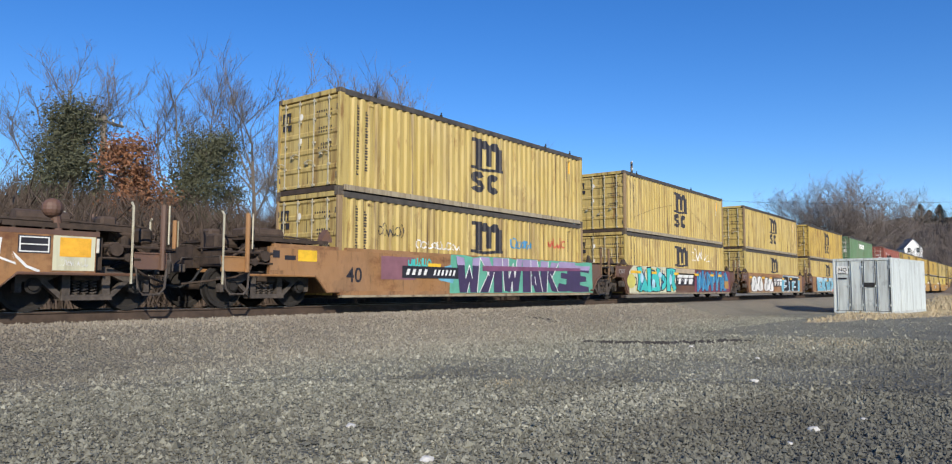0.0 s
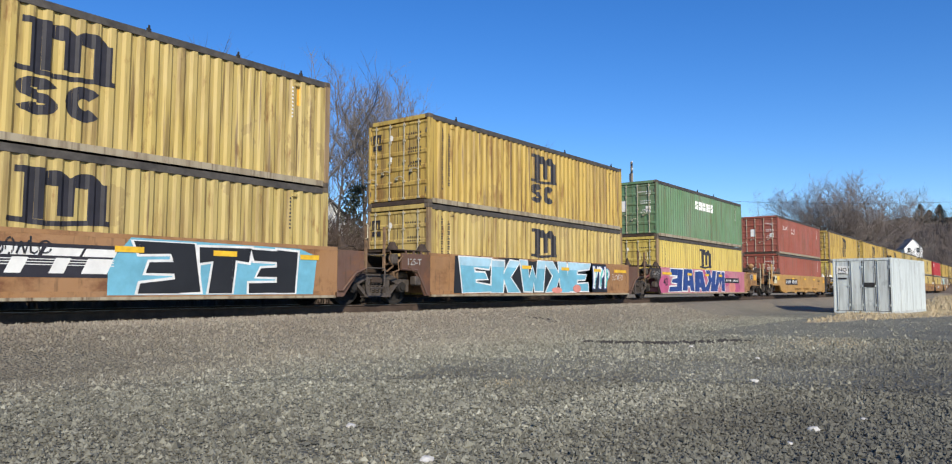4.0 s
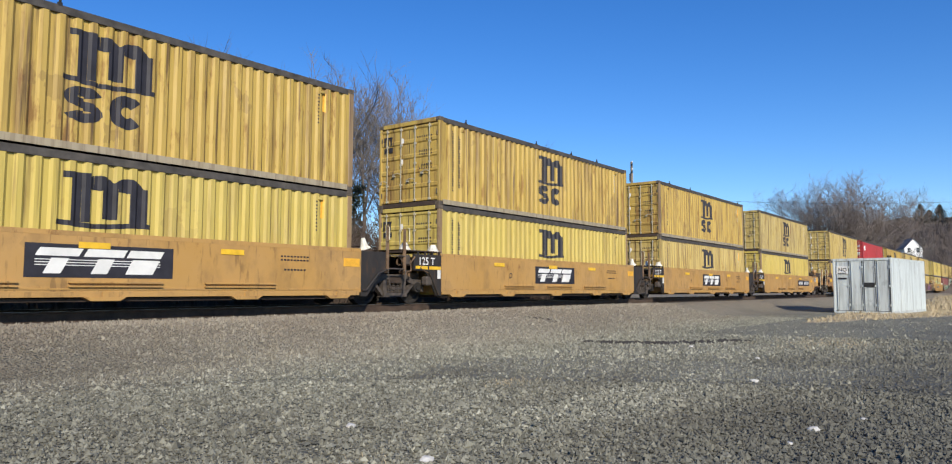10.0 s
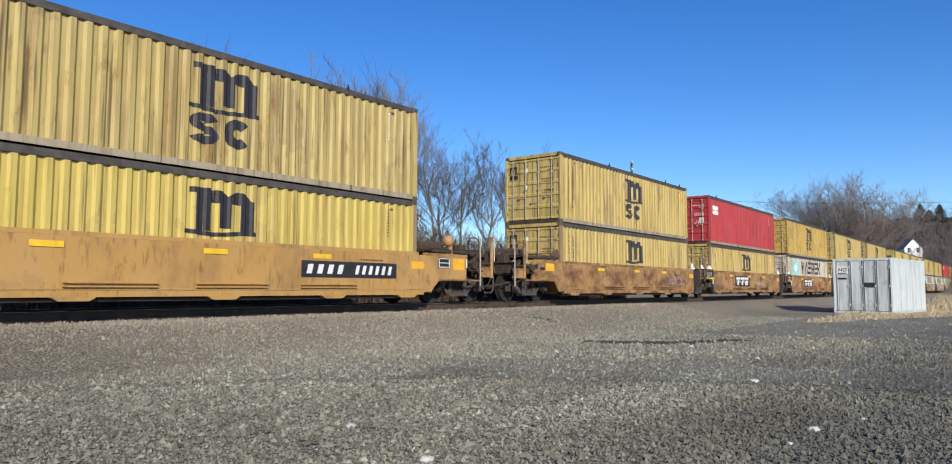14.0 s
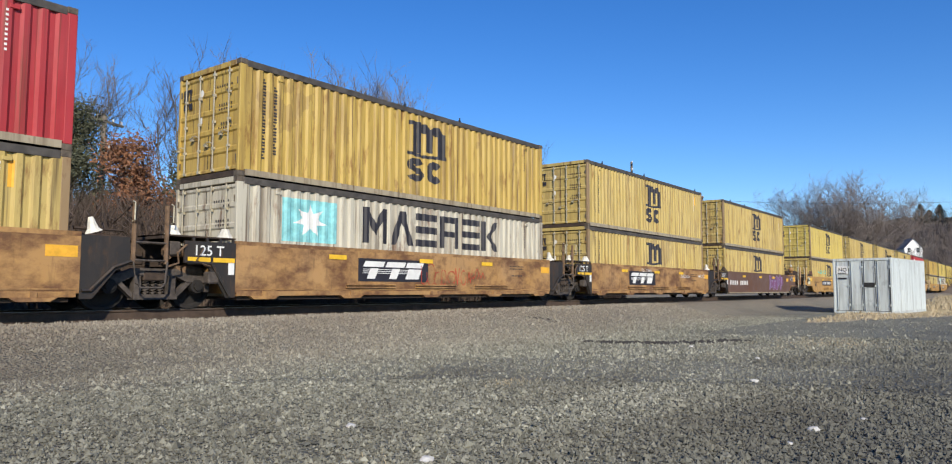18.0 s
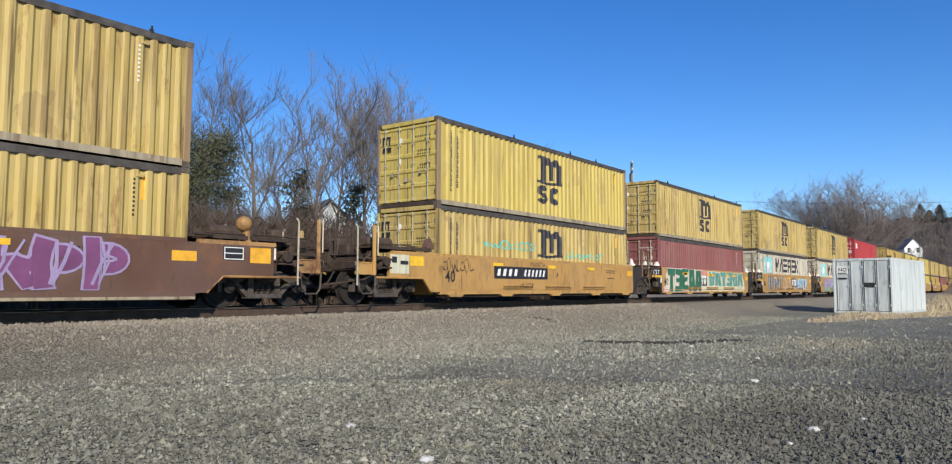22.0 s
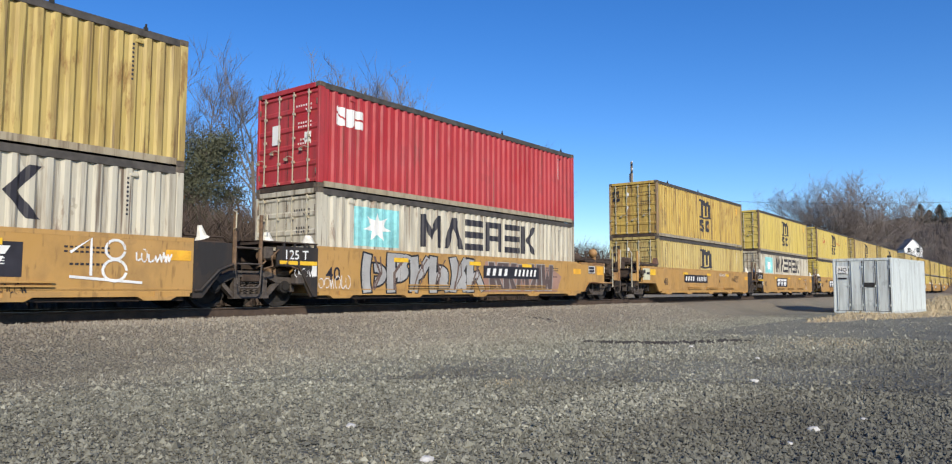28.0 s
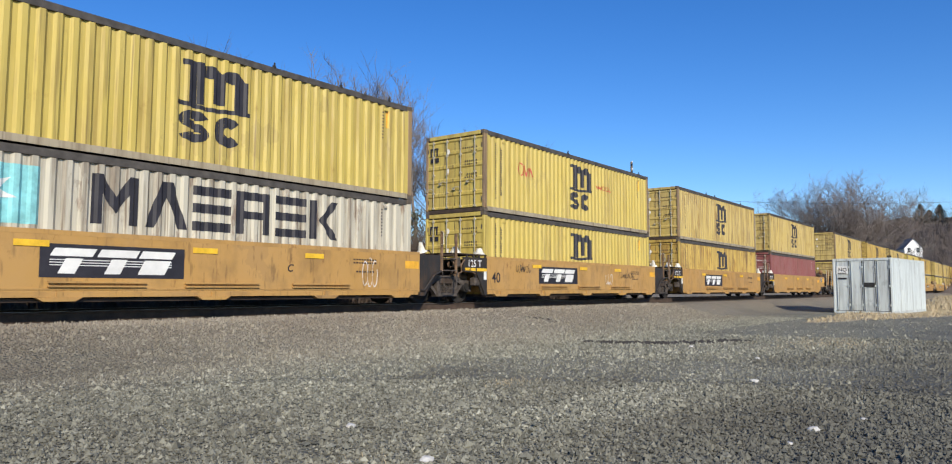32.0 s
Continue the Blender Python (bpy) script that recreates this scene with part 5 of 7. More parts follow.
def scrawl(car, x, z, w, h, material, seed, thick=0.022):
    decal(car, kept_between(clutter_tag(random.Random(seed), x, z, w, h, thick), 0.32, 1.445), material, 0.014, "", "scrawl", 0.05)


def on_steel(box_thing, polys, material, label="", low=None, name="graffiti"):
    return part(name, painted(polys, STEEL, 0.008, 0.05, low), material, box_thing, label)


# ---- the train, unit by unit ----
START = [11.88, 27.69, 43.67, 59.51, 75.26, 95.22, 110.88, 126.42, 142.02, 157.58, 177.48, 192.78, 208.35, 223.81, 239.34, 259.22, 274.67, 290.05, 305.66, 321.28, 341.08, 356.66, 372.19, 387.86, 403.35]
while len(START) < 36:
    START.append(START[-1] + (19.88 if len(START) % 5 == 0 else 15.55))
yellow_label = ("pale yellow ribbed steel container with black arched emblem", "sooty yellow ribbed container with rain-streaked sides", "bright yellow ribbed container with black arched emblem",
                "ochre yellow weathered container with black arched emblem", "chalky faded yellow container with rust streaks")
other_label = {"green": (GREEN, "capital", "faded green ribbed container with white lettering blocks"), "brown": (BROWN_RED, "none", "brown-red ribbed steel container with scuffed sides"),
               "red": (RED, "three", "bright red ribbed container with white block marks"), "maroon": (MAROON, "none", "faded maroon ribbed container stacked below yellow one"),
               "white": (WHITE, "row", "dirty white ribbed container with dark block lettering")}
LOADS = "0 0,0 0,0 4,3 0,green 2,brown brown,3 2,3 2,3 0,4 2,0 0,red 0,3 white,0 0,0 0,2 0,0 maroon,0 white,0 white,red white,3 4,2 white,2 2,0 3,0 maroon,0 0,3 2,0 0,2 0,3 0,0 2,0 0,3 3,0 0,2 0,0 0".split(",")
CARS, TOPS, LOWS = [], [], []


def load(x, z, what):
    if what.isdigit():
        return container(x, z, YELLOW[int(what)], "arches", yellow_label[int(what)])
    return container(x, z, *other_label[what])


def body_of(k):
    if k < 5:
        return (RUST_ORANGE, OXIDE, RUST_ORANGE, RUST_ORANGE, PINK)[k], "rust-orange well car unit covered in sprayed graffiti"
    if k == 14:
        return OXIDE, "dark rusty brown well car unit with white bars"
    if 10 <= k < 15:
        return TAN_RUSTY, "rust-blotched tan well car unit carrying two containers"
    if k == 16:
        return TAN, "tan well car unit sprayed cream and green all along"
    return TAN, "tan well car unit with black ends carrying two containers"


for k, x in enumerate(START):
    left, right = ("coupler" if k % 5 == 0 else "joint"), ("coupler" if k % 5 == 4 else "joint")
    body, label = body_of(k)
    CARS.append(well_car(x, left, right, body, BLACK_CAR if k >= 4 else OXIDE, label, ledges=k >= 5 and k != 14))
    top, low = LOADS[k].split()
    LOWS.append(load(x, FLOOR, low))
    TOPS.append(load(x, FLOOR + HIGH, top))
    if left == "coupler":
        wheel_truck(x - 1.95)
    wheel_truck(x + LONG + 1.95 if right == "coupler" else (x + LONG + START[k + 1]) / 2 if k + 1 < len(START) else x + LONG + 1.7)
# the empty unit ahead
LEAD = well_car(11.88 - 19.96, "joint", "coupler", RUST_ORANGE, BLACK_CAR, "empty rust-orange well car unit with white graffiti", ledges=False)
wheel_truck(11.88 - 19.96 + LONG + 1.95)
decal(LEAD, [rect(13.42, 14.12, 0.76, 1.36)], CREAM, 0.003, "", "faded_panel")
decal(LEAD, [band([(12.30, 1.30), (12.52, 1.12), (12.62, 1.28)], 0.05), band([(12.62, 1.28), (12.60, 0.96), (12.86, 0.86), (12.80, 1.04), (13.02, 0.82), (13.22, 0.74)], 0.045), band([(12.44, 1.2), (12.50, 0.92)], 0.04)], S_WHITE, 0.012, "jagged white sprayed outline", "graffiti")["kind"] = "stuff"
scrawl(LEAD, 10.6, 0.55, 1.4, 0.7, S_WHITE, 12, 0.03)
scrawl(LEAD, 13.5, 0.84, 0.5, 0.13, S_WHITE, 4, 0.014)

for k, car in enumerate(CARS):
    if k % 5 and k > 4:
        lettering(car, "125 T", -1.10, 1.12, 0.29, label="white stencilled weight mark 125 T")
        reflectors(car, (-1.22, -0.66), 0.99, 0.50, 0.09)
        decal(car, [rect(-0.30, -0.16, 0.74, 1.0)], CHALK, 0.006, "", "card")
    elif k % 5:
        lettering(car, "125-T", -1.08, 1.10, 0.24, S_SILVER, label="faint stencilled weight mark 125-T")
    if k > 4:
        reflectors(car, (2.4, 5.6, 8.4), 1.16)
        decal(car, [rect(11.75, 12.28, 1.0, 1.20)], ORANGE, 0.006, "", "reflector")
        decal(car, [rect(9.9 + 0.09 * a, 9.9 + 0.09 * a + 0.06, zz, zz + 0.035) for a in range(9) for zz in (1.16, 1.08)] + [rect(10.0 + 0.09 * a, 10.06 + 0.09 * a, 0.86, 0.90) for a in range(7)], INK, 0.006, "", "small_print")["kind"] = "stuff"
    if k == 18:
        black_panel(car, 6.64)
    if k in (6, 7, 8, 22, 23, 27, 28, 31, 32):
        black_panel(car, 4.75 if k < 20 else 2.81)
    if k in (21, 26, 33):
        black_panel(car, 2.81)
    if k in (11, 12, 13):
        black_panel(car, 3.35 if k < 13 else 3.1)
    if k in (5, 9, 15, 19, 20, 25, 29, 30, 34, 35):
        number_panel(car, {5: 0.74, 9: 8.14, 15: 2.55, 19: 6.37, 20: 2.61}.get(k, 4.0), 0.78 if k == 9 else 0.84, 2.95)
for k, text, x, z in ((6, "C", 3.35, 0.80), (8, "E", 3.1, 0.80), (15, "A", 6.15, 0.86), (20, "B", 7.4, 0.80), (21, "C", 7.9, 0.84), (7, "D", 3.2, 0.80)):
    lettering(CARS[k], text, x, z, 0.24, INK, 0.2)
for k in (0, 1, 2, 4, 15, 16, 17, 18, 19, 20, 21, 22):
    lettering(CARS[k], "40", 0.12, 0.62 if k < 5 else 0.66, 0.52 if k < 5 else 0.45, INK, label="black stencilled number 40")

# sprayed pieces, car by car
S_PLUM, S_MINT, S_ROSE = spray("plum_spray", (0.20, 0.07, 0.14)), spray("mint_spray", (0.12, 0.38, 0.27)), spray("rose_spray", (0.46, 0.10, 0.20))
S_SKYB, S_BEIGE, S_PEACH = spray("sky_blue_spray", (0.16, 0.42, 0.54)), spray("beige_spray", (0.46, 0.36, 0.24)), spray("peach_spray", (0.62, 0.24, 0.19))


def rounds(spots):
    return [[(x + rx * math.cos(a), z + rz * math.sin(a)) for a in (k * math.pi / 10 for k in range(20))] for x, z, rx, rz in spots]


c = CARS[0]
decal(c, kept_between([[(3.3, 0.95), (4.1, 1.15), (4.3, 0.9), (4.2, 0.62), (3.6, 0.7)]], 0.31, 1.45), S_SKYB, 0.006, "", "sprayed_ground")
sprayed(c, 4.35, 12.25, 0.33, 1.44, 7, S_VIOLET, S_MINT, 24, None, S_MINT, 0.03, letter=wedge_letter, top_fill=S_LILAC, edges=S_WHITE)
decal(c, [[(5.6, 1.0), (11.6, 1.12), (11.6, 1.22), (5.6, 1.16)]], S_PLUM, 0.020, "", "graffiti_band")
decal(c, [rect(1.3, 2.6, 0.7, 1.3)], spray("plum_patch", (0.22, 0.10, 0.12)), 0.004, "", "patch")
number_panel(c, 2.15, 0.80, 2.2, 0.22)
reflectors(c, (3.1,), 1.05, 0.55, material=YELLOW_TAPE)
scrawl(c, 2.3, 1.06, 0.9, 0.24, S_TEAL, 51, 0.05)
c = CARS[1]
decal(c, [[(-0.1, 0.31), (4.8, 0.31), (4.9, 1.45), (0.3, 1.45), (-0.1, 1.2)]], CREAM, 0.005, "", "sprayed_ground")
decal(c, rounds([(0.1, 0.8, 0.4, 0.3), (4.5, 0.6, 0.35, 0.25), (2.0, 1.25, 0.5, 0.15), (1.0, 0.45, 0.5, 0.12)]), spray("lemon_spray", (0.55, 0.50, 0.12)), 0.007, "", "sprayed_ground")
sprayed(c, 0.6, 4.75, 0.33, 1.44, 4, S_TEAL, S_BLACK, 5, S_NAVY, None, 0.06)
decal(c, rounds([(1.1, 0.95, 0.16, 0.22), (2.3, 0.7, 0.18, 0.2), (3.0, 1.1, 0.2, 0.14), (4.2, 0.9, 0.15, 0.25)]), S_ICE, 0.018, "", "graffiti_shade")["kind"] = "stuff"
decal(c, [rect(4.8, 7.3, 1.0, 1.44)], S_BEIGE, 0.004, "", "patch")
black_panel(c, 4.86, 2.4)
sprayed(c, 7.5, 12.2, 0.33, 1.43, 7, S_BLUE, S_BLACK, 9, S_SKYB, spray("plum_ground", (0.20, 0.05, 0.08)), 0.03)
decal(c, [rect(11.55, 12.2, 0.5, 0.9)], TAN, 0.020, "", "bare_patch")
reflectors(c, (0.0, 0.5, 2.1, 4.6, 7.2, 9.4, 10.6), 1.13)
c = CARS[2]
sprayed(c, 0.35, 2.7, 0.33, 1.28, 2, S_WHITE, S_BLACK, 14, S_BLACK, letter=bubble_letter)
sprayed(c, 2.95, 4.95, 0.33, 1.25, 2, S_WHITE, S_BLACK, 15, S_BLACK, letter=bubble_letter)
black_panel(c, 4.98, 2.25)
decal(c, kept_between([[(6.9, 0.33), (11.6, 0.33), (11.7, 1.2), (11.2, 1.36), (7.3, 1.40), (6.9, 0.9)]], 0.31, 1.45), S_SKYB, 0.005, "", "sprayed_ground")
sprayed(c, 7.4, 11.1, 0.34, 1.36, 3, S_BLACK, S_WHITE, 17, None, None, 0.05, letter=wedge_letter)
scrawl(c, 4.9, 1.02, 1.0, 0.34, S_BLACK, 52, 0.03)
reflectors(c, (0.0, 2.5, 4.1, 7.0, 9.0, 11.2), 1.12)
c = CARS[3]
sprayed(c, 1.2, 8.9, 0.33, 1.43, 5, S_SKYB, S_WHITE, 33, None, S_BLACK, 0.05, letter=wedge_letter, top_fill=S_ICE)
decal(c, kept_between([[(8.6, 0.33), (10.4, 0.33), (10.3, 1.42), (8.7, 1.42)]], 0.31, 1.45), S_BLACK, 0.005, "", "sprayed_ground")
sprayed(c, 9.2, 10.6, 0.45, 1.35, 3, S_WHITE, S_NAVY, 35, S_TEAL, None)
decal(c, rounds([(6.6, 0.42, 0.35, 0.10), (8.0, 0.48, 0.3, 0.14)]), S_PEACH, 0.018, "", "graffiti_shade")["kind"] = "stuff"
reflectors(c, (4.4, 6.9, 9.3, 11.0, 11.5), 1.12)
scrawl(c, 10.8, 0.8, 0.9, 0.3, S_WHITE, 40)
c = CARS[4]
decal(c, kept_between(rounds([(8.6, 0.95, 0.55, 0.34), (10.2, 0.55, 0.75, 0.42), (0.3, 0.6, 0.7, 0.5), (4.9, 1.2, 1.0, 0.3)]), 0.31, 1.45), S_ROSE, 0.005, "", "sprayed_ground")
decal(c, kept_between(rounds([(9.6, 0.55, 0.55, 0.32)]), 0.31, 1.45), S_PEACH, 0.007, "", "sprayed_ground")
sprayed(c, 0.85, 8.4, 0.33, 1.45, 5, S_NAVY, S_WHITE, 63, None, None, 0.065, letter=wedge_letter)
number_panel(c, 8.45, 0.86, 2.2, 0.17)
decal(c, [[(11.75, 0.375), (12.53, 0.375), (12.87, 0.725), (14.135, 0.725), (14.135, 1.38), (11.75, 1.38)]], TAN_RUSTY, 0.002, "", "bare_patch")
decal(c, [rect(11.75, 12.05, 1.38, 1.452), rect(11.75, 12.27, 0.305, 0.395)], TAN_RUSTY, 0.005, "", "bare_patch")["kind"] = "stuff"
reflectors(c, (0.0, 0.5, 3.0, 5.4, 7.4), 1.13)
for a, b in ((-0.9, 1.1), (-0.95, 0.95), (-0.6, 1.2)):
    scrawl(c, a, b, 0.6, 0.14, S_SILVER, int(a * 100), 0.014)
c = CARS[14]
decal(c, small_bars(0.2, 0.72, 0.24, 4, 0.36, 0.04, 0.55) + small_bars(1.95, 0.72, 0.24, 5, 0.29, 0.04, 0.6), CHALK, 0.008, "row of slanted white bars", "number_mark")["kind"] = "stuff"
sprayed(c, 7.7, 10.9, 0.42, 1.38, 4, S_PURPLE, S_LILAC, 71, S_LILAC)
c = CARS[16]
decal(c, kept_between([[(0.35, 0.40), (6.0, 0.36), (11.7, 0.36), (11.6, 0.9), (11.2, 1.36), (5.7, 1.40), (4.4, 1.42), (0.6, 1.45), (0.3, 1.1)]], 0.31, 1.45), CREAM, 0.004, "", "sprayed_ground")
decal(c, [rect(0.1, 0.6, 0.35, 0.6), rect(1.9, 2.3, 0.4, 0.8, 0.1), rect(3.2, 3.6, 0.8, 1.1), rect(4.0, 4.6, 0.35, 0.55)], S_PINKW, 0.006, "", "sprayed_ground")
sprayed(c, 0.5, 4.75, 0.33, 1.45, 5, S_GREEN, S_PINKW, 81, None, None, 0.04, letter=wedge_letter)
decal(c, [rect(4.3, 5.6, 1.12, 1.40)], S_PEACH, 0.005, "", "patch")
black_panel(c, 4.35, 1.2)
sprayed(c, 5.8, 11.3, 0.62, 1.38, 6, S_SEA, CREAM, 84, S_SILVER, None, 0.03, letter=wedge_letter)
reflectors(c, (2.3, 6.0, 9.5), 1.14)
c = CARS[17]
sprayed(c, 1.15, 4.15, 0.36, 1.34, 5, S_SILVER, S_BLACK, 91, S_BLACK, None, 0.04)
for seed in (93, 94):
    scrawl(c, 4.5, 0.42, 6.6, 0.85, S_WHITE, seed, 0.022)
black_panel(c, 6.7, 1.35)
sprayed(c, 8.0, 11.0, 0.42, 1.26, 5, S_ICE, S_SILVER, 92, S_BLUE, None, 0.02)
c = CARS[18]
decal(c, kept_between([[(1.0, 0.33), (6.9, 0.33), (7.2, 0.8), (7.0, 1.2), (6.4, 1.3), (1.2, 1.36)]], 0.31, 1.45), S_LILAC, 0.010, "", "sprayed_ground")
decal(c, kept_between([[(1.0, 0.33), (6.8, 0.33), (6.6, 0.72), (5.4, 0.62), (4.0, 0.75), (2.4, 0.6), (1.1, 0.7)]], 0.31, 1.45), S_SEA, 0.012, "", "sprayed_ground")
for seed in (95, 96):
    scrawl(c, 1.2, 0.42, 5.6, 0.85, S_WHITE if seed == 95 else S_SILVER, seed, 0.03)
decal(c, [band([(10.0, 0.66), (11.3, 0.56)], 0.05), band([(10.0, 1.08), (10.35, 1.34), (10.36, 0.68)], 0.05), arc(10.78, 1.16, 0.20, 0.20, 0, 350, 0.05, 14), arc(10.78, 0.78, 0.24, 0.22, 0, 350, 0.05, 14)], S_WHITE, 0.014, "white looping tag", "scrawl")
scrawl(c, 11.15, 0.95, 0.7, 0.25, S_WHITE, 97, 0.03)
scrawl(c, 8.7, 0.36, 0.65, 0.2, S_BLACK, 98, 0.02)
c = CARS[19]
sprayed(c, 1.3, 6.3, 0.33, 1.40, 6, S_SILVER, S_BLACK, 99, spray("brown_shade", (0.14, 0.09, 0.07)), None, 0.05)
decal(c, kept_between([[(6.2, 0.36), (10.6, 0.36), (10.9, 0.9), (10.2, 1.2), (6.4, 1.3)]], 0.31, 1.45), spray("dusty_rose_ground", (0.33, 0.19, 0.14)), 0.003, "", "sprayed_ground")
sprayed(c, 6.6, 10.3, 0.40, 1.30, 5, spray("umber_spray", (0.11, 0.075, 0.065)), S_SILVER, 103, None, None, 0.03, letter=wedge_letter)
scrawl(c, -0.8, 0.72, 0.6, 0.2, S_WHITE, 104, 0.02)
for k, x, z, w, h, m, seed in ((15, 0.0, 0.95, 1.4, 0.4, S_BLACK, 1), (15, 4.5, 1.22, 0.9, 0.14, S_BLACK, 2), (15, 3.9, 0.50, 0.8, 0.2, S_BLACK, 3), (11, 7.3, 0.72, 1.2, 0.25, S_WHITE, 4), (12, 5.6, 0.55, 2.4, 0.62, S_RED, 5),
                               (13, 4.3, 1.2, 1.0, 0.15, S_WHITE, 6), (13, 8.6, 1.0, 1.1, 0.2, S_WHITE, 7), (13, 10.9, 1.05, 0.9, 0.2, S_WHITE, 8), (12, 7.9, 0.75, 0.6, 0.35, S_RED, 9), (10, 9.0, 0.62, 2.2, 0.6, S_PINKW, 10),
                               (20, 9.5, 0.85, 0.9, 0.35, S_BLACK, 11), (21, 10.2, 0.5, 0.5, 0.8, S_WHITE, 12), (22, 1.4, 1.0, 0.9, 0.3, S_BLACK, 13), (22, 7.6, 0.6, 0.6, 0.6, S_WHITE, 14), (22, 8.8, 0.9, 1.4, 0.3, S_BLACK, 15), (20, 7.5, 1.15, 1.0, 0.2, S_WHITE, 16), (19, -0.1, 0.45, 1.0, 0.35, S_WHITE, 18)):
    scrawl(CARS[k], x, z, w, h, m, seed)
# marks on the containers
on_steel(LOWS[0], clutter_tag(random.Random(1), 1.4, 1.55, 1.0, 0.35, 0.03), S_BLACK, name="scrawl")
on_steel(LOWS[0], clutter_tag(random.Random(2), 2.9, 1.30, 1.9, 0.22, 0.04), S_WHITE, name="scrawl")
on_steel(LOWS[0], clutter_tag(random.Random(3), 9.7, 1.62, 1.2, 0.38, 0.045), S_RED, name="scrawl")
on_steel(LOWS[0], clutter_tag(random.Random(5), 7.4, 1.50, 1.3, 0.34, 0.05), S_BLUE, name="scrawl")
on_steel(LOWS[1], clutter_tag(random.Random(4), 7.5, 1.6, 2.6, 0.65, 0.03), S_WHITE, name="scrawl")
on_steel(TOPS[1], [band([(1.0, 0.70), (3.2, 1.25), (5.4, 1.62)], 0.011), band([(7.0, 1.62), (9.4, 0.9), (11.2, 0.30)], 0.011)], SHADED_GRIME, "thin dark rubbed lines", name="scratch")
on_steel(TOPS[5], clutter_tag(random.Random(6), 1.2, 1.72, 1.3, 0.25, 0.03), S_WHITE, name="scrawl")
on_steel(TOPS[5], clutter_tag(random.Random(7), 3.3, 1.5, 1.1, 0.5, 0.035), S_WHITE, name="scrawl")
on_steel(LOWS[15], clutter_tag(random.Random(8), 2.2, 1.45, 3.0, 0.3, 0.04), S_TEAL, name="scrawl")
on_steel(LOWS[15], clutter_tag(random.Random(9), 7.2, 1.3, 2.8, 0.25, 0.04), S_TEAL, name="scrawl")
on_steel(TOPS[22], clutter_tag(random.Random(10), 1.9, 1.35, 0.9, 0.55, 0.04), S_RED, name="scrawl")
on_steel(TOPS[22], clutter_tag(random.Random(11), 7.4, 1.5, 1.2, 0.2, 0.03), S_RED, name="scrawl")
on_steel(LOWS[17], clutter_tag(random.Random(12), 0.3, 1.1, 2.6, 1.2, 0.05), S_SEA, name="scrawl")
on_steel(LOWS[17], clutter_tag(random.Random(13), 0.5, 1.2, 2.2, 1.0, 0.05), S_PINKW, name="scrawl")


# ---- around the track ----
def spot(bearing, far):
    """A place by bearing, clockwise from across the track, and distance from where the camera stands."""
    return far * math.sin(radians(bearing)), -13.388 + far * math.cos(radians(bearing))


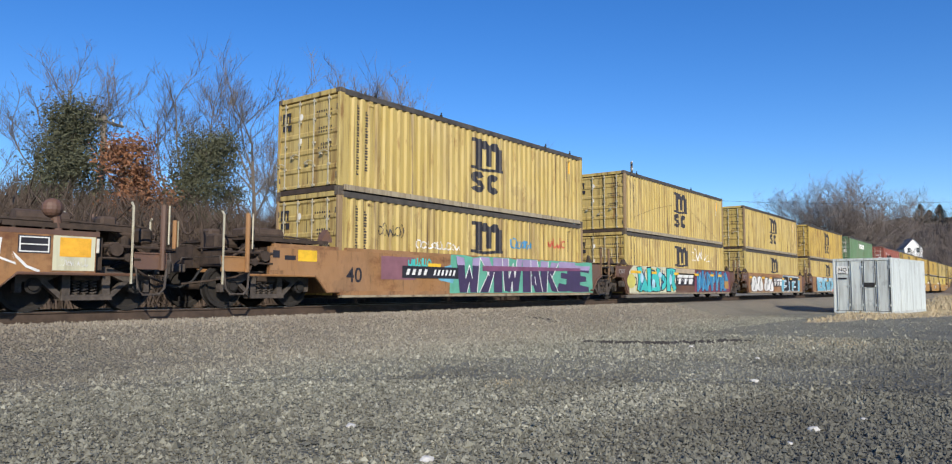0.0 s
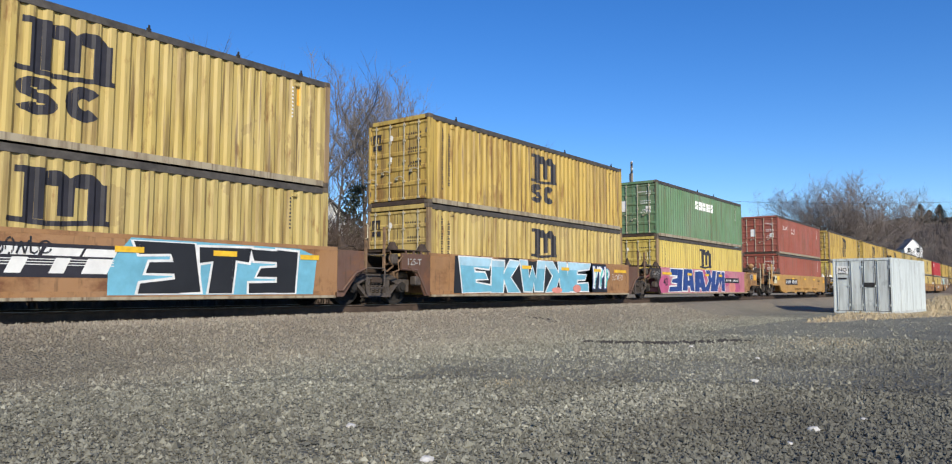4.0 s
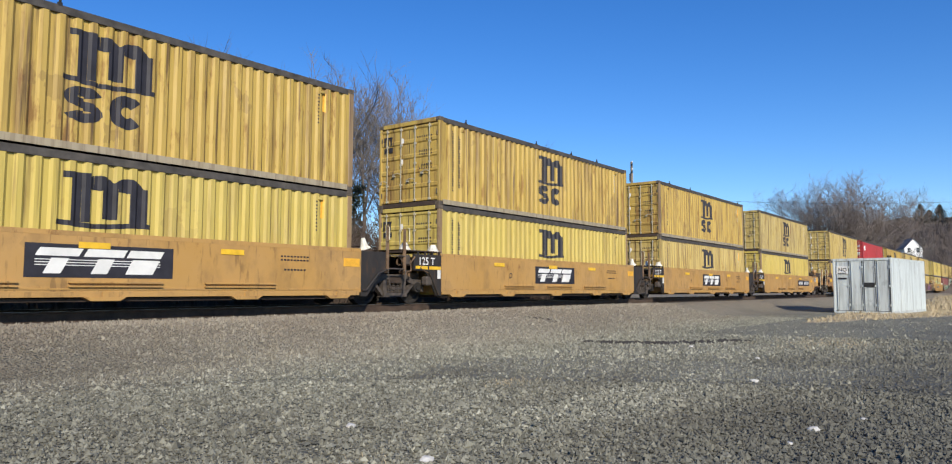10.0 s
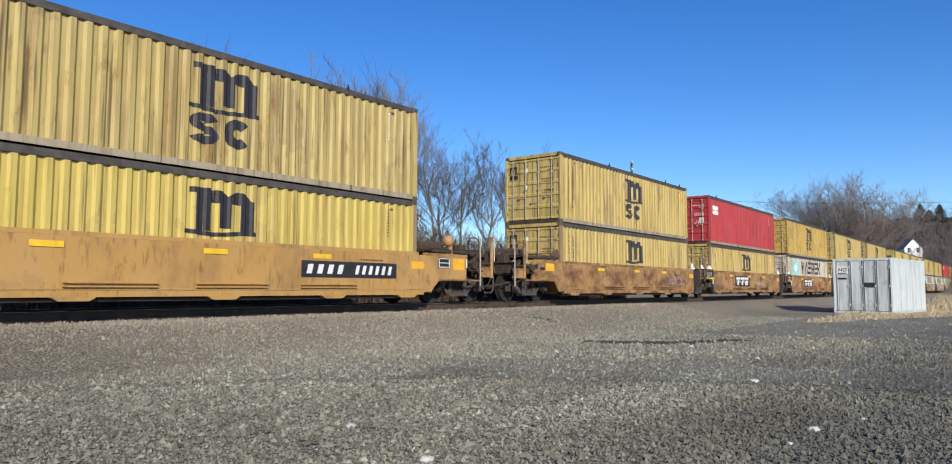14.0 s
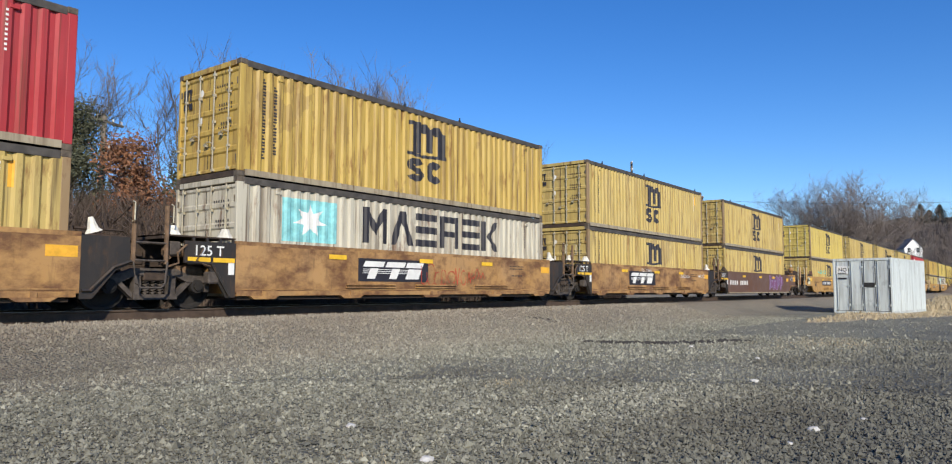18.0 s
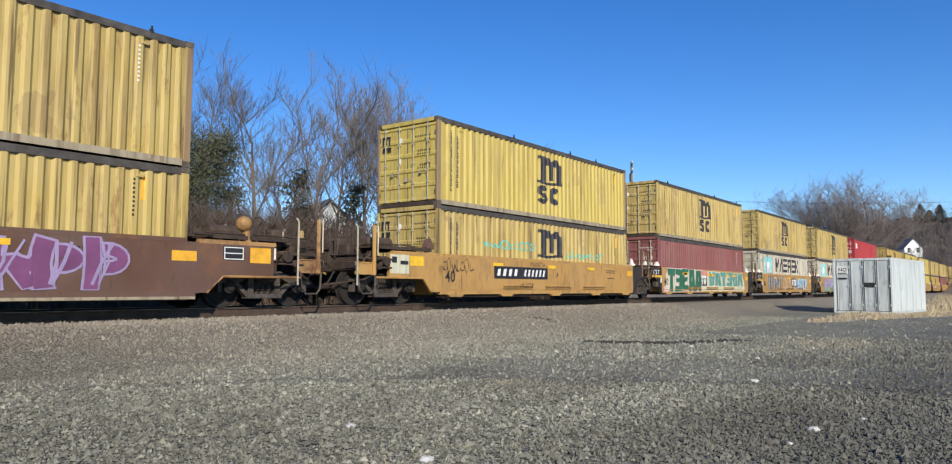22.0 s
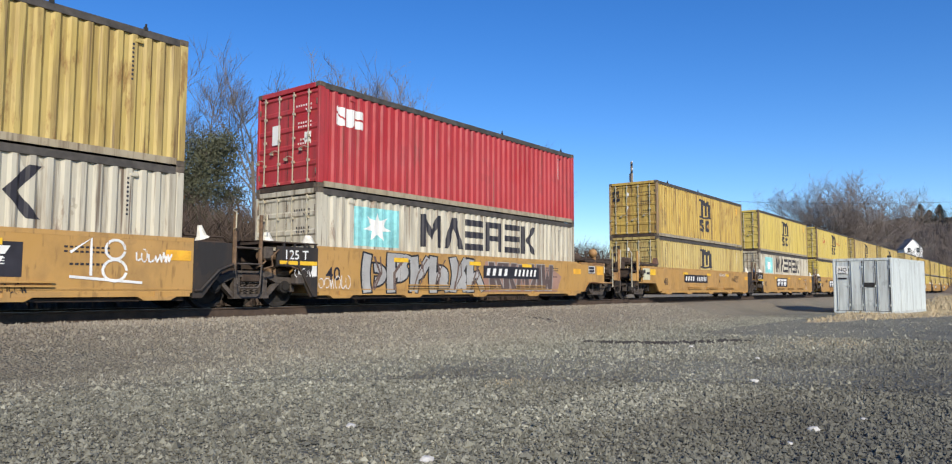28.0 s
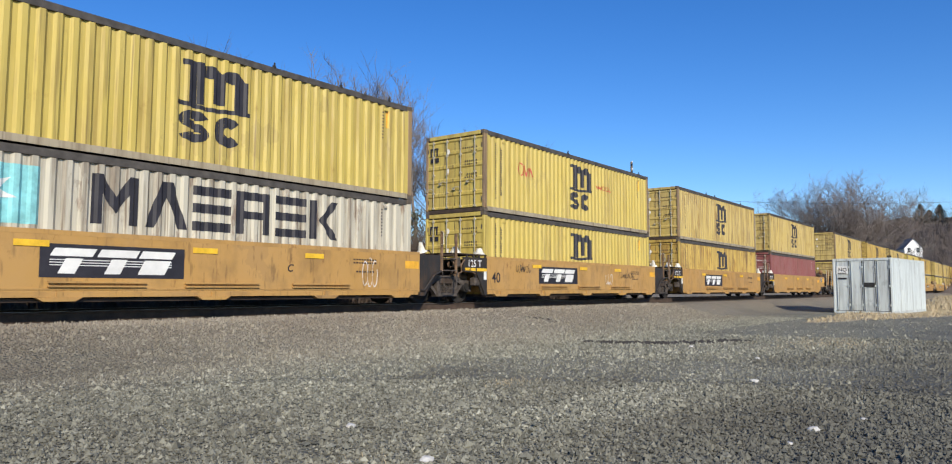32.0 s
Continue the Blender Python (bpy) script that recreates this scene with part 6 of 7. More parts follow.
def storage_shed():
    """A small steel storage container on dry grass, doors towards the lot."""
    m = pose(38.34, -8.30, -0.66, 0, 0, -6.5)
    shed = thing("storage_shed", m, "weathered pale grey steel storage container beside dry grass", "storage container")
    W, L, H = 2.60, 6.06, 2.62
    part("side_wall", bent_sheet(ribs(0.14, L - 0.14, 0.28, 0.0, 0.010), 0.12, H - 0.10, 0.004), SHED_WHITE, shed)
    part("side_wall", boxes((0.14, L - 0.14, W - 0.05, W, 0.12, H - 0.10)), SHED_WHITE, shed)
    part("end_wall", boxes((L - 0.06, L, 0.1, W - 0.1, 0.12, H - 0.1)), SHED_WHITE, shed)
    part("roof", boxes((0.06, L - 0.06, 0.06, W - 0.06, H - 0.06, H - 0.02)), SHED_WHITE, shed)
    for x in (0, L - 0.15):
        for y in (0, W - 0.10):
            part("corner_post", boxes((x, x + 0.15, y, y + 0.10, 0, H), chamfer=0.015), SHED_WHITE, shed)
    for y in (0.0, W - 0.06):
        part("top_rail", boxes((0.15, L - 0.15, y, y + 0.06, H - 0.11, H - 0.005)), SHED_WHITE, shed)
        part("bottom_rail", boxes((0.15, L - 0.15, y, y + 0.06, 0.0, 0.13)), SHED_GREY, shed)
    for z in (0.0, H - 0.11):
        part("door_frame", boxes((0.0, 0.08, 0.10, W - 0.10, z, z + 0.11)), SHED_WHITE, shed)
    for y0, y1, m2 in ((0.11, 0.72, SHED_GREY), (0.735, 1.28, SHED_GREY), (1.295, 1.86, SHED_WHITE), (1.875, W - 0.11, SHED_WHITE)):
        leaf = part("door", boxes((0.03, 0.07, y0, y1, 0.12, H - 0.12), (0.012, 0.031, y0, y0 + 0.05, 0.12, H - 0.12)), m2, shed, "streaked grey door leaf" if m2 is SHED_GREY else "white door leaf")
        part("locking_bar", tube(bmesh.new(), ((0.0, y1 - 0.1, 0.14), (0.0, y1 - 0.1, H - 0.14)), 0.016, 5), SHED_GREY, leaf)
        for z in (0.4, 1.3, 2.2):
            part("hinge", boxes((-0.012, 0.03, y0 - 0.03, y0 + 0.05, z - 0.05, z + 0.05)), SHED_GREY, leaf)
    for y in (0.72, 1.285, 1.865):
        part("door_gap", boxes((0.004, 0.03, y - 0.008, y + 0.018, 0.12, H - 0.12)), GASKET, shed)
    part("corner_seam", boxes((-0.004, 0.004, 0.096, 0.122, 0.06, H - 0.08)), GASKET, shed, "dark seam beside the corner post")
    # thin black strip that draws the shadow line at the doors' foot
    part("sill_seam", boxes((-0.004, 0.0, 0.10, W - 0.10, 0.105, 0.125)), GASKET, shed)
    part("lock_box", boxes((-0.03, 0.02, 0.75, 1.20, 1.26, 1.46), chamfer=0.01), GASKET, shed, "black steel lock cover")
    sign = part("sign_board", boxes((-0.002, 0.012, 1.92, 2.44, 1.88, 2.26)), CHALK, shed, "white notice board")
    me = words("NO", 0.24, "sign_word")
    me.transform(Matrix.Rotation(radians(-90), 4, "Z"))
    part("sign_word", me, INK, sign, "black word NO", pose(-0.006, 2.34, 2.00))
    part("sign_bars", on_board([rect(1.98, 2.36, 1.90 , 1.94)]), INK, sign)
    part("notice", boxes((0.0, 0.012, 1.98, 2.36, 1.62, 1.70)), INK, shed)
    part("patch_repair", boxes((0.0, 0.03, 1.32, 1.72, 0.14, 0.42)), SHED_GREY, shed)
    for y in (0.06, 0.16):
        part("lifting_lug", tube(bmesh.new(), ((0.05, y, H), (0.05, y, H + 0.10)), 0.04, 6), GASKET, shed)


def on_board(polys):
    me = painted(polys, step=1)
    for v in me.vertices:
        v.co = Vector((-0.008, v.co.x, v.co.z))
    return me


storage_shed()


def blades(name, label, points, h0, h1, material, seed, lean=0.5, width=0.012):
    """Dry stalks as thin bent blades on given places."""
    rng = np.random.default_rng(seed)
    verts, faces = [], []
    for x, y in points:
        z, h, a = lie(x, y), rng.uniform(h0, h1), rng.uniform(0, 6.283)
        dx, dy, b = math.cos(a) * width, math.sin(a) * width, rng.uniform(0, 6.283)
        lx, ly = math.cos(b) * h * lean * rng.random(), math.sin(b) * h * lean * rng.random()
        k = len(verts)
        verts += [(x - dx, y - dy, z - 0.01), (x + dx, y + dy, z - 0.01), (x + lx * 0.4 + dx * 0.7, y + ly * 0.4 + dy * 0.7, z + h * 0.6), (x + lx * 0.4 - dx * 0.7, y + ly * 0.4 - dy * 0.7, z + h * 0.6), (x + lx, y + ly, z + h)]
        faces += [(k, k + 1, k + 2, k + 3), (k + 3, k + 2, k + 4)]
    me = bpy.data.meshes.new(name)
    me.from_pydata(verts, [], faces)
    whole(name, me, material, label, "grass", kind="stuff")


def straw_edge(x):
    """The near and far edge of the straw strip round the shed."""
    return (-7.5 - 0.29 * (x - 26), -7.3 + 0.06 * (x - 26)) if x < 38 else (-11.0 - 0.02 * (x - 38), -6.5 + 0.12 * (x - 38))


def grass_patches():
    rng = np.random.default_rng(3)
    pts = []
    while len(pts) < 14000:
        x, y = rng.uniform(26, 62), rng.uniform(-12.5, -3.2)
        wave = 0.5 * noise.noise(Vector((x * 0.5, y * 0.5, 2)))
        inside = straw_edge(x)[0] + wave < y < straw_edge(x)[1] + wave
        if inside and not (38.2 < x < 44.4 and -9.3 < y < -5.6) and rng.random() < (0.9 if x > 37 else 0.45):
            pts.append((x, y))
    blades("dry_grass", "short dry straw-coloured grass round the shed", pts, 0.03, 0.13, DRY_GRASS, 5, 1.1, 0.02)
    pts = []
    for _ in range(5000):
        x = rng.uniform(44, 130)
        pts.append((x, -10.3 + rng.normal(0, 0.9) + 0.065 * (x - 44)))
    blades("tall_grass", "taller dry grass and weeds behind the shed", pts, 0.15, 0.5, DRY_GRASS, 6, 0.7, 0.025)
    pts = [(3.52 + rng.normal(0, 0.12), -9.84 + rng.normal(0, 0.12)) for _ in range(14)] + [(7.1 + rng.normal(0, 0.25), -8.45 + rng.normal(0, 0.12)) for _ in range(90)]
    pts += [(16.44 + rng.normal(0, 0.9), -10.06 + rng.normal(0, 0.55)) for _ in range(700)]
    blades("weed_tufts", "a few dry weed stalks among the stones", pts, 0.02, 0.08, DRY_GRASS, 8, 1.8, 0.004)


grass_patches()


def straw_mat():
    """The matted straw that the grass stands in."""
    r, near, far = random.Random(8), [], []
    for k in range(30):
        x = 26.0 + k * 1.2
        near.append((x, straw_edge(x)[0] + r.uniform(-0.25, 0.25)))
        far.append((x, straw_edge(x)[1] + r.uniform(-0.12, 0.12)))
    bm = bmesh.new()
    a = [[bm.verts.new((x0, y0 + (y1 - y0) * t / 5, lie(x0, y0 + (y1 - y0) * t / 5) + 0.008)) for t in range(6)] for (x0, y0), (_, y1) in zip(near, far)]
    for p, q in zip(a, a[1:]):
        for t in range(5):
            bm.faces.new((p[t], q[t], q[t + 1], p[t + 1]))
    whole("straw_mat", bm, DRY_GRASS, "matted dry straw round the storage shed", "grass", kind="structure")


straw_mat()


def litter():
    rng = np.random.default_rng(12)
    def lump(name, label, x, y, s, material, flat=0.5):
        bm = bmesh.new()
        bmesh.ops.create_icosphere(bm, subdivisions=2, radius=s)
        for v in bm.verts:
            v.co = v.co * (1 + 0.35 * noise.noise(v.co * 2.2 / s + Vector((x, y, 0))))
            v.co.z *= flat
        whole(name, bm, material, label, "stone", "larger stones on the lot", place=pose(x, y, lie(x, y) + s * flat * 0.55))
    pale = plain("pale_limestone", (0.55, 0.53, 0.49), 0.8, 0, 0.12)
    for x, y, s in ((4.14, -8.92, 0.045), (3.64, -10.19, 0.05), (6.23, -11.97, 0.05), (9.03, -10.69, 0.05), (7.0, -12.2, 0.03), (5.63, -11.94, 0.03), (12.2, -9.8, 0.04), (14.0, -8.0, 0.05)):
        lump("pale_stone", "pale broken stone lying on grey gravel", x, y, s, pale)
    # ridges of black dirt on the lot
    for name, spots in (("dirt_ridge", [(13.85, -5.81), (14.0, -6.5), (14.28, -7.2), (15.2, -7.7), (16.29, -8.18)]), ("dirt_ridge", [(17.2, -1.7), (17.84, -1.94), (18.2, -2.4)])):
        verts = []
        for (xa, ya), (xb, yb) in zip(spots, spots[1:]):
            for k in range(70 if len(spots) > 3 else 14):
                t = rng.random()
                verts.append((xa + (xb - xa) * t + rng.normal(0, 0.06), ya + (yb - ya) * t + rng.normal(0, 0.14)))
        bm = bmesh.new()
        for x, y in verts:
            s = rng.uniform(0.02, 0.075) * (1 if len(spots) > 3 else 0.5)
            c = Vector((x, y, lie(x, y)))
            ring = [bm.verts.new(c + Vector((s * 1.3 * math.cos(a) * rng.uniform(0.6, 1.2), s * 2.2 * math.sin(a) * rng.uniform(0.6, 1.2), -0.005))) for a in (k * 1.257 for k in range(5))]
            tip = bm.verts.new(c + Vector((0, 0, s * 0.8)))
            for k in range(5):
                bm.faces.new((ring[k], ring[(k + 1) % 5], tip))
        whole(name, bm, DARK_DIRT, "low crumbled ridge of black dirt on the lot", "dirt", kind="stuff")


litter()


# ---- trees ----
def grow_tree(seed, height, spread, limbs, lean, fork, bole, reach, stout):
    """Trunk and crown of a leafless tree as two meshes: limbs that fan upwards, ending in fine sprays of twigs."""
    rnd = random.Random(seed)
    meshes = {0: ([], []), 1: ([], [])}

    def limb(which, pts, r0, r1, sides):
        verts, faces = meshes[which]
        k, n = len(verts), len(pts) - 1
        for i, q in enumerate(pts):
            r = r0 + (r1 - r0) * i / n
            if i == n and r1 <= 0:
                verts.append(tuple(q))
                faces.extend((k + (n - 1) * sides + s, k + (n - 1) * sides + (s + 1) % sides, k + n * sides) for s in range(sides))
                break
            verts.extend((q.x + r * math.cos(6.2832 * s / sides), q.y + r * math.sin(6.2832 * s / sides), q.z) for s in range(sides))
            if i:
                faces.extend((k + (i - 1) * sides + s, k + (i - 1) * sides + (s + 1) % sides, k + i * sides + (s + 1) % sides, k + i * sides + s) for s in range(sides))

    def branch(start, d, length, r, level):
        n = (6, 4, 3, 2, 1)[level]
        pts, q, dd = [start], start.copy(), d.copy()
        for k in range(n):
            wander = (0.07, 0.19, 0.22, 0.22, 0.1)[level]
            dd = (dd + Vector((rnd.gauss(0, wander), rnd.gauss(0, wander), rnd.gauss(0.06, 0.08)))).normalized()
            q = q + dd * length / n
            pts.append(q.copy())
        limb(0 if level == 0 else 1, pts, r, 0.0 if level == 4 else r * (0.35 if level else 0.3), (7, 5, 4, 3, 3)[level])
        if level == 4:
            return
        for k in range((limbs, rnd.randint(6, 8) if stout < 1.05 else 8, rnd.randint(6, 7), rnd.randint(5, 7))[level]):
            t = rnd.uniform(fork if level == 0 else 0.22, 1.0)
            i = min(n - 1, int(t * n))
            at = pts[i].lerp(pts[i + 1], t * n - i)
            side = Vector((rnd.gauss(0, 1), rnd.gauss(0, 1), rnd.gauss(0, 0.25))).normalized()
            nd = (dd * (1 - spread) + side * spread * (1.15 - 0.35 * t) + Vector((0, 0, 0.20))).normalized()
            share = (rnd.uniform(0.80, 1.05) * (1.10 - 0.35 * t) * reach, rnd.uniform(0.36, 0.60), rnd.uniform(0.42, 0.66), rnd.uniform(0.45, 0.75))[level]
            branch(at, nd, length * share, max((0, 0.022, 0.013, 0.0085)[level] * stout, r * rnd.uniform(0.30, 0.42)), level + 1)
    branch(Vector((0, 0, -0.2)), Vector((lean, lean * 0.5, 1)).normalized(), height * bole, height * 0.012, 0)
    out = []
    for which, name in ((0, "trunk"), (1, "crown")):
        me = bpy.data.meshes.new(name)
        me.from_pydata(*[meshes[which][0], [], meshes[which][1]])
        out.append(me)
    return out


TREES = {}


def bare_tree(kind, bearing, far, top, label="tall leafless tree with fine grey-brown twigs", group="bare trees behind the track"):
    if kind not in TREES:
        TREES[kind] = grow_tree(100 + kind, 12.0, (0.50, 0.56, 0.53, 0.52, 0.72, 0.66)[kind], (8, 7, 8, 9, 15, 14)[kind], (0.0, 0.06, -0.04)[kind % 3], (0.45, 0.38, 0.5, 0.42, 0.45, 0.5)[kind], (0.55, 0.6, 0.5, 0.6, 0.42, 0.45)[kind], (0.74, 0.66, 0.78, 0.66, 1.15, 1.0)[kind], 1.0 if kind < 4 else 1.1)
        if kind > 3:
            for v in TREES[kind][1].vertices:
                q = Vector((v.co.x / 6.0, v.co.y / 6.0, (v.co.z - 6.0) / 5.2))
                if q.length > 1:
                    q *= (1 + 0.2 * (q.length - 1)) / q.length
                    v.co = Vector((q.x * 6.0, q.y * 6.0, q.z * 5.2 + 6.0))
    trunk, limbs = TREES[kind]
    x, y = spot(bearing, far)
    base = lie(x, y)
    tallest = max(v.co.z for v in limbs.vertices)
    s = 1.1 * (top - base) / tallest
    m = pose(x, y, base, 0, 0, (kind * 77 + bearing * 31) % 360) @ Matrix.Scale(s, 4)
    tree = thing("bare_tree", m, label, "tree", group)
    part("trunk", trunk, BARK, tree)
    part("crown", limbs, HAZED_TWIG if kind > 3 else TWIG, tree)
    return tree


for i, (bearing, far, top) in enumerate(((22.4, 36, 11.0), (20.4, 39, 10.2), (29.6, 38, 11.8), (24.4, 58, 8.6), (32.2, 56, 9.6), (35.1, 37, 11.9), (39.6, 41, 12.7), (43.6, 46, 14.0), (47.8, 50, 14.8), (41.6, 52, 13.0), (46.0, 56, 15.2), (26.6, 47, 8.8), (49.2, 58, 13.2), (51.4, 60, 13.0), (53.2, 62, 12.4), (54.9, 64, 11.6),
                                         (37.6, 60, 12.2), (45.0, 64, 13.6), (49.6, 66, 13.4), (57.6, 64, 12.2), (58.9, 68, 11.4))):
    bare_tree(i % 4, bearing, far, top)
for bearing, far, top, kind in ((76.7, 124, 13.2, 5), (77.7, 122, 15.2, 4), (78.7, 118, 16.4, 5), (79.9, 122, 16.4, 4), (80.8, 126, 14.6, 5), (78.2, 134, 15.4, 4), (84.3, 200, 13.0, 1)):
    bare_tree(kind, bearing, far, top, "wide leafless tree standing beyond the train", "bare trees beyond the train")


def leafy(name, label, bearing, far, top, wide, material, seed, count, size, bottom=0.12, cone=0.8, category="tree", group=""):
    """An evergreen or leaf-holding tree: trunk, limbs, and a crown of many small leaf clusters in uneven boughs."""
    rnd = random.Random(seed)
    x, y = spot(bearing, far)
    base = lie(x, y)
    h = top - base
    tree = thing(name, pose(x, y, base), label, category, group)
    bm = tube(bmesh.new(), ((0, 0, -0.2), (0.05, 0.02, h * 0.5), (0, 0.05, h * 0.93)), 0.02 * h + 0.02, 7, 0.02)
    boughs = []
    for k in range(46):
        t = bottom + (1 - bottom) * (k + rnd.random()) / 46
        reach = wide * (1 - t * cone) * rnd.uniform(0.45, 1.05)
        a = rnd.uniform(0, 6.283)
        tip = Vector((math.cos(a) * reach, math.sin(a) * reach, h * min(1.0, t + rnd.uniform(-0.02, 0.07))))
        tube(bm, ((0, 0, h * t * 0.93), tip * 0.5 + Vector((0, 0, h * t * 0.47)), tip), 0.035, 4, 0.008)
        boughs.append((Vector((0, 0, h * t)), tip))
    part("trunk", bm, BARK, tree)
    verts, faces = [], []
    for _ in range(count):
        a, b = rnd.choice(boughs)
        q = a.lerp(b, rnd.uniform(0.35, 1.05)) + Vector((rnd.gauss(0, 0.32), rnd.gauss(0, 0.32), rnd.gauss(0, 0.30))) * (wide / 2.6)
        u = Vector((rnd.gauss(0, 1), rnd.gauss(0, 1), rnd.gauss(0, 0.8))).normalized() * size * rnd.uniform(0.6, 1.4)
        w = u.cross(Vector((rnd.gauss(0, 1), rnd.gauss(0, 1), rnd.gauss(0, 1)))).normalized() * size * 0.45
        k = len(verts)
        verts += [q - u, q + w, q + u, q - w * 0.6]
        faces.append((k, k + 1, k + 2, k + 3))
    me = bpy.data.meshes.new("crown")
    me.from_pydata([tuple(v) for v in verts], [], faces)
    part("crown", me, material, tree)
    return tree


leafy("evergreen_tree", "dark green shaggy evergreen behind the train", 22.9, 33, 7.5, 3.3, NEEDLE, 1, 30000, 0.075, 0.08, 0.86)
leafy("evergreen_tree", "low spreading dark evergreen at the wood's edge", 20.6, 31, 3.9, 2.4, NEEDLE, 2, 9000, 0.08, 0.06, 0.7)
leafy("evergreen_tree", "broad dark green evergreen behind the train", 31.8, 34, 7.0, 3.1, NEEDLE, 3, 32000, 0.075, 0.05, 0.52)
leafy("evergreen_tree", "slender evergreen between bare trees", 38.4, 42, 6.9, 1.9, NEEDLE, 4, 3000, 0.13, 0.1, 0.6)
leafy("evergreen_tree", "small dark evergreen near the white house", 42.8, 46, 6.9, 1.6, NEEDLE, 5, 2600, 0.13, 0.1, 0.7)
leafy("evergreen_tree", "dull green evergreen shrub beyond the track", 46.5, 44, 4.9, 2.6, NEEDLE, 6, 3000, 0.13, 0.05, 0.5)
leafy("oak_tree", "young oak holding russet brown leaves", 26.5, 31, 6.0, 2.2, OAK_LEAF, 7, 10000, 0.095, 0.12, 0.62)
leafy("oak_tree", "small oak with clinging russet leaves", 28.2, 32, 4.2, 1.5, OAK_LEAF, 8, 4200, 0.085, 0.1, 0.4)


def thicket(name, label, places, h0, h1, material, seed, stems=5):
    """Brushwood: bunches of thin forked stems in one mesh."""
    rng = np.random.default_rng(seed)
    verts, faces = [], []
    for x, y, base in places:
        for _ in range(stems):
            a, h, r = rng.uniform(0, 6.283), rng.uniform(h0, h1), rng.uniform(0.012, 0.03) * (h1 / 3)
            top = np.array((x + math.cos(a) * h * 0.6 * rng.random(), y + math.sin(a) * h * 0.6 * rng.random(), base + h))
            foot = np.array((x + rng.normal(0, 0.15), y + rng.normal(0, 0.15), base - 0.1))
            for p0, p1, rr in [(foot, top, r)] + [(foot + (top - foot) * t, foot + (top - foot) * t + np.array((rng.normal(0, 0.2), rng.normal(0, 0.2), 0.28)) * h * 0.6, r * 0.6) for t in rng.uniform(0.2, 0.85, 5)]:
                k = len(verts)
                verts += [(p0[0] - rr, p0[1], p0[2]), (p0[0] + rr, p0[1], p0[2]), (p0[0], p0[1] + rr, p0[2]), tuple(p1)]
                faces += [(k, k + 1, k + 3), (k + 1, k + 2, k + 3), (k + 2, k, k + 3)]
    me = bpy.data.meshes.new(name)
    me.from_pydata(verts, [], faces)
    whole(name, me, material, label, "brush", kind="stuff")


rng = np.random.default_rng(22)
spots = []
for _ in range(2600):
    b, f = rng.uniform(10, 64), rng.uniform(0, 1)
    near = 10.0 / max(0.25, math.cos(radians(b))) + 13.4 / max(0.25, math.cos(radians(b))) * 0.9
    x, y = spot(b, near + 22 * f)
    spots.append((x, y, lie(x, y)))
for _ in range(1500):
    x, y = spot(rng.uniform(12, 40), rng.uniform(27, 44))
    spots.append((x, y, lie(x, y)))
thicket("brushwood", "tangle of brown leafless brush along the track", spots, 0.9, 4.6, BRUSH, 31, 6)


# ---- poles, wires, houses, hill ----
def utility_pole(bearing, far, top, arms, label):
    x, y = spot(bearing, far)
    base = lie(x, y)
    pole = thing("utility_pole", pose(x, y, base, 0, 0, 25), label, "utility pole", "poles behind the track")
    part("post", tube(bmesh.new(), ((0, 0, -0.3), (0, 0, (top - base) * 0.5), (0.03, 0, top - base)), 0.17, 9, 0.11), POLE_WOOD, pole)
    for k in range(arms):
        z = top - base - 0.35 - 0.75 * k
        arm = part("crossarm", boxes((-1.15, 1.15, -0.12, -0.02, z, z + 0.11)), POLE_WOOD, pole)
        for a in (-1.05, -0.5, 0.5, 1.05):
            part("insulator", tube(bmesh.new(), ((a, -0.07, z + 0.11), (a, -0.07, z + 0.22), (a, -0.07, z + 0.26)), 0.05, 6, 0.03), GUIDE_WHITE, arm)
    part("transformer", disc(bmesh.new(), (0.32, 0.05, top - base - 1.6), 0.22, 0.4, 12, "z"), SHED_GREY, pole)


utility_pole(24.8, 36, 8.2, 1, "grey wooden utility pole among the trees")
utility_pole(64.75, 75, 13.5, 2, "wooden utility pole with two crossarms")
utility_pole(70.0, 112, 14.3, 1, "wooden utility pole beyond the train")
utility_pole(90.0, 112, 12.0, 1, "wooden utility pole beyond the shed")
for _ in range(1):
    a, b = spot(70.0, 112), spot(90.0, 112)
    bm = tube(bmesh.new(), [(a[0] + (b[0] - a[0]) * t, a[1] + (b[1] - a[1]) * t, 13.75 - 2.0 * t - 0.6 * (1 - (2 * t - 1) ** 2)) for t in (k / 14 for k in range(15))], 0.022, 4)
    whole("overhead_wire", bm, GASKET, "thin black overhead wire against the sky", "wire", "overhead wires")


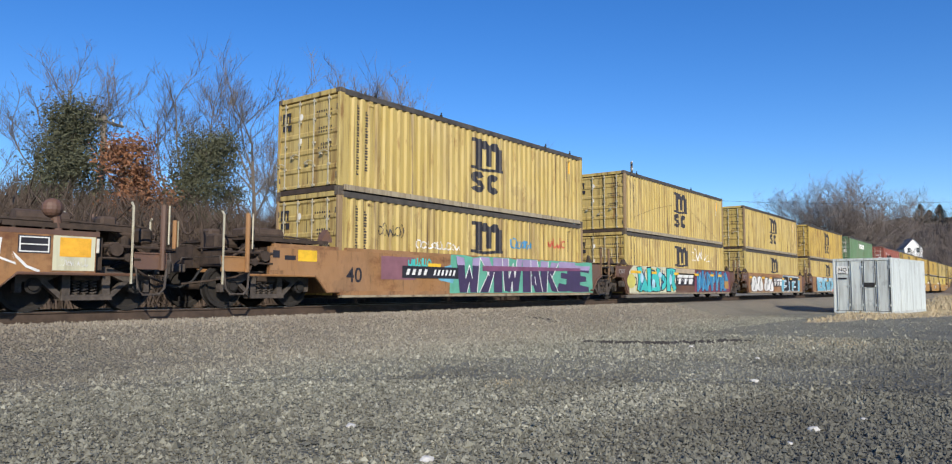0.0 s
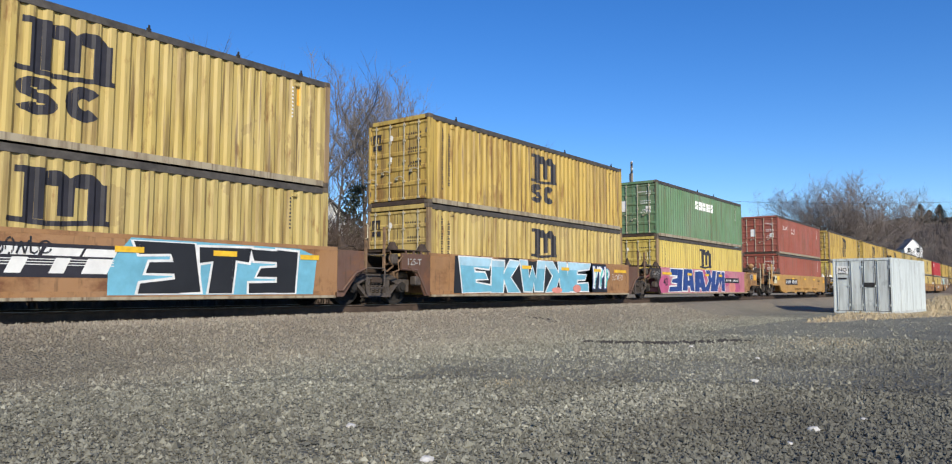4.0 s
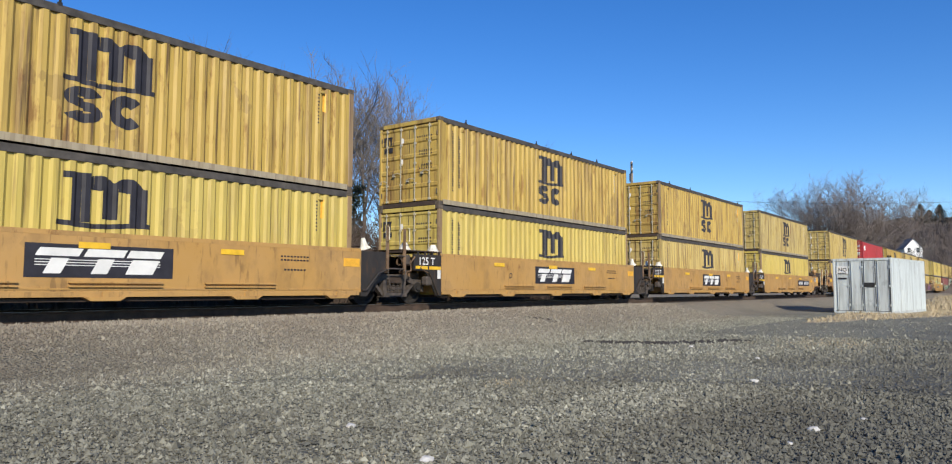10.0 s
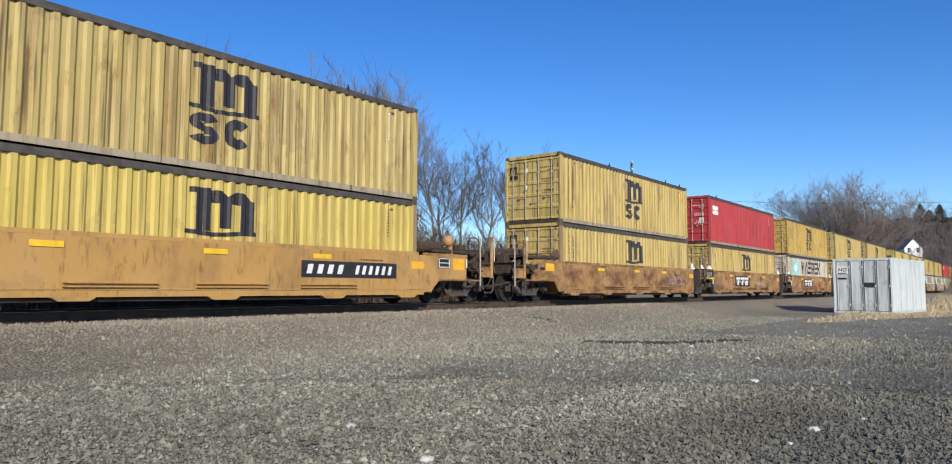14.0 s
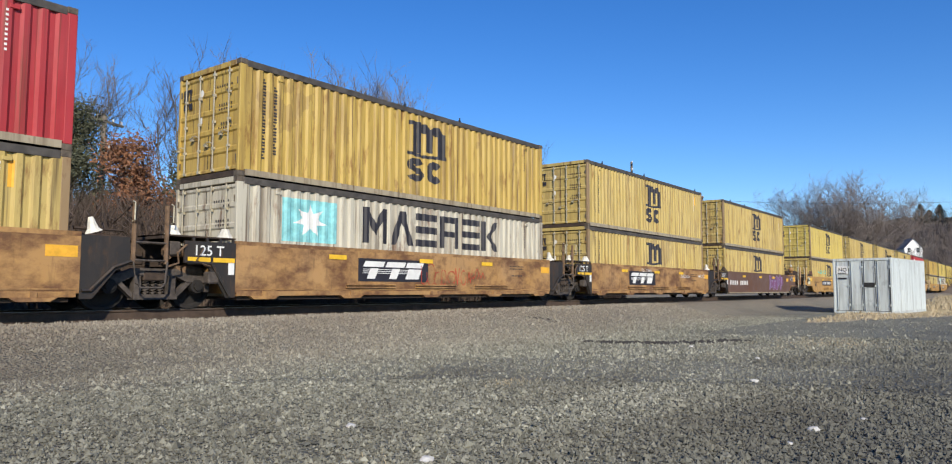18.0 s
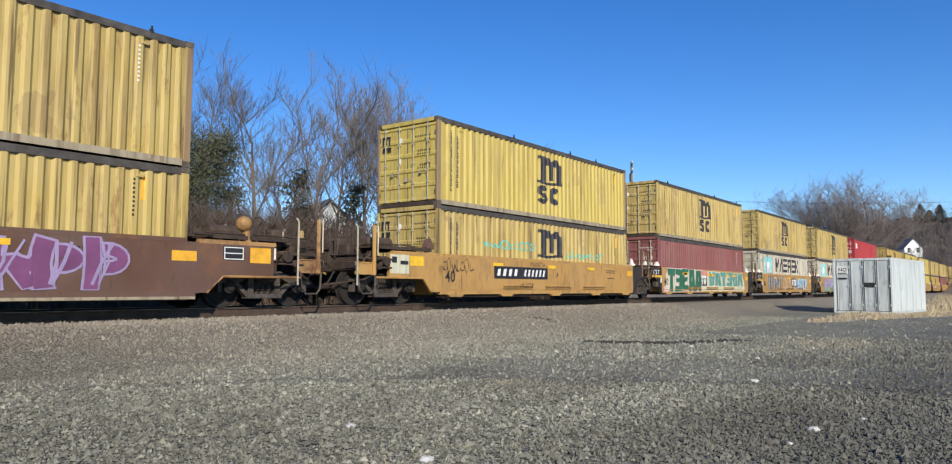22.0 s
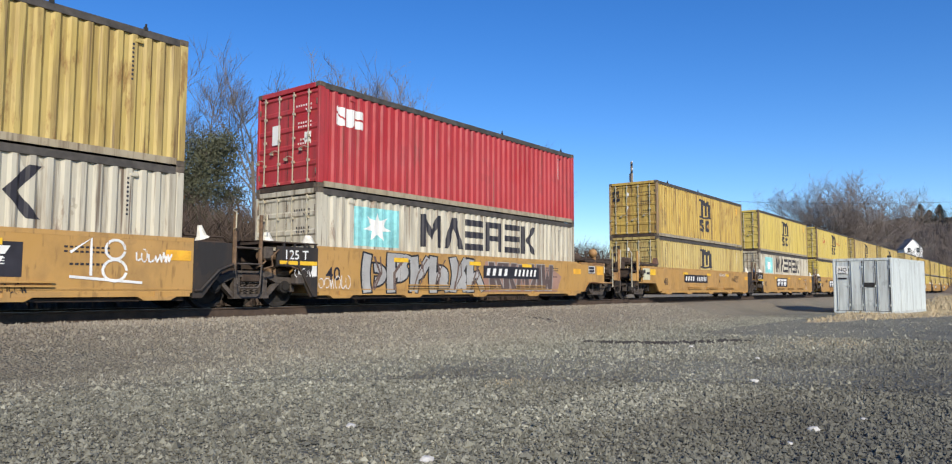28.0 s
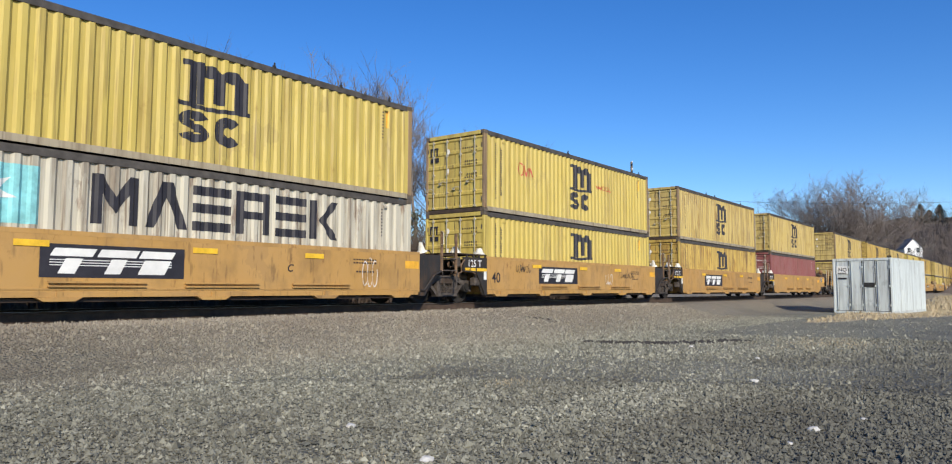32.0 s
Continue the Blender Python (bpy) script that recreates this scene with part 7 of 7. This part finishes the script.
def house(bearing, far, base, w, d, eaves, ridge, turn, label, windows=2):
    x, y = spot(bearing, far)
    home = thing("house", pose(x, y, base, 0, 0, turn), label, "house", "houses beyond the track")
    bm = bmesh.new()
    prism(bm, [(-w / 2, 0), (w / 2, 0), (w / 2, eaves), (0, ridge), (-w / 2, eaves)], 0, d)
    part("wall", bm, HOUSE_WHITE, home, "white clapboard wall")
    for s in (-1, 1):
        bm = prism(bmesh.new(), [(s * (w / 2 + 0.35), eaves - 0.30), (0, ridge + 0.02), (0, ridge + 0.16), (s * (w / 2 + 0.35), eaves - 0.14)], -0.3, d + 0.3)
        part("roof", bm, HOUSE_ROOF, home)
    for k in range(windows):
        for z in (1.0, eaves - 1.2):
            if z < 0.9:
                continue
            a = -w / 4 + k * w / 2 / max(1, windows - 1)
            win = part("window", boxes((a - 0.45, a + 0.45, -0.05, 0.0, z, z + 1.35)), HOUSE_WHITE, home)
            part("pane", boxes((a - 0.36, a + 0.36, -0.065, -0.05, z + 0.08, z + 0.63), (a - 0.36, a + 0.36, -0.065, -0.05, z + 0.70, z + 1.26)), GLASS_DARK, win)


house(40.9, 53, 0.2, 5.6, 8, 4.0, 6.6, -25, "white gabled clapboard house among bare trees")
house(83.75, 214, 6.4, 4.2, 4.2, 4.6, 7.0, -62, "white gabled house below the wooded hill")
house(85.45, 232, 5.2, 2.6, 3.0, 4.4, 5.6, -50, "pale house half hidden by woods", 1)


def hill():
    """A wooded ridge beyond the line."""
    ridge = ((66, 6.0), (72, 9.5), (75.6, 16.0), (78, 19.3), (80, 21.6), (83, 24.0), (86, 23.6), (90, 25), (96, 26), (110, 22))
    bs, hs = [r[0] for r in ridge], [r[1] for r in ridge]
    bm_verts, faces, nb = [], [], 90
    rows = ((150, 0.0), (185, 0.10), (220, 0.32), (250, 0.80), (270, 1.0), (330, 0.9), (420, 0.5))
    for b in np.linspace(62, 115, nb):
        h = np.interp(b, bs, hs)
        for far, t in rows:
            x, y = spot(b, far)
            bm_verts.append((x, y, -1.0 + (h + 0.5) * t + 0.8 * noise.noise(Vector((x * 0.03, y * 0.03, 1)))))
    n = len(rows)
    faces = [(i * n + j, (i + 1) * n + j, (i + 1) * n + j + 1, i * n + j + 1) for i in range(nb - 1) for j in range(n - 1)]
    me = bpy.data.meshes.new("hill")
    me.from_pydata(bm_verts, [], faces)
    whole("hill", me, HILL_WOOD, "low brown wooded hill beyond the railway", "hill", kind="structure")
    r = np.random.default_rng(4)
    places = []
    for _ in range(2600):
        b, t = r.uniform(66, 100), r.uniform(0.05, 1.0)
        far = np.interp(t, [q[1] for q in rows[:5]], [q[0] for q in rows[:5]])
        x, y = spot(b, far)
        places.append((x, y, -1.0 + (np.interp(b, bs, hs) + 0.5) * t))
    thicket("hill_woods", "bare grey-brown woods covering the hill", places, 2.5, 6.5, HILL_WOOD, 9, 4)


hill()
for bearing, far, base, top in ((84.25, 262, 16, 27.0), (84.75, 262, 16, 25.0), (85.35, 262, 16, 26.6)):
    x, y = spot(bearing, far)
    fir = thing("fir_tree", pose(x, y, base), "dark distant fir standing on the hill crest", "tree", "firs on the hill")
    part("trunk", tube(bmesh.new(), ((0, 0, 0), (0, 0, (top - base) * 0.9)), 0.25, 6, 0.05), BARK, fir)
    r = random.Random(int(bearing * 10))
    verts, faces = [], []
    for _ in range(1300):
        t = r.random() ** 0.8
        rad, a = 4.2 * (1 - t ** 1.6) * r.uniform(0.3, 1.0) + 0.1, r.uniform(0, 6.283)
        q = Vector((rad * math.cos(a), rad * math.sin(a), (top - base) * (0.15 + 0.85 * t)))
        u = Vector((math.cos(a), math.sin(a), -0.3)) * 0.5
        w = Vector((-math.sin(a), math.cos(a), 0)) * 0.2
        k = len(verts)
        verts += [tuple(q - u), tuple(q + w), tuple(q + u), tuple(q - w)]
        faces.append((k, k + 1, k + 2, k + 3))
    me = bpy.data.meshes.new("crown")
    me.from_pydata(verts, [], faces)
    part("crown", me, FAR_FIR, fir)


# ---- the train rolls past at an even pace; its wheels turn ----
def motions():
    for ob in MOVING:
        m = ob.matrix_basis.copy()
        walk(ob, [(t, Matrix.Translation((-SPEED * t, 0, 0)) @ m) for t in (0.0, 8.0, 16.0, 24.0, SECONDS)])
    for axle, a in WHEELSETS[:60] + WHEELSETS[-2:]:
        walk(axle, [(k / 20, pose(a, 0, WHEEL_R) @ Matrix.Rotation(-SPEED * k / 20 / WHEEL_R, 4, "Y")) for k in range(641)])


motions()
